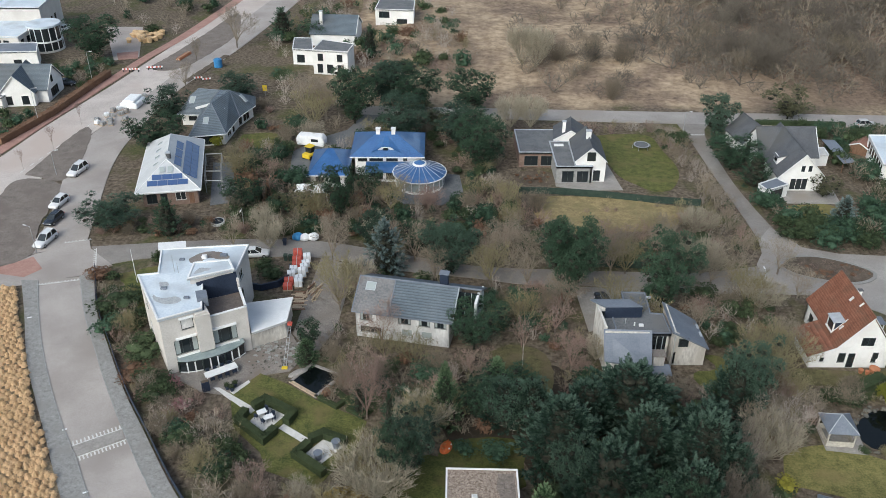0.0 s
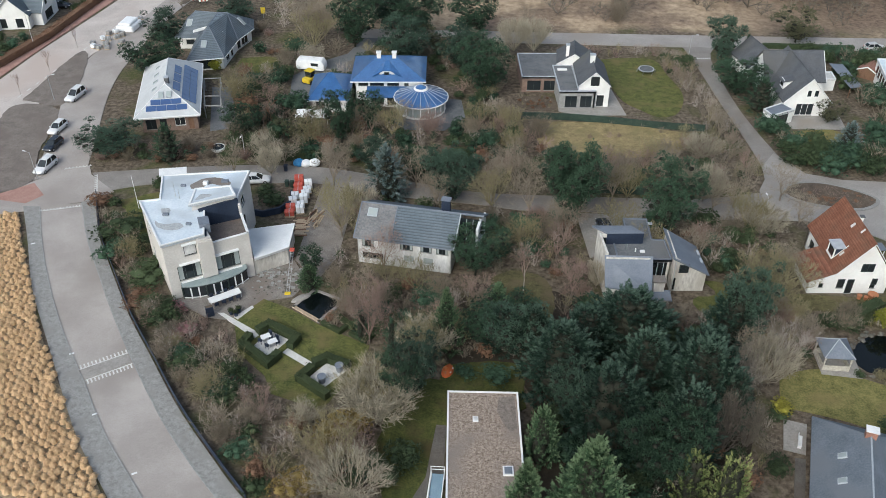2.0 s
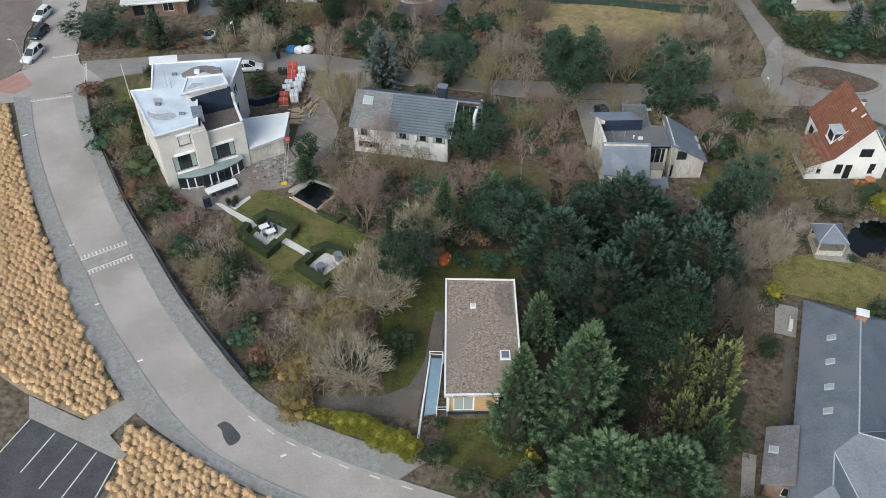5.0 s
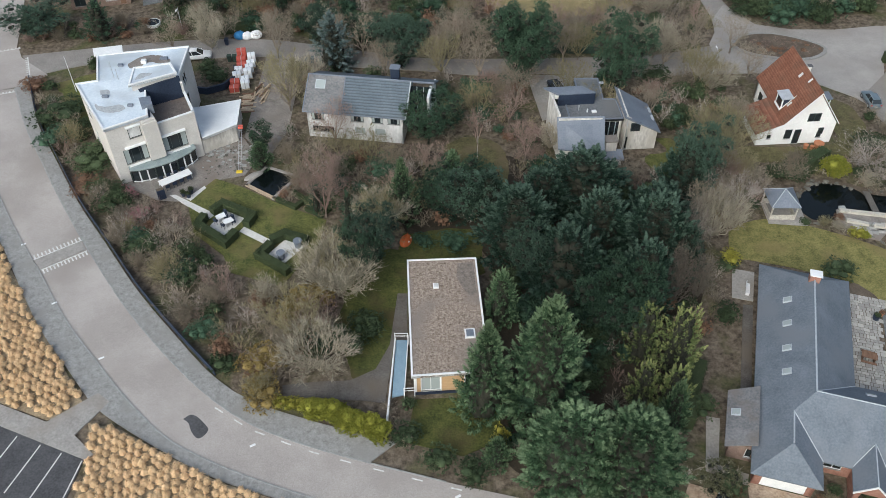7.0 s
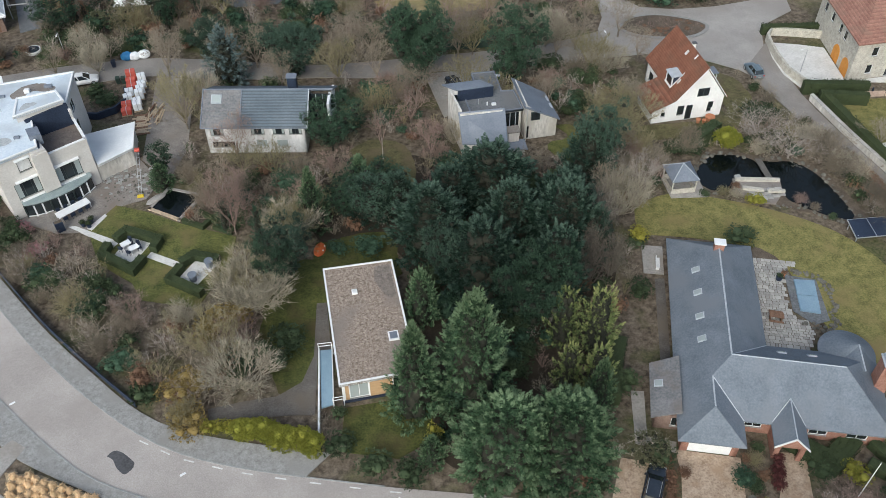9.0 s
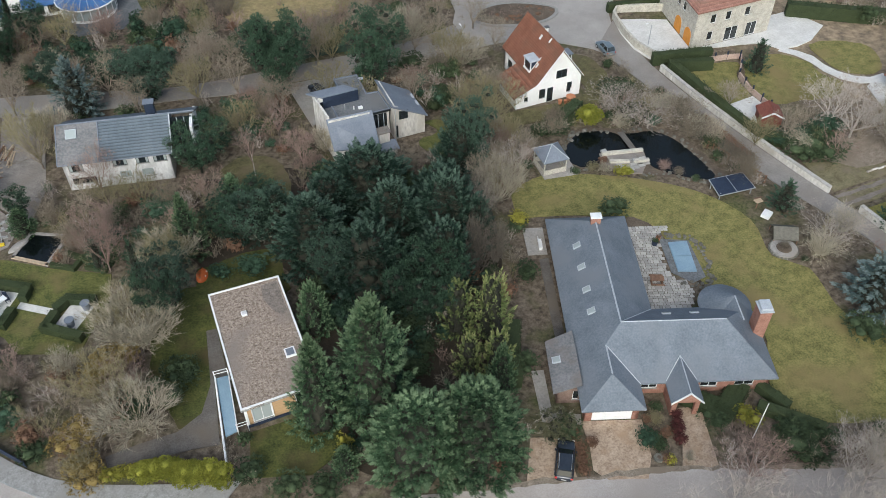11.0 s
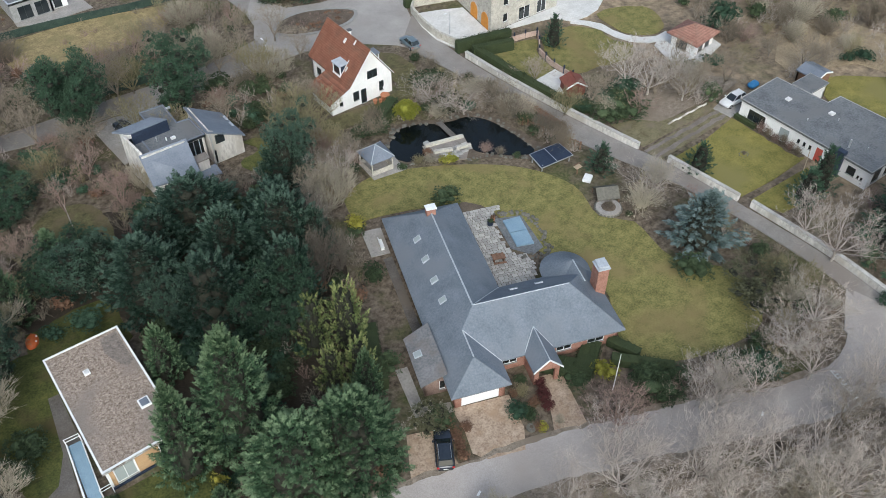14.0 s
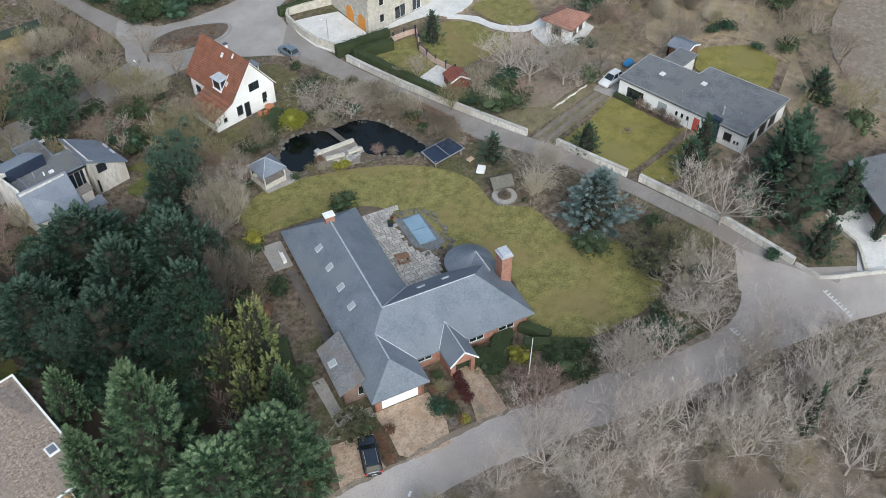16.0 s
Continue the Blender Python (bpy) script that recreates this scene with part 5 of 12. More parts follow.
# the long house with blue-grey and brown roof tiles
def grey_house():
    h = thing("grey_tiled_house", (-12.4, 96.3, 0), "white two-storey house with a long blue-grey tiled roof", "house", turn=-12.0)
    X, D, ze, yr, zr, XE = 14.2, 9.6, 4.6, 4.8, 7.3, 17.4
    ring_walls(h, [(0.4, 0.45), (13.7, 0.45), (13.7, 9.2), (0.4, 9.2)], 0, ze - 0.02, "whitewash",
               {0: [(0.6, 2.4, 2.9, 4.1, "curt"), (0.6, 3.6, 0.9, 1.9, "dark"), (6.1, 7.9, 3.1, 4.35, "curt"), (9.0, 10.6, 3.1, 4.35, "curt"), (11.2, 12.9, 3.1, 4.35, "curt"), (6.5, 8.1, 1.0, 2.2, "pale"), (9.3, 10.9, 1.0, 2.2, "pale")],
                3: [(2, 4, 0.9, 2.2, "dark")]})
    for x0, x1, m in ((0.0, 5.2, "oldslate"), (5.2, X, "greytile")):
        plane_roof(h, [(x0, 0, ze), (x1, 0, ze), (x1, yr, zr), (x0, yr, zr)], m, 0.22)
        for k in range(13):
            t = (k + 0.5) / 13
            y, z = t * yr, ze + t * (zr - ze)
            part("tile_course", prism([(x0 + .02, y - .05, z + .04), (x1 - .02, y - .05, z + .04), (x1 - .02, y + .07, z + .1), (x0 + .02, y + .07, z + .1)], 0.05), m, h)
    plane_roof(h, [(0, yr, zr), (XE, yr, zr), (XE, D, ze), (0, D, ze)], "greytile", 0.22)
    part("gable", prism([(0.4, 0.45, ze), (0.4, 9.2, ze), (0.4, yr, zr - .2)], [(0.7, 0.45, ze), (0.7, 9.2, ze), (0.7, yr, zr - .2)]), "white", h)
    part("gable", prism([(13.7, 0.45, ze), (13.7, yr, ze), (13.7, yr, zr - .2)], [(13.4, 0.45, ze), (13.4, yr, ze), (13.4, yr, zr - .2)]), "white", h)
    for x, mt in ((0.02, "zinc"), (5.2, "zinc"), (X, "slateline")):
        part("verge", prism([(x - .07, -0.04, ze + .13), (x + .07, -0.04, ze + .13), (x + .07, yr, zr + .13), (x - .07, yr, zr + .13)], 0.28), mt, h)
    capping(h, (0, yr, zr + .03), (XE, yr, zr + .03), 0.12, "zinc")
    part("gutter", tube((0, -0.08, ze - .1), (X, -0.08, ze - .1), 0.08), "zinc", h)
    # open glazed end behind white fins
    part("inner_glass", box(14.0, 17.0, 4.3, 4.4, 0.2, 6.9), "glass", h)
    for x in (15.1, 16.0):
        part("glazing_bar", box(x - .04, x + .04, 4.22, 4.3, 0.2, 6.9), "slateline", h)
    part("end_fin", box(16.75, 17.1, 2.2, 5.0, 0, 6.75), "trim", h)
    part("balcony", box(13.9, 16.7, 1.4, 4.2, 2.5, 2.7), "felt", h)
    wall(h, (17.0, 5.0), (17.0, 9.2), 0, 5.0, "white")
    chimney(h, 11.9, yr + 1.0, 6.2, 8.7, 1.2, 0.9, "navy", "zinc")
    roof_window(h, (1.9, 3.5, ze + 3.5 * (zr - ze) / yr + .08), (1.4, 1.3), (0, 1), 0.56)


grey_house()


# the angular house of zinc and weathered white walls
def modern_house():
    h = thing("angular_zinc_house", (0, 0, 0), "angular house with zinc lean-to roofs and stained white walls", "house")
    # front left volume, low towards the garden
    ring_walls(h, [(21.6, 87.5), (27.0, 86.4), (27.4, 90.2), (21.6, 90.4)], 0, 2.9, "stained", {0: [(1, 3.5, 0.3, 2.5, "dark")]})
    wall(h, (27.3, 90.3), (27.4, 90.35), 2.9, 5.7, "stained")
    wall(h, (27.4, 90.3), (21.6, 90.5), 2.9, 5.7, "stained")
    for a, b in (((27.05, 86.5), (27.4, 90.2)), ((21.6, 90.4), (21.6, 87.6))):
        lo, hi = (a, b) if a[1] < b[1] else (b, a)
        part("side_wall", prism([(*lo, 2.9), (*hi, 2.9), (*hi, 5.6)], [(lo[0] + .25, lo[1], 2.9), (hi[0] + .25, hi[1], 2.9), (hi[0] + .25, hi[1], 5.6)]), "stained", h)
    plane_roof(h, [(21.3, 87.5, 2.95), (27.2, 86.1, 2.95), (27.75, 90.3, 5.85), (21.4, 90.6, 5.85)], "zinc", 0.2)
    # tower box with a navy face
    part("tower_wall", poly([(21.6, 90.6), (21.9, 90.6), (21.5, 96.0), (21.2, 96.0)], 0, 6.15), "stained", h, "rain-stained white side wall")
    wall(h, (21.5, 94.9), (22.5, 94.9), 0, 6.15, "stained", [(0.15, 0.85, 3.4, 5.6, "dark")])
    wall(h, (25.6, 96.3), (21.3, 96.3), 0, 6.1, "white")
    part("terrace_floor", poly([(21.9, 90.7), (23.3, 90.7), (23.3, 94.9), (21.6, 94.9)], 4.2, 4.68), "felt", h)
    part("roof", prism([(20.5, 96.6, 6.4), (22.3, 94.7, 6.5), (27.3, 94.8, 6.5), (25.8, 96.6, 6.4)], 0.25), "zinc", h)
    part("navy_screen", prism([(22.3, 94.6, 6.35), (27.3, 94.7, 6.35), (27.3, 95.1, 6.35), (22.3, 95.0, 6.35)], 1.9), "navy", h, "dark navy panel")
    # navy bar stands in for the dark of a recess
    part("white_lintel", box(22.2, 23.4, 94.5, 94.7, 5.5, 5.75), "navy", h)
    # middle volumes with flat felt roofs
    mid = [(23.4, 91.2), (30.4, 91.2), (30.3, 95.4), (28.6, 95.6), (28.8, 100.4), (25.7, 100.6), (25.5, 95.6), (23.4, 95.4)]
    ring_walls(h, mid, 0, 4.4, "stained", {0: [(4.3, 6.8, 0.4, 4.2, "dark")], 3: [(1, 3, 1, 2.4, "dark")]})
    slab_roof(h, [(23.3, 91.0), (30.6, 91.0), (30.5, 95.5), (28.8, 95.7), (29.0, 100.6), (25.6, 100.8), (25.3, 95.7), (23.3, 95.5)], 4.7, "felt", "zinc", 0.3, 0.14, 0.18)
    part("skylight", box(26.6, 27.2, 92.6, 93.0, 4.7, 4.95), "trim", h)
    # east volume with a sloping roof
    gable_wall(h, (30.75, 90.3), (35.3, 90.3), 0, 2.9, [(0, 2.9), (4.55, 2.9), (0, 5.6)], "stained", [(0.2, 0.6, 0.2, 2.2, "dark")])
    fr = part("window", box(31.5, 32.8, 90.2, 90.36, 3.15, 4.5), "darkframe", h)
    part("pane", box(31.6, 32.7, 90.17, 90.21, 3.25, 4.4), "glass", fr)
    wall(h, (35.3, 90.6), (35.2, 96.4), 0, 2.9, "stained", [(0.3, 1.4, 0.2, 2.5, "dark"), (3, 5, 0.8, 2.2, "dark")])
    wall(h, (35.2, 96.4), (30.8, 96.8), 0, 2.9, "stained")
    wall(h, (30.8, 96.8), (30.75, 90.6), 0, 5.5, "stained")
    plane_roof(h, [(30.4, 90.0, 5.75), (35.65, 90.0, 2.95), (35.4, 96.5, 2.95), (30.5, 97.1, 5.75)], "zinc", 0.2)
    # garden chimney beside a little zinc roof
    g = part("garden_chimney", box(27.7, 29.2, 87.7, 88.9, 0, 3.5, 0.03), "stained", h)
    part("chimney_cap", box(27.55, 29.35, 87.55, 89.05, 3.5, 3.7, 0.03), "mudpave", g)
    part("lean_to", poly([(27.5, 86.9), (29.8, 86.6), (29.9, 87.8), (27.6, 87.9)], 0, 1.5), "stained", h)
    part("lean_to_roof", prism([(27.3, 86.7, 1.5), (30.1, 86.3, 1.5), (30.0, 87.9, 2.1), (27.5, 88.0, 2.1)], 0.1), "zinc", h)
    for x in (28.0, 28.8, 29.6):
        part("glazing_bar", box(x - .04, x + .04, 91.12, 91.2, 0.4, 4.2), "slateline", h)
    for y in (92.4, 94.2):
        part("skylight_strip", box(35.0, 35.3, y, y + 1.0, 3.1, 3.3), "slateline", h)
    part("roof_pipe", tube((24.9, 93.4, 4.7), (24.9, 93.4, 5.5), 0.08), "metal", h)
    part("roof_pipe", tube((26.0, 92.9, 4.7), (26.0, 92.9, 5.2), 0.1), "trim", h)
    part("parapet_vent", box(28.9, 29.5, 99.2, 99.5, 4.7, 4.95), "slateline", h)
    part("flue", tube((30.9, 90.0, 0), (30.9, 90.0, 5.2), 0.06), "metal", h)


modern_house()


# the white villa with the pale flat roof
def white_villa():
    h = thing("white_flat_roofed_villa", (0, 0, 0), "pale rendered villa with a bluish white flat roof and roof terrace", "house")
    d, e = Vector((-36.0, 88.1, 0)), Vector((-26.0, 93.4, 0))
    al = (e - d).normalized()
    n = Vector((al.y, -al.x, 0))

    def on(u, out, z):
        p = d + al * u + n * out
        return (p.x, p.y, z)

    def slab(u0, u1, o0, o1, z0, z1):
        return prism([on(u0, o0, z1), on(u1, o0, z1), on(u1, o1, z1), on(u0, o1, z1)], z1 - z0)
    mid = on(5.5, 0, 0)[:2]
    wall(h, d.xy, mid, 0, 8.75, "cream", [(2.6, 4.2, 6.4, 7.9, "blind"), (1.3, 4.33, 2.7, 5.0, "curt")])
    wall(h, mid, e.xy, 0, 6.45, "cream", [(0.9, 4.1, 2.7, 5.0, "curt")])
    wall(h, (-26.0, 93.4), (-27.8, 98.0), 0, 6.45, "cream", [(1.0, 2.4, 3.6, 5.2, "win")])
    ring = [(-27.8, 98.0), (-28.4, 99.2), (-28.2, 106.2), (-40.2, 104.9), (-38.9, 98.7), (-41.5, 98.2), (-36.0, 88.1)]
    for i in range(6):
        wall(h, ring[i], ring[i + 1], 0, 8.7, "cream", [(2, 3.4, 5.6, 7.4, "win"), (2, 3.4, 1.6, 3.4, "win")] if i in (2, 5) else [(1.4, 3.2, 6.5, 7.9, "win"), (0.5, 2.4, 3.0, 5.0, "dark")] if i == 1 else ())
    wall(h, (-32.3, 96.0), mid, 6.4, 8.75, "navy")
    slab_roof(h, [(-36.05, 87.85), (-31.0, 90.5), (-32.2, 96.1), (-28.4, 98.6), (-28.0, 106.4), (-40.4, 105.1), (-39.1, 98.85), (-41.8, 98.3)], 9.0, "whiteroof", "trim", 0.28, 0.16, 0.22)
    part("terrace_floor", poly([(-31.1, 90.75), (-26.15, 93.45), (-27.85, 97.9), (-32.2, 95.9)], 6.3, 6.6), "browntile", h, "brown tiled roof terrace")
    part("navy_cladding", prism([(-33.0, 95.7, 9.4), (-28.2, 98.5, 9.4), (-28.35, 98.75, 9.4), (-33.1, 95.95, 9.4)], [(-32.3, 95.9, 6.6), (-27.8, 97.9, 6.6), (-27.95, 98.15, 6.6), (-32.4, 96.15, 6.6)]), "navy", h, "navy cladding above the terrace")
    # terrace parapet with a pale coping
    for p, q in ((mid, e.xy), (e.xy, (-27.8, 98.0))):
        w = (Vector(q) - Vector(p)).normalized()
        k = Vector((-w.y, w.x)) * 0.24
        part("parapet", poly([tuple(p), tuple(q), tuple(Vector(q) + k), tuple(Vector(p) + k)], 6.45, 7.25), "cream", h)
        part("coping", poly([tuple(Vector(p) - k * .2), tuple(Vector(q) - k * .2), tuple(Vector(q) + k * 1.2), tuple(Vector(p) + k * 1.2)], 7.25, 7.33), "trim", h)
    # penthouse
    part("penthouse", poly([(-33.9, 96.1), (-28.6, 98.4), (-29.7, 100.4), (-34.0, 99.6)], 8.95, 9.75), "cream", h)
    slab_roof(h, [(-34.2, 95.8), (-28.3, 98.3), (-29.5, 100.8), (-34.3, 100.0)], 10.0, "whiteroof", "trim", 0.25, 0.15, 0.25)
    # chimney breast
    ch = part("chimney", slab(4.35, 6.3, 0.75, -0.5, 2.6, 8.3), "cream", h, "broad rendered chimney breast")
    part("chimney_top", poly([(-32.6, 93.7), (-31.2, 94.0), (-30.6, 92.2), (-31.95, 91.9)], 8.2, 9.6), "zinc", ch)
    part("chimney_shoulder", slab(4.45, 6.2, 0.6, -1.6, 8.3, 8.6), "cream", ch)
    part("roof_mast", tube((-36.9, 99.3, 9.0), (-36.9, 99.3, 11.6), 0.04), "metal", h)
    part("roof_mast", tube((-36.3, 99.0, 9.0), (-36.3, 99.0, 10.6), 0.04), "metal", h)
    part("roof_vent", box(-33.9, -33.2, 102.4, 103.0, 9.0, 9.5, 0.05), "trim", h)
    for x, y, s in ((-37.2, 95.0, 0.4), (-33.6, 92.8, 0.35), (-31.0, 103.4, 0.5), (-36.6, 102.2, 0.35)):
        part("roof_box", box(x - s, x + s, y - s * .6, y + s * .6, 9.0, 9.3, 0.04), "zinc", h)
    for pts, mt in (([(-35.7, 102.6), (-34.2, 104.3), (-32.0, 104.5), (-30.1, 103.2), (-30.7, 102.3), (-32.9, 102.8), (-34.2, 101.6), (-35.3, 101.6)], "mudpave"),
                    ([(-38.4, 93.7), (-36.9, 92.9), (-35.0, 93.2), (-34.2, 92.2), (-35.8, 91.5), (-37.6, 92.2)], "puddle"), ([(-38.2, 96.6), (-37.2, 96.7), (-36.8, 95.6), (-37.8, 95.5)], "puddle"),
                    ([(-33.6, 97.2), (-32.4, 97.6), (-31.6, 98.6), (-33.2, 98.6)], "puddle")):
        z = 9.0 if pts[0][0] != -33.6 else 10.0
        edge = [(p.x + .16 * noise.noise((p.x * 2, p.y * 2, 3)), p.y + .16 * noise.noise((p.x * 2, p.y * 2, 8))) for p in smooth_line([*pts, pts[0]], 0.25)[:-1]]
        part("dried_puddle", poly(edge, z - .02, z + .005), mt, h, "dull stain of a dried puddle")
    # white sills and canopies
    for u0, u1, z in ((1.6, 4.3, 5.25), (6.3, 9.6, 5.2), (2.4, 4.3, 8.2)):
        part("canopy", slab(u0, u1, 0.45, 0.0, z, z + 0.14), "trim", h)
    for u0, u1, z in ((1.5, 4.3, 2.5), (6.3, 9.7, 2.45)):
        part("lower_band", slab(u0, u1, 0.35, 0.0, z - .12, z), "trim", h)
    # bowed glazed front on the ground floor
    us = np.linspace(1.3, 10.2, 10)
    arc = [(u, 1.5 * math.sin(math.pi * (u - 1.0) / 9.5) ** 0.5) for u in us]
    part("bay_roof", prism([on(u, o + .45, 2.42) for u, o in arc] + [on(10.2, 0.02, 2.42), on(1.3, 0.02, 2.42)], 0.14), "canopy", h, "curved greenish glass bay roof")
    part("bay_band", prism([on(u, o + .15, 2.28) for u, o in arc] + [on(10.2, 0.02, 2.28), on(1.3, 0.02, 2.28)], 0.35), "darkframe", h, "dark green fascia band")
    for i in range(9):
        (ua, oa), (ub, ob) = arc[i], arc[i + 1]
        bay = part("bay_panel", prism([on(ua, oa, 0.14), on(ub, ob, 0.14), on(ub, ob - .12, 0.14), on(ua, oa - .12, 0.14)], 0.14), "kerb", h)
        fm = "darkframe" if i in (3, 5, 6) else "trim"
        part("post", prism([on(ua - .09, oa + .04, 1.93), on(ua + .09, oa + .04, 1.93), on(ua + .09, oa - .1, 1.93), on(ua - .09, oa - .1, 1.93)], 1.93), "darkframe" if i % 3 == 0 else "trim", bay)
        part("head_rail", prism([on(ua, oa + .02, 1.95), on(ub, ob + .02, 1.95), on(ub, ob - .1, 1.95), on(ua, oa - .1, 1.95)], 0.1), fm, bay)
        part("sill_rail", prism([on(ua, oa + .02, .26), on(ub, ob + .02, .26), on(ub, ob - .1, .26), on(ua, oa - .1, .26)], 0.1), fm, bay)
        part("pane", prism([on(ua + .09, oa - .03, 1.85), on(ub - .09, ob - .03, 1.85), on(ub - .09, ob - .07, 1.85), on(ua + .09, oa - .07, 1.85)], 1.6), "glass", bay)
    # pale-roofed annexe
    ring_walls(h, [(-26.0, 93.6), (-21.7, 96.2), (-21.7, 101.5), (-27.9, 100.0)], 0, 2.7, "stained")
    slab_roof(h, [(-25.75, 93.2), (-21.4, 96.0), (-21.4, 101.8), (-28.1, 100.2)], 3.0, "membrane", "trim", 0.3, 0.05, 0.15)


white_villa()

# ---- the other houses ----
def gable_house(name, label, at, turn, L, W, ze, zr, wallm, roofm, ops=None, over=0.35, courses=0):
    """Ridge along the house's own y; the front gable at y = 0, x from -W/2 to W/2."""
    h = thing(name, (*at, 0), label, "house", turn=turn)
    ops = ops or {}
    hw = W / 2
    prof = [(0, ze), (W, ze), (hw, zr - 0.1)]
    low = [o for o in ops.get(0, ()) if o[3] <= ze]
    gable_wall(h, (-hw, 0), (hw, 0), 0, ze, prof, wallm, low)
    for u0, u1, c0, c1, k in [o for o in ops.get(0, ()) if o[3] > ze]:
        fr = part("window", box(u0 - hw, u1 - hw, -0.06, 0.05, c0, c1), "trim" if k == "win" else "darkframe", h)
        part("pane", box(u0 - hw + .08, u1 - hw - .08, -0.085, -0.05, c0 + .08, c1 - .08), "glass", fr)
    wall(h, (hw, 0.3), (hw, L), 0, ze, wallm, ops.get(1, ()))
    gable_wall(h, (hw, L), (-hw, L), 0, ze, prof, wallm)
    wall(h, (-hw, L), (-hw, 0.3), 0, ze, wallm, ops.get(3, ()))
    d = over * (zr - ze) / hw
    for s in (-1, 1):
        plane_roof(h, [(0, -over, zr), (0, L + over, zr), (s * (hw + over), L + over, ze - d), (s * (hw + over), -over, ze - d)], roofm, 0.2)
        part("barge_board", prism([(0, -over - .04, zr + .04), (0, -over + .08, zr + .04), (s * (hw + over), -over + .08, ze - d + .04), (s * (hw + over), -over - .04, ze - d + .04)], 0.22), "trim", h)
    capping(h, (0, -over, zr + .02), (0, L + over, zr + .02), 0.1, roofm)
    return h


def block_house(name, label, pts, z, wallm, roofm, ops=None, trim="trim"):
    h = thing(name, (0, 0, 0), label, "house")
    ring_walls(h, pts, 0, z - 0.28, wallm, ops)
    n = len(pts)
    cx, cy = sum(p[0] for p in pts) / n, sum(p[1] for p in pts) / n
    slab_roof(h, [(cx + (x - cx) * 1.03, cy + (y - cy) * 1.03) for x, y in pts], z, roofm, trim)
    return h


# white house with solar panels
h = thing("solar_panel_house", (0, 0, 0), "house under a white hipped roof covered with solar panels", "house")
FL, FR, BR, BL = Vector((-53.8, 133.0, 3.2)), Vector((-42.7, 134.8, 3.2)), Vector((-47.0, 155.9, 3.2)), Vector((-57.7, 154.2, 3.2))
RF, RB = Vector((-49.4, 139.3, 6.9)), Vector((-51.6, 150.2, 6.9))
ring_walls(h, [(-52.9, 134.0), (-43.5, 135.5), (-47.6, 154.9), (-56.9, 153.4)], 0, 3.0, "darkbrick",
           {0: [(0.6, 2.4, 0.5, 2.4, "dark"), (3.0, 4.2, 0.2, 2.4, "dark"), (5.6, 7.4, 0.9, 2.7, "win"), (7.9, 8.8, 0.1, 2.2, "panel:oldwood")], 1: [(2, 5, 0.8, 2.4, "dark"), (8, 11, 0.8, 2.4, "dark")]})
for f in ([FL, FR, RF], [FR, BR, RB, RF], [BR, BL, RB], [BL, FL, RF, RB]):
    plane_roof(h, [tuple(p) for p in f], "palemetal", 0.22)
for p, q in ((FL, FR), (FR, BR), (BR, BL), (BL, FL)):
    part("gutter", tube(tuple(p - Vector((0, 0, .1))), tuple(q - Vector((0, 0, .1))), 0.13, n=6), "trim", h)
for p, q in ((FL, RF), (FR, RF), (RF, RB), (BR, RB)):
    capping(h, tuple(p), tuple(q), 0.08, "trim")
part("soffit", prism([tuple(p + Vector((0, 0, -.3))) for p in (FL, FR, BR, BL)], 0.06), "trim", h)


def lay_panels(lo, hi, apex, start, rise, nx, ny, w, hh):
    """Rows of panels on the slope over the eave lo-hi: start along the eave and rise up the slope."""
    a_ = (hi - lo).normalized()
    v = apex - lo
    u_ = (v - a_ * v.dot(a_)).normalized()
    solar_array(h, lo + a_ * start + u_ * rise, a_, u_, nx, ny, w, hh)


lay_panels(FL, FR, RF, 2.1, 1.2, 4, 1, 1.7, 1.05)
lay_panels(FL, FR, RF, 2.9, 2.4, 3, 1, 1.7, 1.05)
lay_panels(FR, BR, RB, 3.2, 0.9, 8, 2, 1.7, 1.3)
for st in (5.2, 8.7, 12.2):
    lay_panels(FR, BR, RB, st, 4.0, 3, 1, 1.0, 1.3)
for x in (0.0, 1.35):
    roof_window(h, (-49.75 + x, 137.2 + .2 * x, 5.75), (0.95, 1.3), (-0.16, 0.987), 0.66)
for t in (0.2, 0.4, 0.6, 0.8):
    p = BL.lerp(FL, t).lerp(RB.lerp(RF, t), 0.62)
    roof_window(h, tuple(p), (0.8, 1.1), (0.98, 0.2), 0.62)
chimney(h, -49.3, 140.4, 6.3, 7.6, 0.7, 0.7, "darktile")
pg = thing("timber_pergola", (0, 0, 0), "weathered grey timber pergola frame", "pergola")
for p, q in (((-45.7, 150.6), (-42.6, 150.9)), ((-44.0, 143.3), (-41.0, 143.3)), ((-43.1, 139.4), (-40.1, 139.4))):
    part("beam", tube((*p, 2.5), (*q, 2.5), 0.11, n=4), "kerb", pg)
    for r in (p, q):
        part("post", tube((*r, 0), (*r, 2.45), 0.09, n=4), "kerb", pg)
for p, q in (((-45.7, 150.6), (-44.0, 143.3)), ((-42.6, 150.9), (-41.0, 143.3)), ((-44.0, 143.3), (-43.1, 139.4)), ((-41.0, 143.3), (-40.1, 139.4))):
    part("beam", tube((*p, 2.6), (*q, 2.6), 0.1, n=4), "kerb", pg)
sheet("pergola_terrace", [(-44.8, 152.0), (-41.0, 152.0), (-37.0, 136.0), (-41.4, 134.6)], 0.05, "felt", "grey deck beside a white house", "terrace")

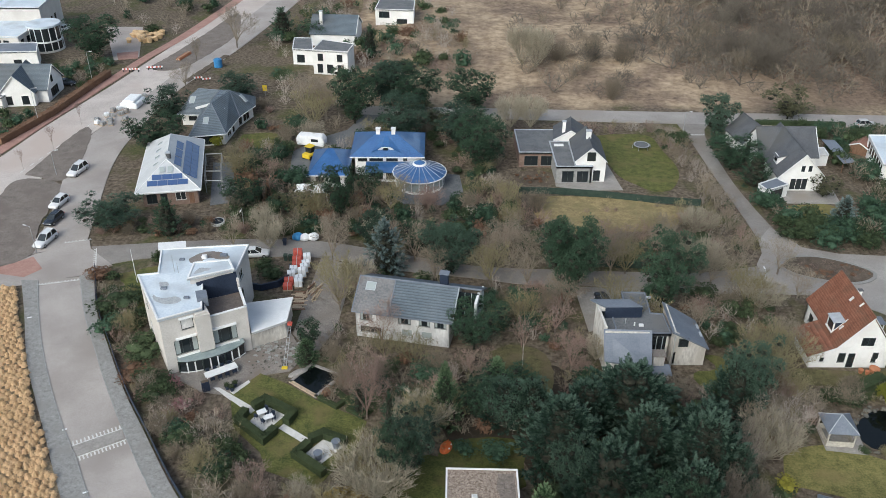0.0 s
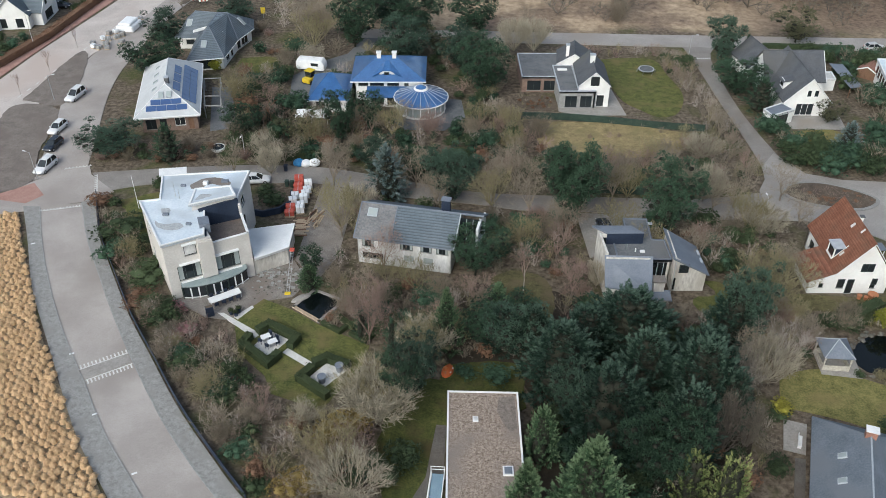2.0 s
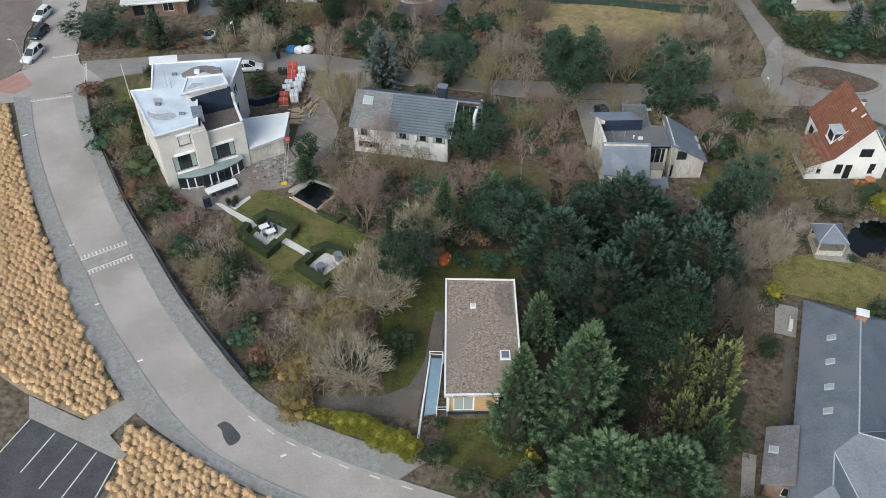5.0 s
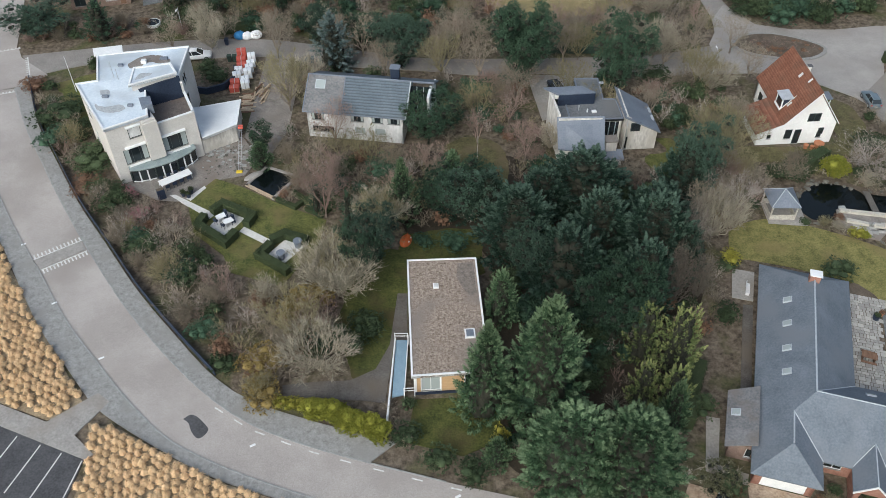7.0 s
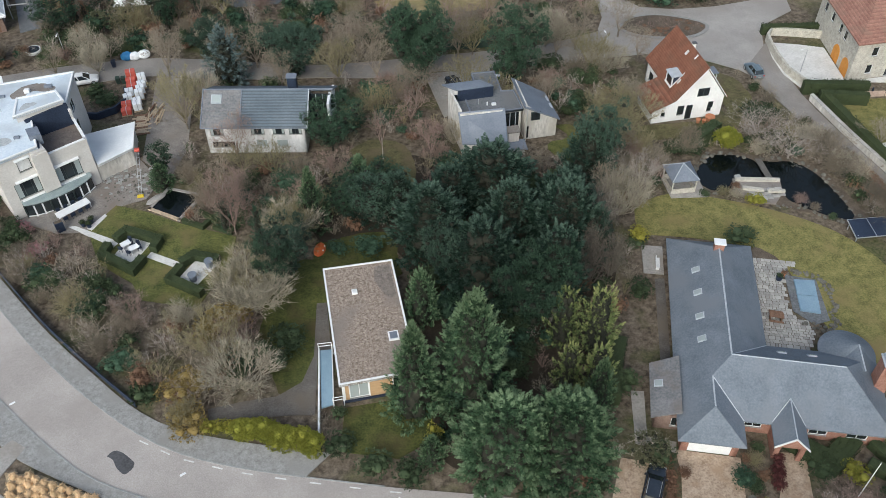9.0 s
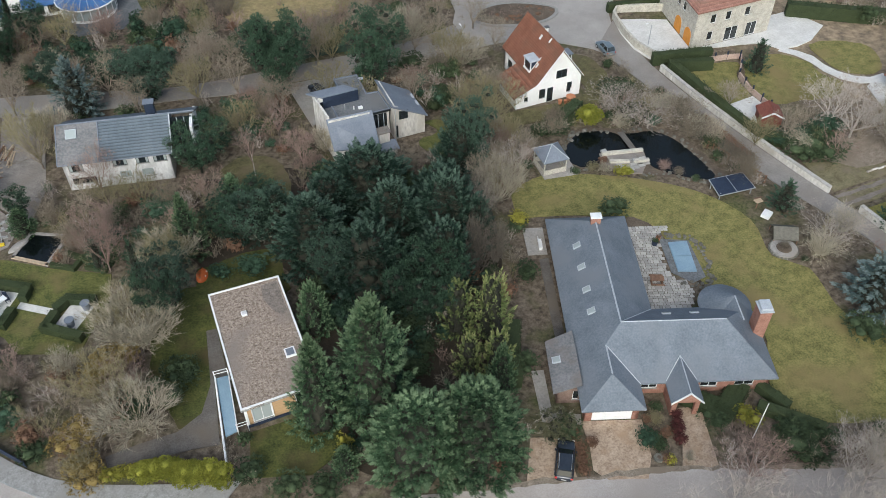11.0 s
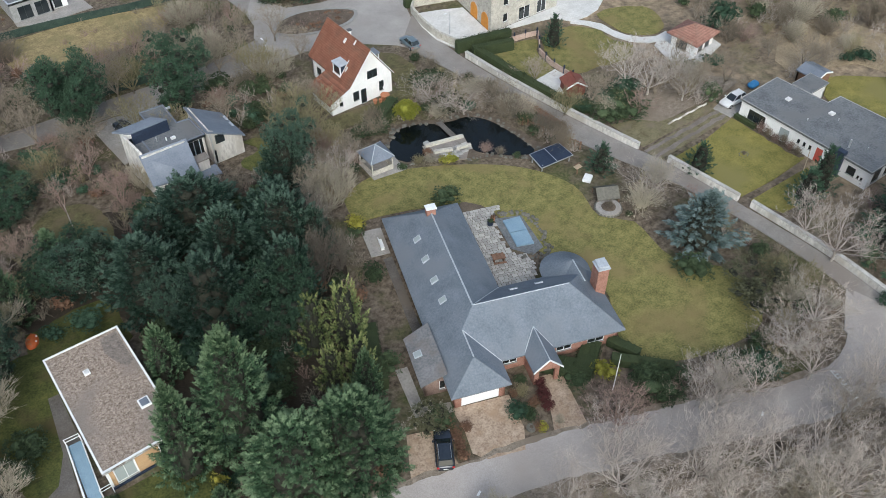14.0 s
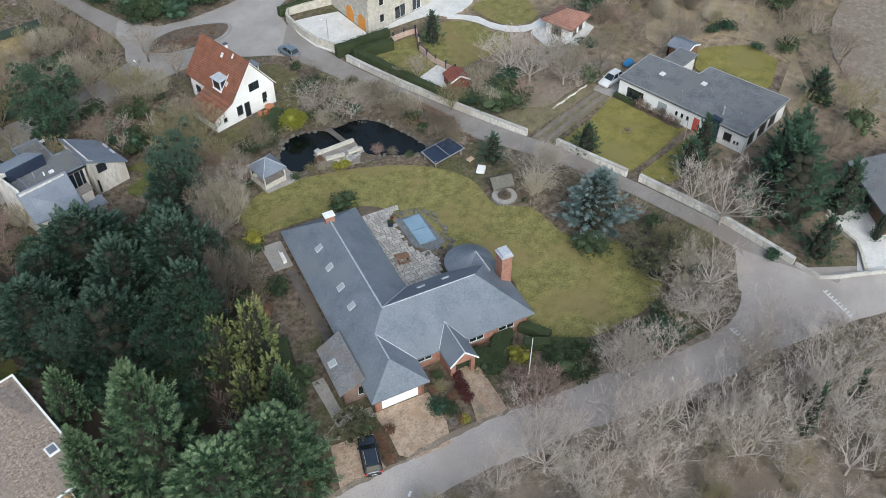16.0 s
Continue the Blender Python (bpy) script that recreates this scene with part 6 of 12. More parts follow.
# hip-roofed grey house
h = thing("hip_roofed_house", (0, 0, 0), "low white house under a large blue-grey hipped roof", "house")
ring_walls(h, [(-55.4, 170.4), (-51.0, 170.4), (-50.4, 159.2), (-44.2, 160.6), (-43.3, 169.2), (-41.2, 175.0), (-42.2, 179.4), (-55.0, 180.2)], 0, 2.5, "white",
           {0: [(1.4, 3.2, 1.0, 2.0, "dark")], 2: [(1, 5, 0.3, 2.2, "dark")], 3: [(2, 4, 0.6, 2.2, "win"), (5, 6.4, 0.2, 2.2, "win")], 4: [(0.4, 1.6, 0.3, 2.3, "dark"), (2.2, 4.6, 0.3, 2.3, "win")]})
L0, V1, F0, F1, V2, R2, K1, K0 = [(x, y, 2.6) for x, y in ((-56.2, 169.8), (-51.6, 169.8), (-51.0, 158.3), (-43.7, 160.0), (-42.7, 168.9), (-40.5, 175.0), (-41.5, 180.2), (-56.2, 181.0))]
A, B, C, FP = (-52.2, 174.4, 6.7), (-47.4, 173.4, 6.7), (-45.3, 173.4, 6.7), (-47.6, 166.2, 6.7)
for f in ([L0, V1, B, A], [F0, FP, B, V1], [F0, F1, FP], [F1, V2, C, FP], [V2, R2, C], [R2, K1, C], [K1, K0, A, C], [K0, L0, A], [FP, C, B]):
    plane_roof(h, f, "greytile", 0.2)
for p, q in ((L0, A), (A, B), (B, C), (F0, FP), (F1, FP), (FP, B), (R2, C), (C, V2)):
    capping(h, p, q, 0.09, "zinc")
for p, q in ((L0, V1), (F0, F1), (F1, V2), (V2, R2)):
    part("gutter", tube((p[0], p[1], 2.5), (q[0], q[1], 2.5), 0.1, n=6), "trim", h)
roof_window(h, (-48.0, 162.2, 4.5), (1.1, 1.7), (0, 1), 0.58)
roof_window(h, (-44.9, 167.6, 4.9), (1.5, 0.8), (-0.95, 0.2), 1.0)
roof_window(h, (-42.6, 173.6, 4.8), (0.8, 2.0), (-0.9, 0.3), 0.9)
roof_window(h, (-53.2, 172.3, 4.9), (1.2, 1.7), (0.15, 1), 0.9)
part("balcony_edge", prism([(-52.0, 169.6, 4.4), (-51.8, 169.5, 4.4), (-48.6, 170.4, 5.0), (-48.8, 170.6, 5.0)], 0.5), "trim", h)

# the villa with the glazed blue roofs
h = thing("blue_roofed_villa", (0, 0, 0), "cream villa with shiny blue tiled roofs and a round sun room", "house")
ring_walls(h, rect(-16.7, -4.0, 146.9, 156.6), 0, 4.0, "white", {0: [(0.8, 2.6, 2.9, 3.75, "dark"), (3.0, 5.6, 2.9, 3.75, "dark"), (6.2, 8.4, 2.9, 3.75, "dark"), (9.4, 10.2, 2.9, 3.75, "dark")], 1: [(2, 4, 2.7, 3.7, "dark")]})
hip_roof(h, -16.8, -3.7, 146.6, 157.0, 4.15, 7.4, (-12.3, 150.4), (-9.0, 150.4), "bluetile", 0.45, "bluetile")
part("gutter", box(-17.3, -3.2, 146.0, 146.14, 3.95, 4.14), "trim", h)
part("eyebrow_dormer", prism([(-12.2, 147.3, 4.95), (-11.2, 147.3, 5.7), (-9.9, 147.3, 5.7), (-8.9, 147.3, 4.95), (-9.9, 148.9, 5.72), (-11.2, 148.9, 5.72)], 0.5), "trim", h)
part("dormer_pane", box(-11.0, -10.1, 147.16, 147.28, 5.0, 5.5), "glass", h)
part("dormer_roof", prism([(-13.4, 146.9, 4.72), (-11.3, 147.2, 5.85), (-9.8, 147.2, 5.85), (-7.6, 146.9, 4.72), (-10.2, 150.9, 7.3), (-10.6, 150.9, 7.3)], 0.14), "bluetile", h)
for x in (-12.1, -9.2):
    chimney(h, x, 150.3, 6.8, 8.1, 0.75, 0.75, "white", "trim")
for x0, x1, y0, y1 in ((-14.0, -6.6, 143.6, 146.8),):
    ring_walls(h, rect(x0, x1, y0 + .4, y1), 0, 2.1, "white", {0: [(0.6, 3, 0.5, 1.9, "dark"), (3.6, 6, 0.5, 1.9, "dark")]})
    plane_roof(h, [(x0 - .3, y0, 2.2), (x1, y0, 2.2), (x1, y1 + .1, 2.85), (x0 - .3, y1 + .1, 2.85)], "bluetile")
n, cx, cy, rr = 20, -4.1, 143.2, 5.0
for i in range(n):
    a0, a1 = 2 * math.pi * i / n, 2 * math.pi * (i + 1) / n
    p, q = (cx + rr * math.cos(a0), cy + rr * math.sin(a0)), (cx + rr * math.cos(a1), cy + rr * math.sin(a1))
    pi_, qi = (cx + 1.1 * math.cos(a0), cy + 1.1 * math.sin(a0)), (cx + 1.1 * math.cos(a1), cy + 1.1 * math.sin(a1))
    plane_roof(h, [(*p, 2.6), (*q, 2.6), (*qi, 4.2), (*pi_, 4.2)], "bluetile", 0.12, "roof_segment")
    part("roof_rib", tube((*p, 2.66), (*pi_, 4.26), 0.05, n=5), "slateline", h)
    part("gutter", tube((*p, 2.55), (*q, 2.55), 0.12, n=6), "trim", h)
    w0 = [(cx + (x - cx) * 0.9, cy + (y - cy) * 0.9) for x, y in (p, q)]
    fr = part("sunroom_post", tube((*w0[0], 0), (*w0[0], 2.5), 0.09, n=6), "trim", h)
    part("pane", prism([(*w0[0], 2.3), (*w0[1], 2.3), (cx + (w0[1][0] - cx) * .99, cy + (w0[1][1] - cy) * .99, 2.3), (cx + (w0[0][0] - cx) * .99, cy + (w0[0][1] - cy) * .99, 2.3)], 1.8), "paleglass", fr)
    part("sunroom_base", prism([(*w0[0], 0.5), (*w0[1], 0.5), (cx + (w0[1][0] - cx) * .96, cy + (w0[1][1] - cy) * .96, 0.5), (cx + (w0[0][0] - cx) * .96, cy + (w0[0][1] - cy) * .96, 0.5)], 0.5), "white", h)
bm = bmesh.new()
bmesh.ops.create_cone(bm, cap_ends=True, segments=20, radius1=1.35, radius2=1.2, depth=0.3, matrix=Matrix.Translation((cx, cy, 4.3)))
part("roof_ring", bm, "trim", h)
bm = bmesh.new()
bmesh.ops.create_cone(bm, cap_ends=True, segments=20, radius1=1.1, radius2=0.2, depth=0.5, matrix=Matrix.Translation((cx, cy, 4.65)))
part("roof_lantern", bm, "bluetile", h)
h = thing("blue_roofed_annexe", (0, 0, 0), "small white annexe with a glazed blue roof", "house")
ring_walls(h, rect(-24.4, -17.6, 141.9, 152.0), 0, 2.5, "white", {0: [(1.0, 2.6, 0.8, 2.2, "dark"), (4, 5.6, 0.8, 2.2, "dark")]})
hip_roof(h, -24.4, -17.6, 141.9, 152.0, 2.6, 4.9, (-21.6, 148.2), (-20.6, 148.2), "bluetile", 0.45, "bluetile")
part("gutter", box(-24.9, -17.1, 141.3, 141.44, 2.42, 2.6), "trim", h)

# white gabled house with grey flat wings
h = gable_house("white_gabled_house", "white rendered house with a slate gable and grey flat wings", (27.8, 144.3), -1.0, 9.8, 5.6, 4.4, 7.0, "white", "darktile", {0: [(3.4, 4.7, 0.2, 2.4, "dark"), (2.0, 3.6, 4.3, 6.1, "dark")]}, 0.2)
chimney(h, -0.1, 5.0, 6.6, 8.2, 0.9, 0.7, "white")
h2 = block_house("grey_flat_wing", "grey brick flat-roofed wing with white-edged roof", [(15.0, 150.4), (22.8, 150.4), (23.2, 161.0), (14.8, 161.0)], 3.2, "darkbrick", "felt", {0: [(1.0, 3.6, 0.4, 2.4, "dark"), (4.2, 6.8, 0.4, 2.4, "dark")]}, "slateline")
h2 = block_house("grey_glazed_wing", "grey flat-roofed wing with tall windows", [(21.4, 143.7), (28.0, 143.7), (28.0, 144.2), (25.0, 144.25), (25.0, 154.6), (21.2, 154.8)], 3.45, "kerb", "felt", {0: [(1.1, 3.3, 0.2, 2.5, "dark"), (3.9, 6.0, 0.2, 2.5, "dark")]}, "slateline")
part("roof_light", box(21.9, 23.7, 152.6, 153.3, 3.4, 3.7), "trim", h2)
h = gable_house("slate_gabled_house", "house wing with a dark slate gable roof", (25.4, 155.4), -6.0, 6.6, 6.4, 3.6, 5.6, "white", "darktile", None, 0.2)
chimney(h, -1.4, 1.2, 4.6, 6.9, 0.6, 0.7, "white")
# dark-roofed house
h = gable_house("dark_roofed_house", "white house with a steep dark tiled roof and a dormer", (66.0, 140.9), 0.0, 14.0, 8.0, 3.3, 7.5, "white", "darktile", {0: [(2.2, 5.4, 0.2, 2.5, "win"), (3.6, 4.4, 3.9, 5.2, "win"), (4.9, 5.7, 3.9, 5.2, "win")]}, 0.4)
dm = part("dormer", poly([(-3.6, 3.4), (-1.6, 3.4), (-1.6, 5.2), (-3.6, 5.2)], 3.6, 5.4), "trim", h, "white dormer with a window")
part("dormer_roof", prism([(-4.0, 3.1, 5.3), (-0.9, 3.1, 5.9), (-0.9, 5.5, 5.9), (-4.0, 5.5, 5.3)], 0.16), "darktile", dm)
part("pane", box(-3.68, -3.6, 3.7, 4.9, 4.2, 5.1), "glass", dm)
h = gable_house("dark_roofed_wing", "side wing with a dark tiled roof and a white dormer", (72.0, 153.4), 90.0, 11.0, 8.6, 3.3, 7.4, "white", "darktile", None, 0.3)
h = gable_house("dark_roofed_back_wing", "back wing with a dark tiled roof", (63.2, 156.4), 12.0, 7.2, 6.8, 3.0, 6.0, "white", "darktile", None, 0.3)
h = block_house("garden_room", "low garden room with a pale grey flat roof", [(58.4, 136.2), (63.0, 138.6), (61.6, 141.2), (57.6, 138.8)], 2.5, "white", "zinc", {0: [(1, 4, 0.3, 2.1, "dark")]})
cp = thing("carport", (0, 0, 0), "long carport with a pale corrugated roof", "carport")
part("roof", prism([(76.4, 158.4, 2.5), (78.9, 158.0, 2.5), (79.2, 148.5, 2.3), (76.7, 147.8, 2.3)], 0.1), "zinc", cp)
for p in ((76.7, 157.8), (78.6, 157.6), (76.9, 148.3), (78.9, 148.8), (76.8, 153), (78.8, 153)):
    part("post", box(p[0] - .06, p[0] + .06, p[1] - .06, p[1] + .06, 0, 2.35), "oldwood", cp)
block_house("white_garage", "small white flat-roofed garage", [(72.4, 151.2), (75.2, 151.4), (75.5, 154.6), (73.2, 154.6)], 2.4, "white", "pave_light")
h = block_house("white_glazed_house", "white house with a long glazed side", [(82.2, 144.0), (90.0, 144.0), (90.0, 157.0), (85.0, 157.0)], 4.0, "white", "whiteroof", {3: [(1 + 1.8 * i, 2.5 + 1.8 * i, 1.6, 3.4, "dark") for i in range(7)]})
sh = gable_house("red_garden_shed", "small shed with a rusty red roof", (83.4, 156.6), -40, 4.0, 3.4, 1.8, 2.6, "oldwood", "pinktile", None, 0.2)

# houses at the far left and top
h = block_house("white_flat_house", "white cubic house with a grey flat roof", [(-31.4, 201.8), (-22.8, 200.4), (-21.8, 206.4), (-29.8, 209.6)], 6.0, "white", "felt", {0: [(1, 2.4, 0.4, 2.6, "dark"), (3.4, 5, 0.4, 2.6, "dark"), (6, 7.6, 0.4, 2.6, "dark"), (1.2, 2.6, 3.4, 5.2, "dark"), (6, 7.4, 3.4, 5.2, "dark")]})
h = block_house("white_flat_annexe", "white low annexe with a grey flat roof", [(-37.4, 208.6), (-32.2, 207.8), (-33.6, 217.0), (-38.2, 217.2)], 4.0, "white", "felt", {0: [(1, 3, 0.6, 2.6, "dark")]})
h = gable_house("grey_roofed_house", "white house with a grey-blue tiled roof", (-22.6, 228.0), 86.0, 12.0, 11.0, 3.4, 6.8, "white", "greytile", None, 0.3)
chimney(h, -2.6, 9.4, 4.6, 8.4, 0.8, 0.8, "white")
h = block_house("terraced_house", "pale house with a dark flat roof and terrace", [(-18.8, 240.0), (-8.0, 239.0), (-8.0, 249.0), (-18.0, 250.0)], 5.0, "white", "felt", {0: [(1, 4, 2.6, 4.4, "dark"), (6, 9, 0.4, 2.4, "dark")]})
h = thing("rounded_apartment_house", (0, 0, 0), "pale apartment house with a rounded glazed stair tower", "house")
for pts, z in (([(-121, 214), (-107, 212), (-106, 226), (-120, 231)], 5.6), ([(-118, 226), (-106.5, 226), (-108, 243), (-122, 243)], 9.0)):
    ring_walls(h, pts, 0, z - .3, "cream", {0: [(1 + 2.2 * i, 2.6 + 2.2 * i, 2.9, 4.6, "dark") for i in range(5)], 1: [(1 + 3 * i, 2.6 + 3 * i, 2.9, 4.6, "dark") for i in range(4)]})
    slab_roof(h, pts, z, "whiteroof", "trim")
for z0, z1, mt, r in ((0, 6.6, "glass", 4.0), (2.6, 3.0, "trim", 4.15), (6.4, 6.9, "whiteroof", 4.3), (0, 0.5, "cream", 4.15)):
    bm = bmesh.new()
    bmesh.ops.create_cone(bm, cap_ends=True, segments=28, radius1=r, radius2=r, depth=z1 - z0, matrix=Matrix.Translation((-103.6, 220.0, (z0 + z1) / 2)))
    part("stair_tower", bm, mt, h)
for i in range(14):
    a = 2 * math.pi * i / 14
    part("mullion", box(-103.6 + 4.05 * math.cos(a) - .08, -103.6 + 4.05 * math.cos(a) + .08, 220 + 4.05 * math.sin(a) - .08, 220 + 4.05 * math.sin(a) + .08, 0, 6.5), "trim", h)
h = block_house("white_corner_house", "white house with a pale grey flat roof", [(-112.0, 204.6), (-100.0, 205.4), (-102.4, 212.0), (-113.0, 211.4)], 4.2, "white", "zinc", {0: [(6, 8, 0.6, 2.2, "dark")]})
h = gable_house("navy_roofed_house", "white house with a steep blue-black tiled roof", (-88.9, 187.3), 90.0, 12.5, 8.8, 3.4, 7.4, "white", "greytile", {0: [(3, 4, 3.6, 5.2, "dark"), (2, 6, 0.4, 2.4, "dark")]}, 0.4)
h = gable_house("navy_roofed_wing", "white gabled wing with a blue-black roof and a dormer", (-94.6, 180.4), 6.0, 10.0, 7.2, 3.4, 7.2, "white", "greytile", {0: [(1, 2.4, 0.4, 2.4, "dark"), (4.4, 6, 0.4, 2.4, "dark")]}, 0.4)
block_house("low_white_wing", "low white wing with a grey flat roof", [(-103.0, 180.5), (-97.4, 178.6), (-96.6, 183.0), (-102.5, 185.0)], 2.8, "white", "felt", {0: [(1, 3, 0.5, 2.2, "dark")]})

# houses on the far side of the walled lane
h = thing("stone_villa", (0, 0, 0), "large stone villa with arched orange garage doors and terracotta roof", "house")
ring_walls(h, [(82.0, 93.6), (96.5, 93.4), (97.0, 108.0), (84.9, 108.6)], 0, 6.6, "stone", {
    0: [(2.6, 3.6, 0.9, 2.4, "win"), (2.6, 3.6, 3.9, 5.4, "win"), (5.4, 6.4, 3.9, 5.4, "win"), (6.0, 8.4, 0.1, 2.4, "win"), (10, 12, 0.1, 2.4, "win"), (9, 10, 3.9, 5.4, "win")],
    3: [(1.6, 2.6, 4.2, 5.6, "win"), (4.6, 5.6, 4.2, 5.6, "win"), (8.0, 9.0, 4.2, 5.6, "win"), (10.0, 11.0, 4.2, 5.6, "win")]})
for u in (9.6, 13.3):
    a, b = Vector((84.9, 108.6, 0)), Vector((82.0, 93.6, 0))
    d = (b - a).normalized()
    o = a + d * u
    nrm = Vector((-0.98, 0.19, 0)) * 0.06
    ring = [o + d * (1.15 * math.cos(t)) + Vector((0, 0, 1.5 + 1.15 * math.sin(t))) for t in np.linspace(0, math.pi, 13)] + [o - d * 1.15, o + d * 1.15]
    part("garage_door", prism([tuple(p + nrm) for p in ring], [tuple(p - nrm) for p in ring]), "orange", h, "arched orange timber garage door")
plane_roof(h, [(81.4, 93.0, 6.6), (97.2, 92.8, 6.6), (91.5, 101.5, 9.6), (88.8, 101.5, 9.6)], "pinktile")
plane_roof(h, [(97.2, 92.8, 6.6), (97.7, 108.6, 6.6), (91.5, 101.5, 9.6)], "pinktile")
plane_roof(h, [(97.7, 108.6, 6.6), (84.4, 109.2, 6.6), (88.8, 101.5, 9.6), (91.5, 101.5, 9.6)], "pinktile")
plane_roof(h, [(84.4, 109.2, 6.6), (81.4, 93.0, 6.6), (88.8, 101.5, 9.6)], "pinktile")
pv = thing("garden_pavilion", (0, 0, 0), "white garden pavilion with a faded terracotta roof", "pavilion")
ring_walls(pv, [(102.7, 68.5), (108.0, 69.3), (107.0, 73.7), (102.4, 73.1)], 0, 2.3, "white", {0: [(1, 2.4, 0.2, 2.1, "dark"), (3.0, 4.4, 0.2, 2.1, "dark")], 3: [(1, 3, 0.2, 2.1, "dark")]})
for f in ([(102.1, 67.8, 2.3), (108.7, 68.7, 2.3), (104.9, 71.1, 4.0)], [(108.7, 68.7, 2.3), (107.5, 74.4, 2.3), (104.9, 71.1, 4.0)], [(107.5, 74.4, 2.3), (101.8, 73.8, 2.3), (104.9, 71.1, 4.0)], [(101.8, 73.8, 2.3), (102.1, 67.8, 2.3), (104.9, 71.1, 4.0)]):
    plane_roof(pv, f, "pinktile")
gable_house("red_hut", "small dark-red timber hut", (80.6, 72.2), -24, 2.7, 2.9, 1.7, 2.5, "redbarn", "redbarn", {0: [(0.9, 1.8, 0.0, 1.6, "panel:oldwood")]}, 0.2)

# long white bungalow
h = thing("white_bungalow", (0, 0, 0), "long white bungalow with a grey felt flat roof", "bungalow")
bp_ = [(95.75, 33.7), (107.2, 33.6), (106.6, 45.7), (104.0, 45.9), (103.5, 54.1), (95.6, 54.1)]
ring_walls(h, bp_, 0, 2.9, "white", {0: [(1.2, 3.0, 0.4, 2.3, "dark"), (4.0, 6.2, 0.4, 2.3, "dark"), (7, 9, 0.4, 2.3, "dark")],
                                     5: [(1.4, 4.2, 0.5, 2.2, "dark"), (6.6, 8.2, 0.6, 2.2, "pale"), (9.6, 10.0, 1.2, 1.9, "dark"), (10.5, 10.9, 1.2, 1.9, "dark"), (11.4, 11.8, 1.2, 1.9, "dark"), (12.5, 13.5, 0.0, 2.2, "panel:plastic_red"), (14.2, 14.7, 0.6, 2.0, "dark"), (17.3, 18.5, 0.9, 2.2, "dark"), (18.9, 19.2, 1.0, 1.5, "dark"), (19.4, 19.7, 1.0, 1.5, "dark")]})
slab_roof(h, [(95.4, 33.4), (107.6, 33.3), (107.0, 46.0), (104.3, 46.2), (103.8, 54.5), (95.3, 54.4)], 3.2, "felt", "kerb", 0.26, 0.06, 0.12)
part("chimney_breast", box(95.25, 96.1, 37.6, 38.9, 0, 3.75), "navy", h, "black slate chimney breast")
part("flue", tube((97.6, 38.4, 3.2), (97.6, 38.4, 4.5), 0.14), "metal", h)
for x, y in ((100.4, 50.0), (102.3, 44.2)):
    part("roof_light", box(x - .42, x + .42, y - .36, y + .36, 3.18, 3.42, 0.04), "whitewash", h)
for x, y in ((101.8, 42.8), (98.4, 45.4), (99.3, 36.6)):
    part("vent_pipe", tube((x, y, 3.18), (x, y, 3.5), .09, n=8), "metal", h)
sd_ = thing("grey_shed", (0, 0, 0), "white garden shed with a grey felt flat roof", "shed")
ring_walls(sd_, [(105.5, 49.6), (109.5, 49.6), (109.5, 52.4), (105.5, 52.4)], 0, 2.3, "white")
slab_roof(sd_, [(105.2, 49.4), (109.7, 49.4), (109.7, 52.7), (105.2, 52.7)], 2.5, "felt", "kerb", 0.14, 0.02, 0.08)
gable_house("blue_grey_shed", "open shed with a blue-grey roof", (111.6, 51.4), 0, 3.4, 3.4, 2.0, 2.6, "oldwood", "zinc", None, 0.2)
h = thing("red_brick_house", (0, 0, 0), "low red-brown house with a broad zinc roof", "house")
ring_walls(h, [(93.4, 12.6), (106, 6.6), (110, 14.6), (100.0, 20.2)], 0, 2.7, "oldwood", {3: [(1, 3, 0.3, 2.4, "dark"), (4, 6, 0.3, 2.4, "dark")]})
part("roof", poly([(92.0, 12.2), (106.6, 5.2), (111.2, 14.8), (99.8, 21.4)], 2.7, 3.05), "felt", h)

# ---- plants ----
def soup(tris):
    """Loose triangles as vertices and faces."""
    v = np.asarray(tris, dtype=np.float32).reshape(-1, 3)
    return v, np.arange(len(v), dtype=np.int32).reshape(-1, 3)


def cloud_mesh(name, vt, material):
    v, t = vt
    me = bpy.data.meshes.new(name)
    me.vertices.add(len(v))
    me.vertices.foreach_set("co", np.asarray(v, np.float32).ravel())
    me.loops.add(t.size)
    me.loops.foreach_set("vertex_index", np.asarray(t, np.int32).ravel())
    me.polygons.add(len(t))
    me.polygons.foreach_set("loop_start", np.arange(0, t.size, 3, dtype=np.int32))
    me.update(calc_edges=True)
    me.materials.append(M[material])
    return me


def blades(rng, centres, outward, size, per, spread=0.7, long=2.2, droop=0.0, thin=0.45):
    """At each centre one tuft: per narrow blades that share their root and point outward."""
    n = len(centres)
    root = centres + rng.normal(0, size * 0.5, (n, 3))
    o = np.repeat(outward, per, axis=0) + rng.normal(0, spread, (n * per, 3))
    o[:, 2] -= droop
    o /= np.linalg.norm(o, axis=1, keepdims=True) + 1e-9
    s = np.cross(o, rng.normal(0, 1, (n * per, 3)))
    s /= np.linalg.norm(s, axis=1, keepdims=True) + 1e-9
    sz = size * np.repeat(rng.uniform(0.65, 1.35, (n, 1)), per, axis=0) * rng.uniform(0.75, 1.25, (n * per, 1))
    tip = np.repeat(root, per, axis=0) + o * sz * long
    v = np.vstack([root, tip - s * sz * thin, tip + s * sz * thin])
    k = np.arange(n * per)
    return v, np.stack([np.repeat(np.arange(n), per), n + k, n + n * per + k], axis=1)


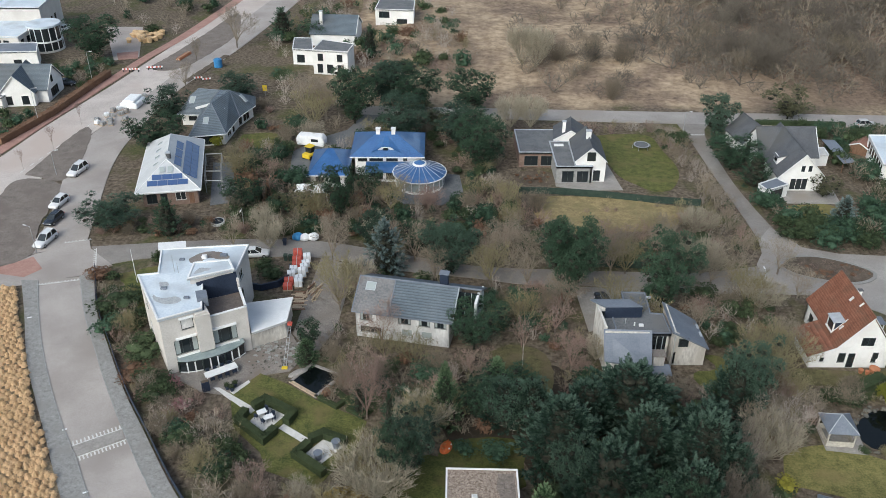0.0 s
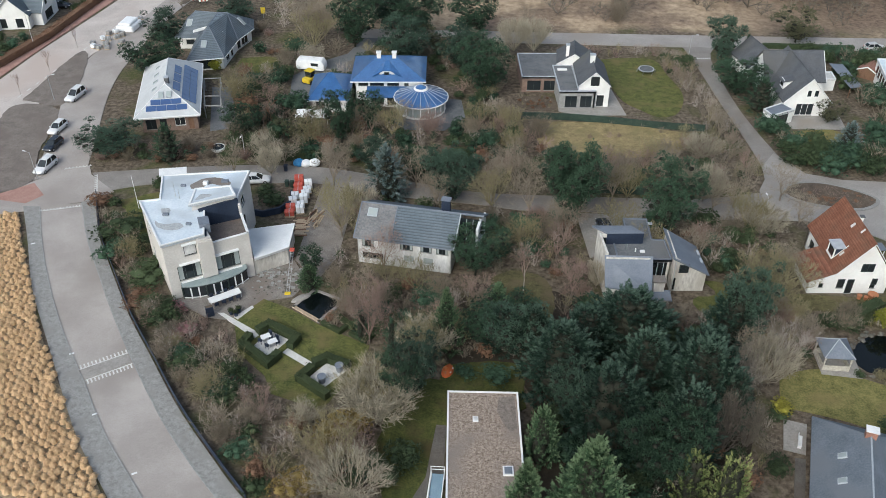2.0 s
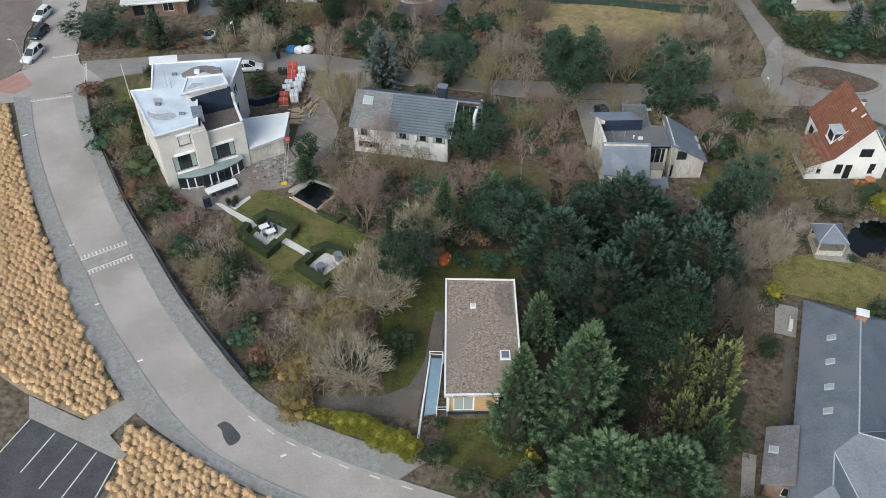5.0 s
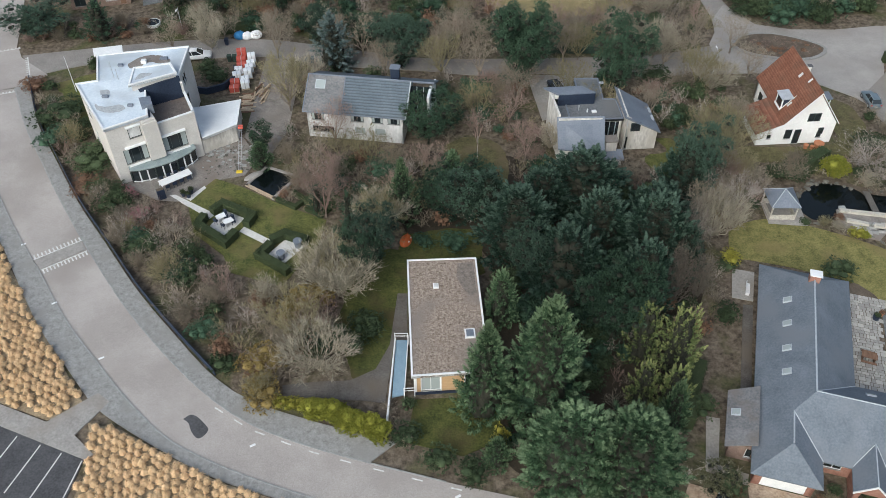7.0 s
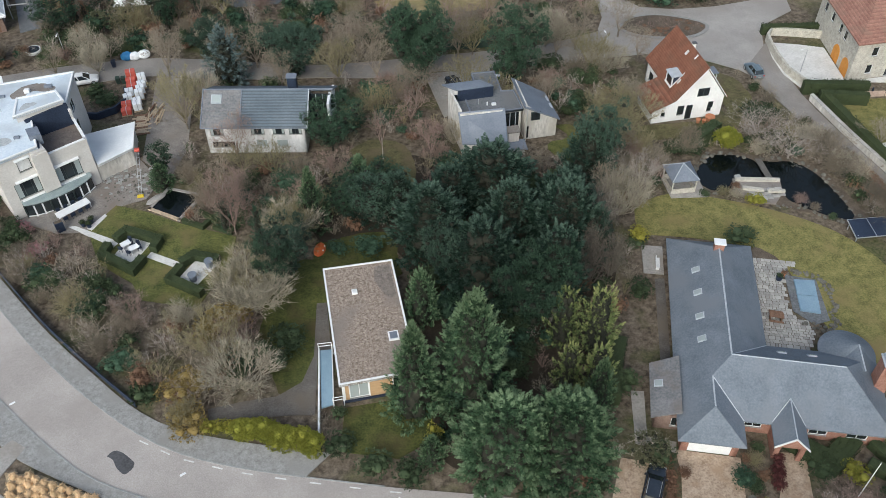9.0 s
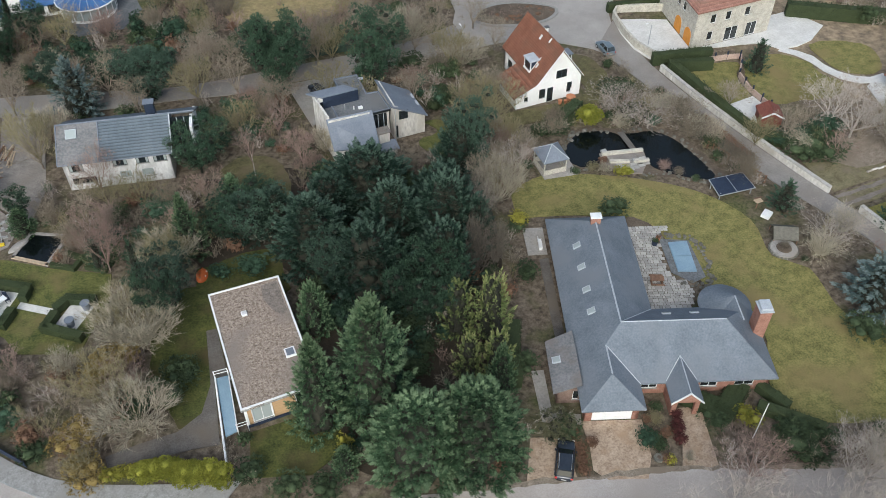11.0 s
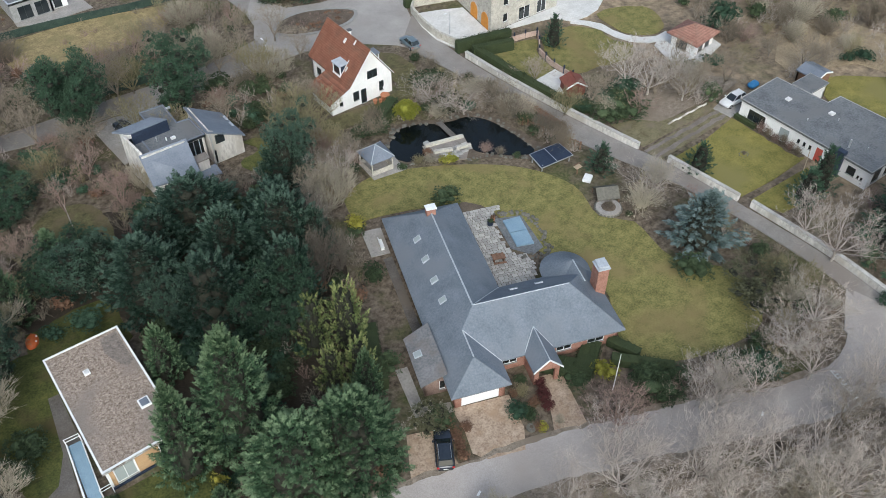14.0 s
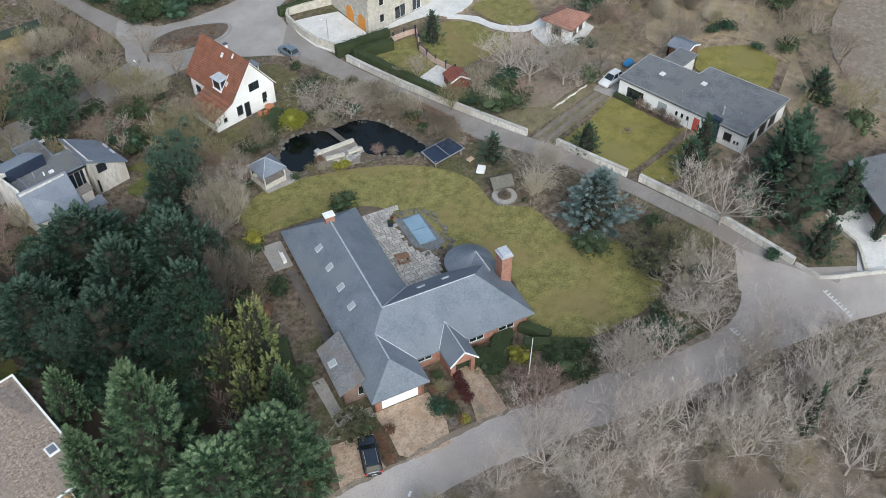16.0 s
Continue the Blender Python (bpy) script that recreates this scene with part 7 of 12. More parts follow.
def sprays(rng, p, d, length, width, droop):
    """Jagged drooping tongues of foliage, each in one piece: a spine with side fingers."""
    n = len(p)
    d = d / (np.linalg.norm(d, axis=1, keepdims=True) + 1e-9)
    side = np.cross(d, np.tile((0.0, 0.0, 1.0), (n, 1)) + rng.normal(0, 0.35, (n, 3)))
    side /= np.linalg.norm(side, axis=1, keepdims=True) + 1e-9
    L, w, g = length[:, None], width[:, None], droop[:, None]
    nodes = []
    for s in (0.0, 0.36, 0.7, 1.0):
        q = p + d * L * s
        q[:, 2] -= (g[:, 0] * s * s)
        nodes.append(q)
    tips = []
    for k in range(3):
        for sg in (-1, 1):
            q = nodes[k] * 0.35 + nodes[k + 1] * 0.65 + side * sg * w * (1.05 - 0.26 * k) * rng.uniform(0.7, 1.3, (n, 1)) + d * L * 0.16
            q[:, 2] -= 0.25 * w[:, 0]
            tips.append(q)
    v = np.stack(nodes + tips, axis=1).reshape(-1, 3)
    f = []
    for k in range(3):
        f += [(k, k + 1, 4 + 2 * k), (k + 1, k, 5 + 2 * k)]
    t = (np.array(f)[None] + (np.arange(n) * 10)[:, None, None]).reshape(-1, 3)
    return v, t


def stick(p, q, r0, r1, sides=3):
    """A tapered twig or limb as a thin prism of triangles."""
    p, q = np.asarray(p, float), np.asarray(q, float)
    d = q - p
    d = d / (np.linalg.norm(d) + 1e-9)
    s = np.cross(d, (0.31, 0.52, 0.79))
    s /= np.linalg.norm(s) + 1e-9
    u = np.cross(d, s)
    tr = []
    for i in range(sides):
        a0, a1 = 2 * math.pi * i / sides, 2 * math.pi * (i + 1) / sides
        e0, e1 = s * math.cos(a0) + u * math.sin(a0), s * math.cos(a1) + u * math.sin(a1)
        tr += [(p + e0 * r0, p + e1 * r0, q + e1 * r1), (p + e0 * r0, q + e1 * r1, q + e0 * r1)]
    return tr


def grow(rng, tr, p, d, length, r, depth, fork=3, bend=0.35, up=0.12, shrink=0.66, least=0.012):
    """Limbs that fork into ever finer twigs."""
    steps = 2 if depth > 1 else 1
    for k in range(steps):
        d = d + rng.normal(0, bend * 0.35, 3)
        d[2] += up * 0.5
        d /= np.linalg.norm(d)
        q = p + d * length / steps
        if depth == 0:
            for e in range(3):
                dd = d + rng.normal(0, 0.34, 3) * (e > 0)
                s = np.cross(dd, rng.normal(0, 1, 3))
                s *= least * 1.1 / (np.linalg.norm(s) + 1e-9)
                tr.append((p - s, p + s, p + dd * length * rng.uniform(0.8, 1.4)))
        else:
            tr += stick(p, q, r, max(least, r * 0.78), 4 if depth > 3 else 3)
        p, r = q, max(least, r * 0.78)
        if depth > 0 and k < steps - 1 and rng.random() < 0.8:
            e = d + rng.normal(0, bend * 1.6, 3)
            e[2] += up
            grow(rng, tr, p, e / np.linalg.norm(e), length * shrink, r * 0.6, depth - 1, fork, bend, up, shrink, least)
    if depth > 0:
        for _ in range(fork):
            e = d + rng.normal(0, bend * 1.25, 3)
            e[2] += up
            grow(rng, tr, p, e / np.linalg.norm(e), length * shrink * rng.uniform(0.8, 1.15), r * 0.68, depth - 1, fork, bend, up, shrink, least)


KIND, RAW = {}, {}


def plant_kind(key, name, label, category, crown, crown_mat, trunk=None, trunk_mat="bark"):
    """Keeps the meshes of a plant one metre high and about one metre across, to be set out later. A crown may come in
    layers: foliage, dark lumps painted in as inner shade, pale tips.
    """
    layers = list(crown) if isinstance(crown[0], tuple) else [crown]
    RAW[key] = (layers[0], crown_mat, trunk, trunk_mat)
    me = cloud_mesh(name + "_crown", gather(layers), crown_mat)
    for m in ("darkbark_shade", crown_mat + "_tip" if crown_mat + "_tip" in M else crown_mat)[:len(layers) - 1]:
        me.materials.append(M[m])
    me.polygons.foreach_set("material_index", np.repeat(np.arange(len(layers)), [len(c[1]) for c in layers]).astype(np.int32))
    KIND[key] = (name, label, category, me, None if trunk is None else cloud_mesh(name + "_trunk", trunk, trunk_mat))


PLANTS = random.Random(11)


def plant(key, x, y, height, width=None, z=0.0, group="", label=""):
    name, lab, cat, crown, trunk = KIND[key]
    w = height if width is None else width
    m = Matrix.Translation((x, y, z)) @ pose(0, 0, 0, 0, 0, PLANTS.uniform(0, 360)) @ Matrix.Diagonal((w, w, height, 1))
    if trunk is None:
        ob = new(name, crown)
        ob.matrix_basis = m
        return tagged(ob, label or lab, cat, group)
    e = new(name)
    e.empty_display_size = 0.2
    e.matrix_basis = m
    tagged(e, label or lab, cat, group)
    for nm, me in (("trunk", trunk), ("crown", crown)):
        o = new(nm, me)
        o.parent = e
    return e


def lump(rng, centre, r, flat=1.0):
    """A small uneven solid that fills the heart of a clump: foliage in bushes, painted inner shade in conifers and
    pines.
    """
    pts = [(0, 0, 1)] + [(0.9 * math.cos(k * 1.2566), 0.9 * math.sin(k * 1.2566), 0.45) for k in range(5)]
    pts += [(0.9 * math.cos(k * 1.2566 + 0.63), 0.9 * math.sin(k * 1.2566 + 0.63), -0.45) for k in range(5)] + [(0, 0, -1)]
    v = np.array(pts) * rng.uniform(0.7, 1.15, (12, 1)) * r * np.array((1, 1, flat)) + np.asarray(centre)
    t = []
    for k in range(5):
        j = (k + 1) % 5
        t += [(0, 1 + k, 1 + j), (1 + k, 6 + k, 1 + j), (1 + j, 6 + k, 6 + j), (11, 6 + j, 6 + k)]
    return v, np.array(t)


def gather(pieces):
    vs, ts, n = [], [], 0
    for v, t in pieces:
        vs.append(v)
        ts.append(t + n)
        n += len(v)
    return np.vstack(vs).astype(np.float32), np.vstack(ts).astype(np.int32)


def make_conifer(seed, flames=150, per=34, full=0.5, size=0.034, base=0.03, blunt=0.55, ragged=0.3, lift=0.5):
    """A dense tree, a metre high, clad from the ground up in flame-shaped tufts; blunt: small is full, large is pointed."""
    rng = np.random.default_rng(seed)
    P, D, L, S = [], [], [], []
    prof = lambda f: full * (1 - f) ** blunt * min(1.0, 0.72 + f * 2.5)
    ph = rng.uniform(0, 6.28, 3)
    for i in range(flames):
        f = ((i + 0.5) / flames) ** 1.15
        a = i * 2.39996 + rng.normal(0, 0.16)
        wav = 1 + 0.1 * math.sin(3 * a + ph[0] + 9 * f) + 0.07 * math.sin(5 * a + ph[1] - 14 * f)
        rad = prof(f) * wav * rng.choice((0.55, 0.85, 1.0, 1.0, 1.0)) * rng.uniform(1 - 0.5 * ragged, 1 + 0.3 * ragged)
        z = base + (0.93 - base) * f + rng.normal(0, 0.012)
        ax = np.array((math.cos(a), math.sin(a), lift * rng.uniform(0.5, 1.5) + 1.6 * f ** 3))
        ax /= np.linalg.norm(ax)
        s1 = np.array((-math.sin(a), math.cos(a), 0))
        s2 = np.cross(ax, s1)
        long = size * rng.uniform(3.2, 4.8)
        tip = np.array((math.cos(a) * rad, math.sin(a) * rad, z + 0.35 * long * ax[2]))
        for k in range(per):
            s = ((k + rng.uniform(0, 1)) / per) ** 0.8
            th = k * 2.39996
            w = size * 1.15 * (1 - s) ** 0.6
            o = s1 * math.cos(th) + s2 * math.sin(th) * 0.8
            P.append(tip - ax * long * (1 - s) + o * w * 0.5)
            D.append(ax * (0.6 + 0.5 * s) + o * (0.75 - 0.5 * s) + rng.normal(0, 0.12, 3))
            L.append(size * rng.uniform(0.7, 1.2) * (1.15 - 0.4 * s))
            S.append(s)
    P, D, L = np.array(P), np.array(D), np.array(L)
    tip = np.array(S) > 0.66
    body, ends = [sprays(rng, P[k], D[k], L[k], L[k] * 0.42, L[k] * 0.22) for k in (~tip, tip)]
    # dark lumps put the crown's inner shade into the colour
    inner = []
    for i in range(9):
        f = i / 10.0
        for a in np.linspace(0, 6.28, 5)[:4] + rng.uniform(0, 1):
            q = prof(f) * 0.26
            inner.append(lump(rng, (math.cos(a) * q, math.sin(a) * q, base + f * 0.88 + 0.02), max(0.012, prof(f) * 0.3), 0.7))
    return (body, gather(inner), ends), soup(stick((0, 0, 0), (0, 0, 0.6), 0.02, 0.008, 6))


def make_pine(seed, clumps=32, leaf=0.02, per=5, low=0.28, lean=0.0, tufts=95, narrow=1.0, cushion=1.0):
    """An uneven crown of separate needle cushions on forked limbs; every tuft is a star of needles."""
    rng = np.random.default_rng(seed)
    pieces, cs, os, inner = [], [], [], []
    tr = stick((0, 0, 0), (lean * 0.4, 0, low + 0.3), 0.02, 0.011, 6)
    for i in range(clumps):
        f = (i + 0.5) / clumps
        a = i * 2.39996 + rng.normal(0, 0.4)
        z = low + (0.9 - low) * f ** 0.85
        ring = 0.4 * narrow * math.sin(math.pi * min(1, 0.24 + 0.76 * (1 - f) ** 0.72)) ** 0.7 * rng.choice((0.3, 0.65, 0.9, 1.0, 1.08))
        c = np.array((math.cos(a) * ring + lean * z, math.sin(a) * ring, z + rng.normal(0, 0.035)))
        r = rng.uniform(0.12, 0.175) * cushion * (0.75 + 0.3 * (1 - f)) * (0.6 + 0.4 * narrow)
        # dark lump standing in for the shade inside the cushion
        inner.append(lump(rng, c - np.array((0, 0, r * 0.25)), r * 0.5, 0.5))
        if i % 4 == 0 and f < 0.6:
            tr += stick((lean * 0.4 * z, 0, max(0.1, z - 0.14)), c - np.array((0, 0, r * 0.4)), 0.007, 0.004, 3)
        n = int(tufts * (r / 0.15 / cushion) ** 2 * cushion)
        v = rng.normal(0, 1, (n, 3))
        v[:, 2] = np.abs(v[:, 2]) * 1.1 - 0.3
        v /= np.linalg.norm(v, axis=1, keepdims=True)
        bumpy = 1 + 0.16 * np.sin(v[:, :1] * 9 + a) * np.sin(v[:, 1:2] * 9 - a)
        cs.append(c + v * r * bumpy * rng.uniform(0.66, 1.12, (n, 1)) * np.array((1, 1, 0.84)))
        os.append(v * 0.8 + np.array((0, 0, 0.5)))
    pieces.append(blades(rng, np.vstack(cs), np.vstack(os), leaf, per, 0.5, 1.7, thin=0.3))
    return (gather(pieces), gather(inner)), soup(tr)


def make_blob(seed, n=420, leaf=0.035, per=6, flat=1.0, lumps=7):
    """A leafy bush, a metre high and a metre across, of a few merging domes."""
    rng = np.random.default_rng(seed)
    pieces, cs, os = [], [], []
    for i in range(lumps):
        a = i * 2.4 + rng.normal(0, 0.3)
        q = 0.0 if i == 0 else rng.uniform(0.12, 0.3)
        r = rng.uniform(0.2, 0.3) if lumps > 5 else 0.42
        c = np.array((math.cos(a) * q, math.sin(a) * q, rng.uniform(0.25, 0.72 - 0.5 * q) * flat if lumps > 5 else 0.5))
        pieces.append(lump(rng, c, r * 0.62))
        k = n // lumps
        v = rng.normal(0, 1, (k, 3))
        v[:, 2] = np.abs(v[:, 2]) - 0.35
        v /= np.linalg.norm(v, axis=1, keepdims=True)
        p = c + v * r * rng.uniform(0.75, 1.05, (k, 1))
        p[:, 2] = np.maximum(p[:, 2], 0.02)
        cs.append(p)
        os.append(v + np.array((0, 0, 0.35)))
    pieces.append(blades(rng, np.vstack(cs), np.vstack(os), leaf, per, 0.6, 1.6, thin=0.33))
    return gather(pieces)


def make_bare(seed, limbs=5, depth=4, fork=3, bend=0.42, trunk_h=0.16, r=0.022, up=0.16, shrink=0.68, spread=0.55, twig=0.0019):
    rng = np.random.default_rng(seed)
    tr = stick((0, 0, 0), (0, 0, trunk_h), r, r * 0.8, 6)
    crown = []
    for i in range(limbs):
        a = 2 * math.pi * (i + rng.uniform(-0.3, 0.3)) / limbs
        d = np.array((math.cos(a) * spread, math.sin(a) * spread, 0.8))
        grow(rng, crown, np.array((0, 0, trunk_h * rng.uniform(0.7, 1.0))), d / np.linalg.norm(d), 0.27, r * 0.6, depth, fork, bend, up, shrink, twig)
    c = np.array(crown)
    c[:, :, 2] *= 1.0 / max(0.3, c[:, :, 2].max())
    wide = np.percentile(np.hypot(c[:, :, 0], c[:, :, 1]), 97)
    c[:, :, :2] *= 0.48 / wide
    return soup(c), soup(tr)


def make_shrub(seed, stems=14, depth=2, fork=2, twig=0.0042, bend=0.45):
    """A many-stemmed bare bush, a metre high and about a metre wide."""
    rng = np.random.default_rng(seed)
    crown = []
    for i in range(stems):
        a = rng.uniform(0, 2 * math.pi)
        s = rng.uniform(0.1, 0.75)
        d = np.array((math.cos(a) * s, math.sin(a) * s, 0.8))
        b = np.array((math.cos(a), math.sin(a), 0)) * rng.uniform(0, 0.12)
        grow(rng, crown, b, d / np.linalg.norm(d), rng.uniform(0.3, 0.42), 0.011, depth, fork, bend, 0.1, 0.7, twig)
    c = np.array(crown)
    c[:, :, 2] = np.maximum(c[:, :, 2], 0.0) / np.percentile(c[:, :, 2], 99)
    wide = np.percentile(np.hypot(c[:, :, 0], c[:, :, 1]), 97)
    c[:, :, :2] *= 0.5 / wide
    return soup(c)


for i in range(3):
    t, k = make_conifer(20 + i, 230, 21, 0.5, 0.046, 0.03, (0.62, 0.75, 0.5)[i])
    plant_kind("conifer%d" % i, "conifer", "dense mid-green conifer with feathery sprays", "tree", t, "spruce", k, "darkbark_shade")
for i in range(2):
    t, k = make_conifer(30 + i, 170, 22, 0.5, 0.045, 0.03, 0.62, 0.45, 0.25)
    plant_kind("spruce%d" % i, "blue_spruce", "blue-green spruce with stiff layered branches", "tree", t, "bluespruce", k, "darkbark_shade")
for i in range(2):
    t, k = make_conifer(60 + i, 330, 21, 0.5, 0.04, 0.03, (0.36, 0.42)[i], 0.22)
    plant_kind("dome%d" % i, "conifer", "broad domed mid-green conifer with feathery sprays", "tree", t, "spruce", k, "darkbark_shade")
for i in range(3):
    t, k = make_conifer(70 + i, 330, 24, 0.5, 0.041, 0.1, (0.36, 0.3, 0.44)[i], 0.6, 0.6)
    plant_kind("grove%d" % i, "dark_conifer", "dark blue-green conifer in a dense grove", "tree", t, "grove", k, "darkbark_shade")
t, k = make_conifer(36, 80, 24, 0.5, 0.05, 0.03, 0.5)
plant_kind("cypress0", "dark_conifer", "tall dark green conifer, dense to the ground", "tree", t, "needle", k, "darkbark_shade")
plant_kind("rustcone", "brown_conifer", "narrow conifer with rust-brown foliage", "tree", t, "rust", k, "darkbark_shade")
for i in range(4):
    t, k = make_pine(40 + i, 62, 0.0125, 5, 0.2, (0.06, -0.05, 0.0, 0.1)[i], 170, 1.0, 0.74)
    plant_kind("pine%d" % i, "pine_tree", "dark green pine with a rounded uneven crown", "tree", t, ("needle", "bluepine")[i % 2], k, "darkbark_shade")
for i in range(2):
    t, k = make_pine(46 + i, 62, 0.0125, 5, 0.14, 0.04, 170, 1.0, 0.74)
    plant_kind("mpine%d" % i, "pine_tree", "dark green pine with a rounded uneven crown", "tree", t, ("needle", "bluepine")[i % 2], k, "darkbark_shade")
t, k = make_conifer(92, 95, 24, 0.5, 0.06, 0.1, 0.26, 0.75, 0.6)
plant_kind("ivy", "golden_conifer", "ragged conifer with golden-green sprays and bare dark gaps", "tree", t, "ivy", k, "darkbark_shade")
t, k = make_pine(52, 22, 0.026, 5, 0.15, 0.0, 60)
plant_kind("olive", "olive_pine", "low spreading pine with olive-green needles", "tree", t, "oliveneedle", k, "darkbark_shade")
for i, mt in enumerate(("leaf", "needle")):
    plant_kind("bush%d" % i, "evergreen_shrub", "dense dark evergreen garden shrub", "shrub", make_blob(60 + i), mt)
plant_kind("gold0", "golden_shrub", "loose yellow-green garden shrub", "shrub", make_blob(64), "goldhedge")
plant_kind("goldball", "clipped_golden_ball", "large clipped yellow-green round shrub", "shrub", make_blob(68, 1500, 0.026, 7, 1.0, 6), "goldleaf")
plant_kind("rust0", "rusty_shrub", "low shrub with rust-brown leaves", "shrub", make_blob(65), "rust")
plant_kind("ball0", "clipped_ball", "clipped round dark evergreen", "shrub", make_blob(66, 500, 0.03, 8, 1.0, 5), "boxleaf")
plant_kind("pink0", "flowering_heath", "low shrub with pinkish winter blossom", "shrub", make_blob(67, 300, 0.035, 8), "heather")
for i, (mt, tm) in enumerate((("twig", "bark"), ("twig_tan", "bark"), ("twig_olive", "bark"), ("twig_red", "bark"), ("twig_grey", "palebark"))):
    c, k = make_bare(70 + i, *((6, 4, 3, 0.42, 0.16, 0.019, 0.16, 0.68, 0.55, 0.0012), (30, 3, 3, 0.22, 0.08, 0.012, 0.2, 0.72, 0.8, 0.0024), (9, 4, 3, 0.3, 0.12, 0.015, 0.2, 0.66, 0.6, 0.0012), (7, 4, 3, 0.4, 0.16, 0.017, 0.16, 0.68, 0.55, 0.0012), (8, 5, 2, 0.36, 0.2, 0.015, 0.22, 0.72, 0.5, 0.0009))[i])
    plant_kind("bare%d" % i, "bare_tree", ("bare brown tree with fine twigs", "bare tan tree with many upright stems", "bare olive-brown tree with upright twigs", "bare tree with fine reddish twigs", "bare pale grey tree with crooked limbs")[i], "tree", c, mt, k, tm)
c, k = make_bare(76, 4, 4, 2, 0.3, 0.5, 0.016, 0.2, 0.66, 0.3)
plant_kind("birch", "bare_birch", "slender bare birch with a pale stem", "tree", c, "twig_red", k, "palebark")
for i, mt in enumerate(("twig", "twig_grey", "twig_olive", "twig_red")):
    plant_kind("shrub%d" % i, "bare_shrub", ("leafless brown many-stemmed shrub", "leafless grey many-stemmed shrub", "leafless olive many-stemmed shrub", "leafless reddish many-stemmed shrub")[i], "shrub", make_shrub(80 + i), mt)
for i, mt in enumerate(("twig_tan", "twig_mid", "twig_olive", "twig_red")):
    plant_kind("dense%d" % i, "bare_shrub", ("rounded leafless tan shrub of many fine twigs", "rounded leafless brown shrub of many fine twigs", "rounded leafless olive shrub of many fine twigs", "rounded leafless reddish shrub of many fine twigs")[i], "shrub", make_shrub(120 + i, 60, 3, 2, 0.0026, 0.36), mt)
plant_kind("bronze0", "bronze_shrub", "loose bronze-brown garden shrub", "shrub", make_blob(61), "bronze")
plant_kind("dusk0", "thorn_shrub", "rounded leafless dark grey thorn shrub", "shrub", make_shrub(126, 50, 3, 2, 0.003, 0.4), "twig_dark")
c, k = make_bare(128, 7, 4, 3, 0.42, 0.14, 0.018, 0.16, 0.68, 0.6, 0.0018)
plant_kind("dusk1", "bare_tree", "bare dark grey tree with fine twigs", "tree", c, "twig_dark", k, "bark")
plant_kind("plum", "dark_red_shrub", "low rounded shrub with dark red leaves", "shrub", make_blob(69), "redplum")
# lighter versions for the undergrowth and the distance
for i, mt in enumerate(("leaf", "needle")):
    plant_kind("sbush%d" % i, "evergreen_shrub", "dense dark evergreen garden shrub", "shrub", make_blob(90 + i, 220, 0.05, 5, 1.0, 10), mt)
plant_kind("srust", "rusty_shrub", "low shrub with rust-brown leaves", "shrub", make_blob(93, 200, 0.05, 5, 1.0, 9), "rust")
for i, (mt, tm) in enumerate((("twig", "bark"), ("twig_grey", "palebark"))):
    c, k = make_bare(94 + i, 5, 3, 2, 0.45, 0.14, 0.018, 0.14, 0.72, 0.6, 0.0035)
    plant_kind("fbare%d" % i, "bare_tree", ("bare brown tree with fine twigs", "bare pale grey tree with fine twigs")[i], "tree", c, mt, k, tm)
t, k = make_pine(97, 16, 0.055, 3, 0.2, 0.0, 16)
plant_kind("fpine", "pine_tree", "dark green pine with a rounded uneven crown", "tree", t, "needle", k, "darkbark_shade")
for i, mt in enumerate(("twig_dark", "twig")):
    c, k = make_bare(110 + i, 5, 2, 2, 0.4, 0.08, 0.02, 0.16, 0.72, 0.7, 0.008)
    plant_kind("dbare%d" % i, "bare_tree", "bare thorn tree with fine twigs", "tree", c, mt, k, "bark")

# ---- trees and shrubs one by one: x, y, height, spread ----
DOME_0 = [(14.8, 41.1, 11, 11.6), (20.2, 40.2, 11.5, 12.2)]
for i, (x, y, h, w) in enumerate(DOME_0):
    plant("dome%d" % (i % 2), x, y, h, w, -0.05, "")
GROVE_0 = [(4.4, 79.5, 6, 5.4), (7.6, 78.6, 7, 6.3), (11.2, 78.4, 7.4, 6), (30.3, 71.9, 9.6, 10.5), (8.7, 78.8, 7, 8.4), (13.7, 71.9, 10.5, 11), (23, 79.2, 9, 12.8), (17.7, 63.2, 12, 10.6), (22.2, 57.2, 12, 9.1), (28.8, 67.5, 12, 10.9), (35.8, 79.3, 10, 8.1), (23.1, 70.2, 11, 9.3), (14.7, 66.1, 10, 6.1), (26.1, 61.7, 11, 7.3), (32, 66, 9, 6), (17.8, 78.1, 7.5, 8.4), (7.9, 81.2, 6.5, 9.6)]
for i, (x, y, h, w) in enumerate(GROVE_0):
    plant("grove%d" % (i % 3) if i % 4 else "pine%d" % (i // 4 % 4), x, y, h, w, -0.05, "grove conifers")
CONIFER_0 = [(13.6, 49.9, 17, 10.3), (7.6, 49.5, 14.5, 7.8), (10.6, 61.2, 8.7, 4.8), (8.1, 43.3, 5, 3.4), (0.5, 78.9, 10, 5.6), (-18.1, 90.8, 4, 4), (25.6, 45.6, 9, 4.3), (7, 83.6, 7, 5.8)]
for i, (x, y, h, w) in enumerate(CONIFER_0):
    plant("conifer%d" % (i % 3), x, y, h, w, -0.05, "garden conifers")
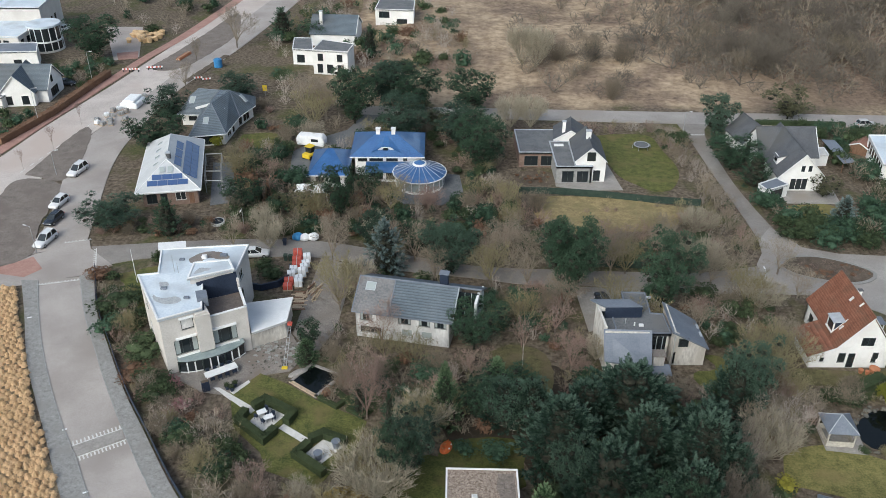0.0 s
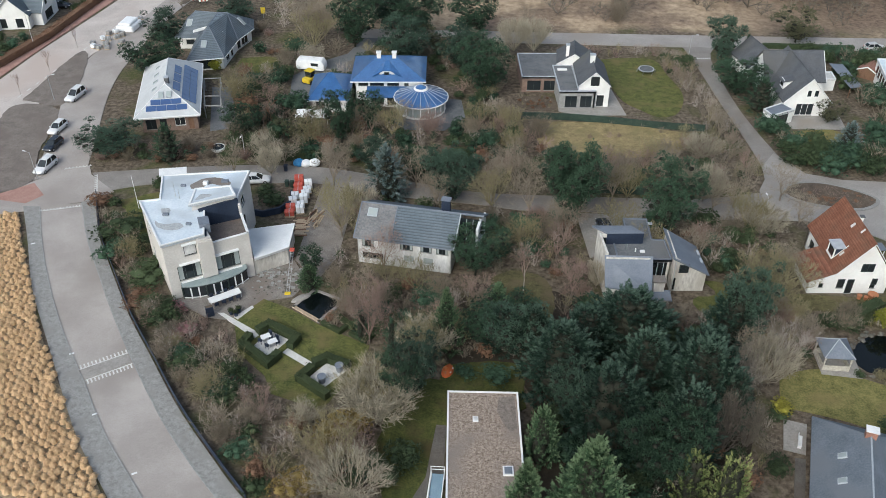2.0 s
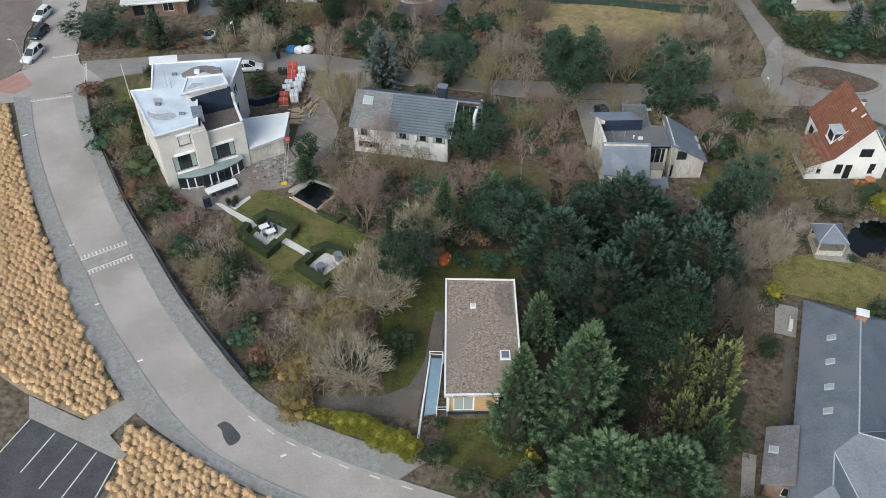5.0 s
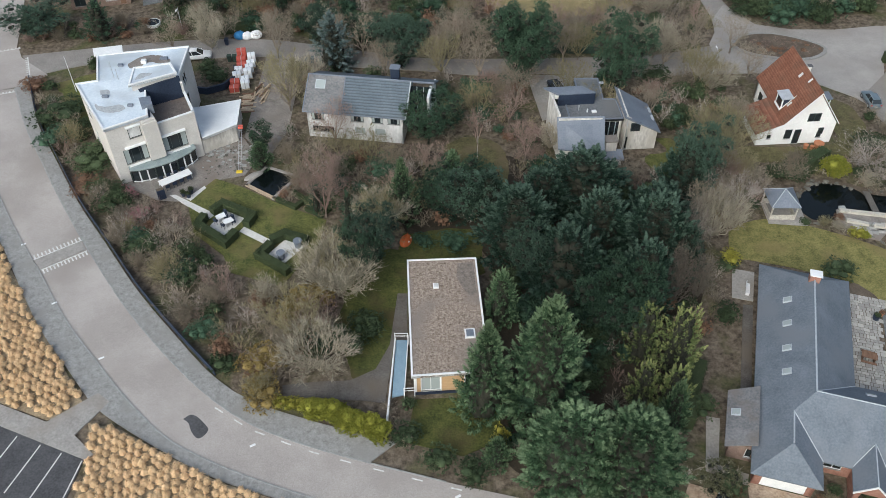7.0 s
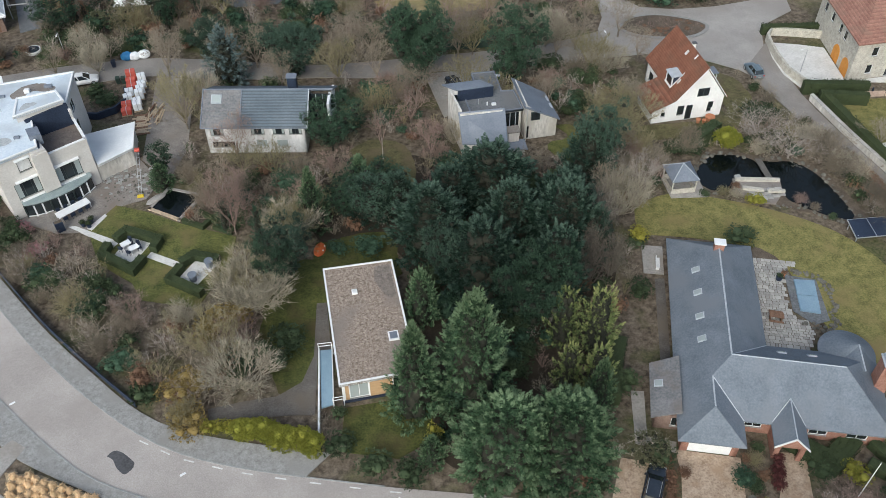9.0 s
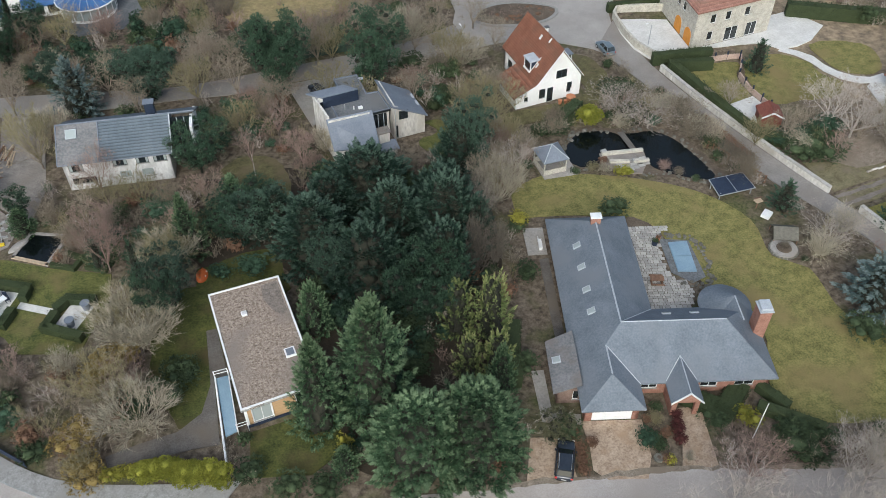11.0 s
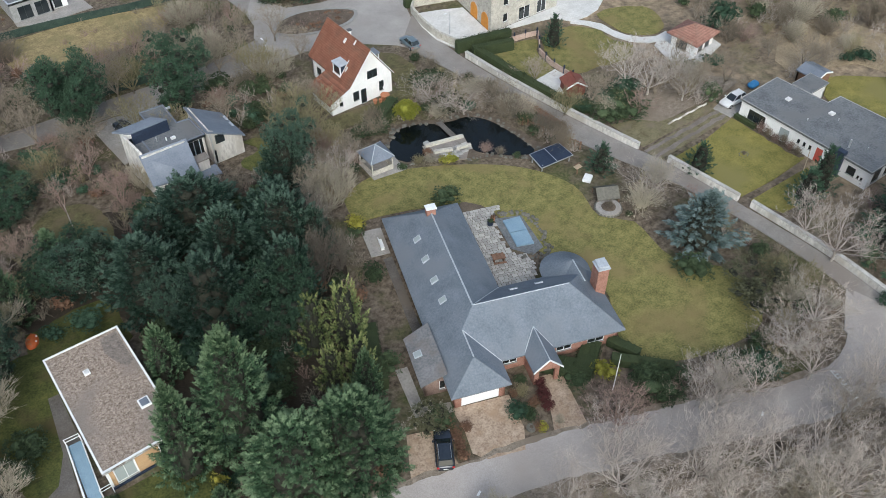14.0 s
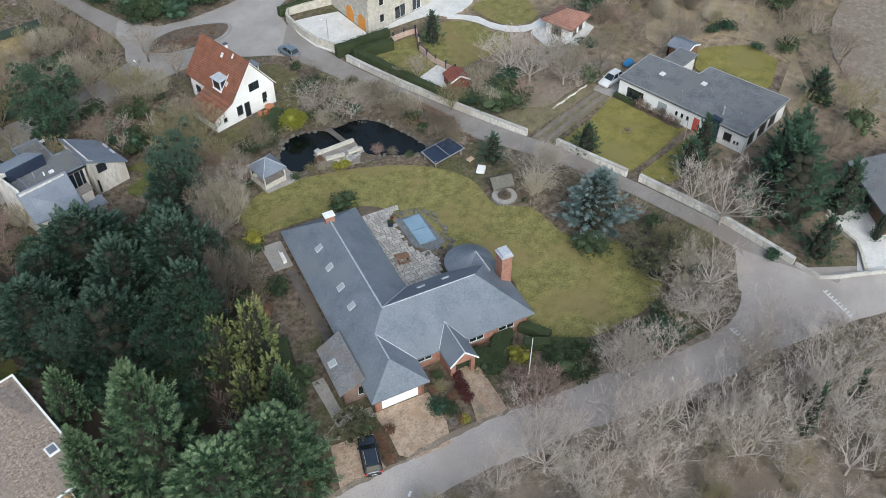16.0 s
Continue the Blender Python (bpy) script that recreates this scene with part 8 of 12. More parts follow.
BARE1_0 = [(-2.3, 77.5, 6, 7.6), (-7.6, 67.7, 7.5, 9.3), (-9.4, 56.3, 6, 8.4), (-12.6, 106.9, 7, 5.9), (20.9, 91, 5, 3.9), (37.9, 72.4, 8, 7.8), (-28, 119.7, 6, 5.1), (19.9, 206.7, 13, 8.6), (23.2, 204.6, 13, 8.6), (14.6, 168.3, 9, 7.2), (18.7, 168.3, 9, 7.2), (43.6, 125.4, 5, 7), (40.5, 112.2, 7, 8.2), (46.9, 103, 6, 7), (-6.9, 66.8, 7, 8.3)]
for i, (x, y, h, w) in enumerate(BARE1_0):
    plant("bare1", x, y, h, w, -0.05, "pale bare trees")
CYPRESS_0 = [(89.5, 25.6, 13, 10), (94.4, 27.6, 11, 9), (99.6, 28.2, 9, 7.5), (-6.2, 77.6, 6.6, 2.6), (59.6, 6.5, 9, 2.6), (-10.2, 80.8, 5, 2.9), (81.7, 49.7, 5, 4.9), (71.1, 57.6, 5, 4.8), (87.4, 37.1, 6, 5.5), (90.6, 37.3, 8, 5.2), (-18.4, 213.8, 9, 6.8), (-43.2, 229.3, 9, 10.3), (-45.9, 124.7, 7, 6.9), (62.8, 167.7, 5, 2.8), (87.9, 23.6, 13, 12.7), (114.6, 32.1, 6, 6), (58.6, 143.4, 7, 8.4), (87.4, 84.5, 6, 4.6), (92, 13.1, 5, 2.3), (65.8, 4.5, 7, 2.4), (61.1, 7.7, 6, 2), (93.8, 18.8, 9, 7), (84.3, 17, 7, 5.1)]
for i, (x, y, h, w) in enumerate(CYPRESS_0):
    plant("cypress%d" % (i % 1), x, y, h, w, -0.05, "dark conifers")
MPINE_0 = [(19.2, 106.1, 13.6, 9.5), (18.4, 114.2, 8.5, 7.4), (32.6, 103.8, 12.4, 10.6), (1.2, 112.5, 9, 8.8), (-18.7, 171.4, 12.4, 11.7), (-11.5, 180.5, 11.1, 14.5), (-5.2, 177, 10.1, 12), (-7.6, 161.9, 10.7, 12.5), (6.4, 176.2, 10.7, 11.2), (3.7, 160.3, 9, 12.4), (7.8, 149.2, 11.8, 11.6), (-58.3, 171.4, 8.4, 9.5), (-56.3, 155.9, 8.2, 12.1), (-46, 183.6, 6.6, 10.5), (-88.3, 211.9, 11.1, 14.2), (-56.3, 126.5, 5.6, 11.7), (-34.7, 132.9, 6.4, 8), (56.7, 163.5, 10.6, 8.2), (55.9, 149.6, 7, 10.3)]
for i, (x, y, h, w) in enumerate(MPINE_0):
    plant("mpine%d" % (i % 2), x, y, h, w, -0.05, "garden pines")
MPINE_1 = [(19, 110, 9.6, 8.8), (1.6, 113.1, 8.9, 9.9), (-3.8, 119.1, 5.8, 7.7), (-11.1, 119.8, 7.6, 6.6), (-33.8, 227.9, 6.1, 11.4)]
for i, (x, y, h, w) in enumerate(MPINE_1):
    plant("mpine%d" % (i % 2), x, y, h, w, -0.05, "garden pines")
PINE_0 = [(4.5, 93.6, 7.8, 8.4), (37.6, 80.4, 11.7, 7.3), (-18, 92.9, 5.4, 3.6), (-3.1, 71, 9.8, 6.2), (-4.5, 68.3, 8.2, 5.1)]
for i, (x, y, h, w) in enumerate(PINE_0):
    plant("pine%d" % (i % 4), x, y, h, w, -0.05, "garden pines")
BARE0_0 = [(-54.2, 221.3, 13, 11.8), (-62.3, 210.6, 7, 5.4), (-8.6, 116.2, 8, 7.6), (17.6, 101, 8, 9), (11.2, 115, 8, 9.8), (-17.5, 120.5, 7, 8.3), (-17.5, 116.7, 8, 6.3), (37, 76.1, 7, 5.8), (30.7, 64.6, 8, 4), (-30.1, 175, 11, 13.8), (-25, 173.4, 11, 12.4), (-60.4, 192.3, 7, 7), (-15.9, 132.3, 7, 5.5), (-12.6, 133.3, 7, 6), (7.8, 113.7, 8, 8.8), (11.1, 122.5, 6, 8.4), (8.5, 149.3, 5, 6.6), (48.3, 132.5, 6, 6.2), (48.1, 115.6, 7, 5.7), (-6.2, 217.2, 6, 12.1), (-1.9, 224.3, 6, 9.3), (80.3, 69, 6, 5.9)]
for i, (x, y, h, w) in enumerate(BARE0_0):
    plant("bare0", x, y, h, w, -0.05, "brown bare trees")
BARE0_1 = [(97.3, 67.8, 6, 7.3), (70.2, 77.6, 5, 7.5), (70.3, 72, 4.5, 6.5), (42.9, 84.8, 6, 4.7), (45.5, 15.8, 6, 7.4), (61.4, 14, 7, 8.7), (53.2, 5.4, 7, 7.6), (69.4, 9.9, 7, 8.5), (47.4, 10.3, 6, 5.7), (6.9, 112.1, 8, 9.6), (13.3, 115.9, 7, 9), (22.8, 113.8, 7, 9.8), (35.4, 115.2, 8, 9.2), (44.9, 110.6, 6, 8.2), (-1, 109.6, 7, 7.7), (18.4, 105.8, 6, 8.5), (-14.9, 102.7, 6, 6.6), (45.8, 91.6, 7, 9.8), (36.4, 97.4, 6, 6.6), (34.1, 105.1, 7, 7.8)]
for i, (x, y, h, w) in enumerate(BARE0_1):
    plant("bare0", x, y, h, w, -0.05, "brown bare trees")
BARE0_2 = [(-23.8, 132.1, 6, 5.5), (-21.4, 136.4, 6, 5.6), (-7.2, 136.5, 6, 6.1), (10, 136.6, 6, 6.1), (28.8, 117.2, 6, 5.5), (47.1, 135.9, 7, 4.7), (47.7, 123.7, 7, 4.9), (-26.4, 123.1, 5, 5.7), (47, 93.2, 6, 7.5), (45.4, 79.6, 5, 5.4), (77.8, 78.2, 5, 6.9), (-4.3, 116.2, 8, 8.9), (-10.2, 91.9, 5, 6.2), (-1, 111.2, 7, 6.9), (13.1, 108.6, 8, 7.7), (26.4, 112.3, 8, 8.9), (41.4, 109.6, 7, 8.1), (52.8, 112.7, 7, 8.5), (53.3, 105.6, 6, 7.3), (-34.1, 120.1, 6, 6.6)]
for i, (x, y, h, w) in enumerate(BARE0_2):
    plant("bare0", x, y, h, w, -0.05, "brown bare trees")
BARE0_3 = [(93.6, 61.2, 7, 7.8), (99.7, 60.2, 7, 8), (112.9, 55.9, 7, 7.3), (123.3, 41.4, 7, 9.8), (126.2, 33.6, 7, 9.8), (104.2, 24.9, 6, 6.8)]
for i, (x, y, h, w) in enumerate(BARE0_3):
    plant("bare0", x, y, h, w, -0.05, "brown bare trees")
SPRUCE_0 = [(70.8, 40.2, 9, 10.6), (61.4, 155.7, 6, 5.4), (-8.7, 113, 10, 8.8), (68.9, 128.1, 6, 6.4)]
for i, (x, y, h, w) in enumerate(SPRUCE_0):
    plant("spruce%d" % (i % 2), x, y, h, w, -0.05, "")
OLIVE_0 = [(68.4, 30.4, 4, 7.9), (75.5, 174.5, 7, 10.7), (28.4, 39.1, 3, 4), (69.6, 138.5, 4, 5.6)]
for i, (x, y, h, w) in enumerate(OLIVE_0):
    plant("olive", x, y, h, w, -0.05, "")
IVY_0 = [(24.5, 54.1, 10.0, 4.2), (27.6, 52.4, 11.2, 5.2), (26.1, 47.5, 8.2, 4.2), (23.4, 48.6, 7.8, 3.6)]
for i, (x, y, h, w) in enumerate(IVY_0):
    plant("ivy", x, y, h, w, -0.05, "")
BARE2_0 = [(-3.6, 89.6, 6.0, 6.8), (-2.4, 76.0, 7, 7.3), (-12.3, 61.1, 6, 8.7), (-1.1, 78, 5, 5.9), (-15, 103.4, 10, 8.3), (43.9, 87.3, 8, 11.1), (-27, 169.5, 9, 12.2), (-9, 132.3, 7, 6.4), (6.4, 136.4, 5, 6.1), (1, 79.9, 6, 4.9), (28.8, 112.6, 7, 8.1), (25.4, 102.9, 6, 8.4), (11.9, 98.6, 7, 6.4), (41.6, 87.4, 6, 7.9), (29.2, 97.3, 6, 7.4), (-0.1, 101.3, 6, 5.7), (11.8, 133.4, 6, 6), (42.1, 89.9, 7, 8), (-8.3, 68.7, 7, 8.1), (-7.6, 91.3, 4.5, 5.4), (7.4, 109.8, 8, 7.7)]
for i, (x, y, h, w) in enumerate(BARE2_0):
    plant("bare2", x, y, h, w, -0.05, "")
BARE2_1 = [(45, 104, 7, 7.9), (75.9, 69.5, 5, 5.8), (113.1, 25.9, 7, 8.9)]
for i, (x, y, h, w) in enumerate(BARE2_1):
    plant("bare2", x, y, h, w, -0.05, "")
BUSH0_0 = [(-4.2, 61, 3, 4.7), (-5.7, 58.5, 2.5, 3.7), (-7.9, 59.8, 2.5, 3.7), (-25.7, 74.5, 2.5, 3.7), (-31.2, 75.6, 2.5, 4.8), (-40.8, 92.4, 2.5, 7.4), (-47.2, 103.6, 2.5, 8.5), (-19.5, 57, 2, 3.7), (35.8, 59.5, 3, 3.4), (29.1, 47.9, 2.5, 4), (-0.4, 46.7, 2, 3.7), (2.7, 43.8, 2, 3.7), (5.6, 42.1, 2, 3.7), (51.8, 83.4, 2, 4.8), (66.4, 37.8, 2.5, 5.2), (50.2, 28.5, 2.4, 6.4), (44.7, 34.8, 1.5, 4), (51.1, 65.8, 1.5, 4.4), (38.4, 67.5, 1.2, 3.2), (37.3, 34.9, 1.2, 2.4)]
for i, (x, y, h, w) in enumerate(BUSH0_0):
    plant("bush0", x, y, h, w, -0.05, "")
BUSH0_1 = [(83.2, 64.9, 3, 7.6), (79.9, 65.4, 3, 5.8), (29.8, 39.1, 2, 3.5), (58.6, 128.2, 3, 5.2), (58.6, 123.9, 2.5, 5.1), (70.4, 120.8, 4, 6.2), (62.3, 126.3, 3, 5.2), (-26.6, 112.1, 1.5, 4.9), (-28.3, 114.5, 1.5, 3.7), (-45.1, 115.3, 3, 2.6), (8.2, 44.1, 4, 2.8)]
for i, (x, y, h, w) in enumerate(BUSH0_1):
    plant("bush0", x, y, h, w, -0.05, "")
BARE3_0 = [(-8.2, 94.0, 8.5, 6.2), (-9.2, 79.8, 8.5, 7.2), (17.3, 89.0, 7.0, 5.6), (43.1, 27.4, 7.5, 7.7), (-20.7, 67.4, 4.5, 6), (-9.4, 84.3, 7, 8), (17.5, 91.3, 5, 5.8), (-31.6, 143.1, 6, 5.4), (-31.2, 137.3, 5, 4.7), (44.2, 28.4, 4.5, 7.6), (4.3, 86.8, 6, 6.3), (-11.8, 105.6, 6, 6.7), (-8.5, 82.3, 5, 6.5), (16.1, 97.3, 6, 7.2)]
for i, (x, y, h, w) in enumerate(BARE3_0):
    plant("bare3", x, y, h, w, -0.05, "")
BIRCH_0 = [(10.8, 89.0, 9.2, 4.6), (-77.7, 156.7, 6, 2.2), (-76.8, 169.6, 6, 2.2), (-80.2, 148.0, 5, 1.8)]
for i, (x, y, h, w) in enumerate(BIRCH_0):
    plant("birch", x, y, h, w, -0.05, "")
BARE4_0 = [(71.6, 50, 6, 10), (81.1, 28.5, 9.6, 12.8), (82, 33.2, 7.2, 8.1), (53, 22.9, 8.4, 8.9), (65.3, 23, 7.2, 10.6), (70.6, 23.7, 7.2, 9.2), (88.2, 69.3, 8.4, 10.6), (89.3, 65.9, 8.4, 12.9), (62.1, 83.2, 6, 10.1), (64.5, 78.7, 4.8, 8.9), (92.2, 61.7, 7.2, 9.4), (40.4, 75, 8.4, 7.9), (34.1, 69.9, 8.4, 4.7), (38.6, 22.7, 8.4, 11.1), (45.1, 18.9, 9.6, 8.4), (51.4, 14.6, 8.4, 10.2), (52.1, 9.7, 9.6, 9.4), (59.3, 7.6, 9.6, 11.5), (63.6, 4.9, 9.6, 11.8)]
for i, (x, y, h, w) in enumerate(BARE4_0):
    plant("bare4", x, y, h, w, -0.05, "")
BARE4_1 = [(39.6, 24.6, 9, 8.7), (46.8, 18.1, 11.5, 10), (64.0, 19.6, 7.5, 8.6), (52.1, 24.2, 7.5, 7.4), (62.9, 14.4, 8.4, 7.1), (44.3, 14.4, 10.4, 8.1), (38.5, 18.8, 8.8, 8.5), (54.3, 9.2, 10.3, 9.7), (58.2, 1.3, 9.6, 9.7), (71.2, 5.8, 8.4, 9.8), (39.8, 17.6, 7.2, 8.1), (33.6, 24.6, 6, 6.6), (55.6, 13, 9, 10.1), (65.6, 8.4, 9, 10.7), (49.9, 17.1, 9, 9.2), (68.5, 14.8, 8, 9.1), (57.7, 21.8, 6, 7.4)]
for i, (x, y, h, w) in enumerate(BARE4_1):
    plant("bare4", x, y, h, w, -0.05, "")
SHRUB0_0 = [(-25.3, 65.4, 3, 6), (-27.9, 76.5, 3, 5.7), (-13.7, 56.2, 3, 6.1)]
for i, (x, y, h, w) in enumerate(SHRUB0_0):
    plant("shrub0", x, y, h, w, -0.05, "")
SHRUB1_0 = [(-17.3, 63, 2.5, 5.2), (28.8, 40.6, 2, 4.1)]
for i, (x, y, h, w) in enumerate(SHRUB1_0):
    plant("shrub1", x, y, h, w, -0.05, "")
RUST0_0 = [(-15.6, 56.8, 2, 4.3), (38.6, 34.9, 1.5, 1.5), (31.4, 36.7, 1.3, 1.5), (-40.5, 87.1, 1.6, 5.6), (-53.2, 111.1, 1.6, 4.7)]
for i, (x, y, h, w) in enumerate(RUST0_0):
    plant("rust0", x, y, h, w, -0.05, "")
SHRUB2_0 = [(-18.2, 59.6, 3, 5)]
for i, (x, y, h, w) in enumerate(SHRUB2_0):
    plant("shrub2", x, y, h, w, -0.05, "")
BUSH1_0 = [(-9.7, 59.4, 2, 4.4), (2.8, 74, 1.6, 2.7), (59.8, 23.5, 3, 5.1), (80.2, 20.7, 1.5, 2.2), (6.2, 73.5, 2, 4.1), (58.1, 134.3, 3, 5.4), (67.8, 123.6, 4, 7.3), (74.1, 127.5, 5, 7.6), (63.9, 120.8, 4, 6.1), (81, 145.9, 4, 7.2)]
for i, (x, y, h, w) in enumerate(BUSH1_0):
    plant("bush1", x, y, h, w, -0.05, "")
BALL0_0 = [(38.1, 94.2, 2.2, 2.3)]
for i, (x, y, h, w) in enumerate(BALL0_0):
    plant("ball0", x, y, h, w, -0.05, "")
GOLDBALL_0 = [(57.2, 82.3, 4, 4.2), (-45.9, 159.9, 2.5, 3.1)]
for i, (x, y, h, w) in enumerate(GOLDBALL_0):
    plant("goldball", x, y, h, w, -0.05, "")
GOLD0_0 = [(47.4, 33.2, 1.8, 2.8), (39.1, 68.4, 1.8, 2.6), (8.7, 45.4, 3.5, 2)]
for i, (x, y, h, w) in enumerate(GOLD0_0):
    plant("gold0", x, y, h, w, -0.05, "")
plant("bronze0", -15.0, 52.4, 2.8, 4.4, -0.05)
plant("dense2", -15.4, 53.0, 3.0, 4.0, -0.05)
PINK0_0 = [(-36, 85.8, 1.4, 4.7), (-33.4, 81.3, 1.4, 3.8)]
for i, (x, y, h, w) in enumerate(PINK0_0):
    plant("pink0", x, y, h, w, -0.05, "")
RUSTCONE_0 = [(-32.6, 134.7, 6, 3.7), (-30.7, 134.5, 5, 2.3)]
for i, (x, y, h, w) in enumerate(RUSTCONE_0):
    plant("rustcone", x, y, h, w, -0.05, "")

# ---- undergrowth: loose shrubs wherever there is no lawn, paving or house ----
BLOCKED += [[(-20.6, 86.6), (-16.1, 82.8), (-12.2, 87.9), (-17.4, 91.0)], rect(-42, -21, 88, 107), rect(-13, 6, 91, 107), rect(20, 36, 85.5, 101.5), rect(48, 62.5, 88.5, 101.5), rect(-0.5, 9.3, 51, 69), rect(-57, -40, 130, 153), rect(-57, -40, 159, 180),
            rect(-17, 2, 138, 158), rect(-26, -18, 139, 151), rect(14, 32, 142, 163), rect(57, 77, 136, 165), rect(81, 98, 94, 110), rect(95, 109, 33, 55), rect(99, 109, 67, 74), rect(82, 91, 143, 158), rect(104, 114, 48, 54),
            [(28, 48), (39, 67), (51, 63), (46, 49), (57, 49), (52, 33), (36, 36), (27, 42)], rect(91, 111, 5, 22), rect(-39, -21, 198, 218), rect(-36, -20, 222, 240), rect(-104, -86, 176, 194), rect(-20, -7, 238, 251), rect(-124, -98, 203, 244)]


def inside(p, x, y):
    c = False
    for i in range(len(p)):
        (x0, y0), (x1, y1) = p[i - 1], p[i]
        if (y0 > y) != (y1 > y) and x < (x1 - x0) * (y - y0) / (y1 - y0) + x0:
            c = not c
    return c


def is_clear(x, y, margin):
    for p in BLOCKED:
        for dx, dy in ((0, 0), (margin, 0), (-margin, 0), (0, margin), (0, -margin)):
            if inside(p, x + dx, y + dy):
                return False
    return True


def scatter(seed, region, step, kinds, hs, ws=(0.9, 1.4), group="", keep=1.0, margin=0.5):
    """Uncountable growth over a region, about step metres apart, joined into one object for each foliage."""
    r = random.Random(seed)
    xs, ys = [p[0] for p in region], [p[1] for p in region]
    heap = {}
    y = min(ys)
    while y < max(ys):
        x = min(xs)
        while x < max(xs):
            px, py = x + r.uniform(-0.5, 0.5) * step, y + r.uniform(-0.5, 0.5) * step
            h, k, w, q, turn = r.uniform(*hs), r.choice(kinds), r.uniform(*ws), r.random(), r.uniform(0, 6.283)
            if q < keep and inside(region, px, py) and (margin < 0 or is_clear(px, py, margin)):
                crown, cm, trunk, tm = RAW[k]
                rot = np.array(((math.cos(turn), -math.sin(turn), 0), (math.sin(turn), math.cos(turn), 0), (0, 0, 1))) * np.array((h * w, h * w, h))[:, None]
                for arr, mt in ((crown, cm), (trunk, tm)):
                    if arr is not None:
                        vs, ts, at = heap.setdefault(mt, ([], [], [0]))
                        vs.append((arr[0] @ rot.T + np.array((px, py, -0.05))).astype(np.float32))
                        ts.append(arr[1] + at[0])
                        at[0] += len(arr[0])
            x += step
        y += step
    for mt, (vs, ts, _) in heap.items():
        ob = new(group.replace("-", "_").replace(" ", "_"), cloud_mesh(group.replace(" ", "_"), (np.vstack(vs), np.vstack(ts)), mt))
        tagged(ob, "dense " + group + " of " + M[mt].name.replace("_", " "), "undergrowth", "", "stuff")


def thicket(seed, region, step, kinds, hs, ws, group, keep=0.8, margin=0.9):
    """Single rounded shrubs over a region, about step metres apart."""
    r = random.Random(seed)
    xs, ys = [p[0] for p in region], [p[1] for p in region]
    y = min(ys)
    while y < max(ys):
        x = min(xs)
        while x < max(xs):
            px, py, h, w, k, q = x + r.uniform(-.5, .5) * step, y + r.uniform(-.5, .5) * step, r.uniform(*hs), r.uniform(*ws), r.choice(kinds), r.random()
            if q < keep and inside(region, px, py) and is_clear(px, py, margin):
                plant(k, px, py, h, h * w, -0.05, group)
            x += step
        y += step


thicket(31, [(-54, 111), (-48, 98), (-38, 82), (-28, 68), (-19, 56.5), (-9, 54), (-4, 58), (-7, 66), (-13, 67), (-22, 70), (-27, 79), (-34, 86), (-42, 97), (-44, 108)], 3.7, ["dense1", "dense1", "rust0", "bush0", "dense1", "dense3", "bush1", "dense2", "dense0", "bronze0"], (1.8, 3.4), (1.3, 1.9), "street border shrubs")
thicket(32, [(-20, 98), (-14, 84), (-7, 79), (4, 82), (20, 84), (34, 80), (40, 76), (48, 86), (49, 106), (36, 106), (20, 108), (6, 108), (-14, 112)], 4.2, ["dense1", "dense2", "dense1", "dense3", "bush0", "bush1"], (1.8, 3.8), (1.2, 1.8), "garden shrubs")
thicket(40, [(-57, 125), (-40, 126), (-37, 150), (-33, 168), (-38, 184), (-56, 186), (-61, 172), (-58, 150)], 4.2, ["dense1", "dense3", "bush0", "dense2", "bush1", "rust0"], (1.2, 3.0), (1.2, 1.8), "garden shrubs", 0.75)
thicket(33, [(-56, 124), (-20, 125), (0, 120), (16, 119), (18, 128), (14, 150), (12, 172), (-14, 172), (-34, 166), (-40, 152), (-38, 128)], 5.2, ["dense0", "dense1", "dense2", "bush1", "bush0", "dense3", "olive"], (2.2, 5.0), (1.1, 1.7), "garden shrubs")
thicket(34, [(60, 101), (61, 86), (51, 85), (41, 82), (37, 76), (40, 73), (49, 81), (66, 79), (69, 65), (73, 60), (72.5, 70), (70, 86), (68, 98)], 3.4, ["dense0", "dense1", "dense1", "dense2", "bush0"], (1.6, 3.4), (1.2, 1.8), "pond garden shrubs")
thicket(35, [(24, 29.4), (36, 24), (50, 16), (64, 11), (76, 6), (84, -4), (74, -16), (44, -4), (22, 14)], 4.2, ["dense0", "dense0", "bare4", "dense2", "bare4", "dense1"], (2.2, 4.8), (1.0, 1.5), "roadside shrubs", 0.66)
thicket(36, [(53, 28), (66, 26), (71, 33), (74, 44), (73, 56), (77, 50), (78, 38), (77, 26), (70, 21), (60, 22), (46, 29)], 3.6, ["dense0", "dense1", "dense2", "bush0"], (1.6, 3.4), (1.2, 1.7), "lane-side shrubs", 0.7)
thicket(37, [(83, 62), (97, 60), (108, 56), (124, 52), (140, 60), (134, 84), (112, 74), (99, 66), (86, 72), (80, 67)], 4.6, ["dense0", "dense1", "bare0", "dense1", "bare2"], (2.2, 4.6), (1.0, 1.5), "hillside shrubs", 0.7)
thicket(41, [(124, 20), (140, 36), (134, 52), (140, 70), (170, 80), (180, 40), (150, 10)], 6.5, ["dusk0", "dusk1", "dense1"], (3.5, 6.0), (1.2, 1.7), "hillside thorn", 0.8)
thicket(38, [(20, 184), (60, 182), (104, 180), (110, 214), (60, 236), (24, 214)], 8.5, ["dusk0", "dusk1", "dense1"], (4.0, 7.0), (1.1, 1.7), "dune shrubs", 0.3)
thicket(39, [(78, 190), (120, 184), (180, 180), (200, 260), (110, 290), (64, 262), (74, 220)], 9.0, ["dusk1", "dusk0", "dusk1"], (6.0, 9.0), (1.0, 1.4), "dune trees", 0.85)

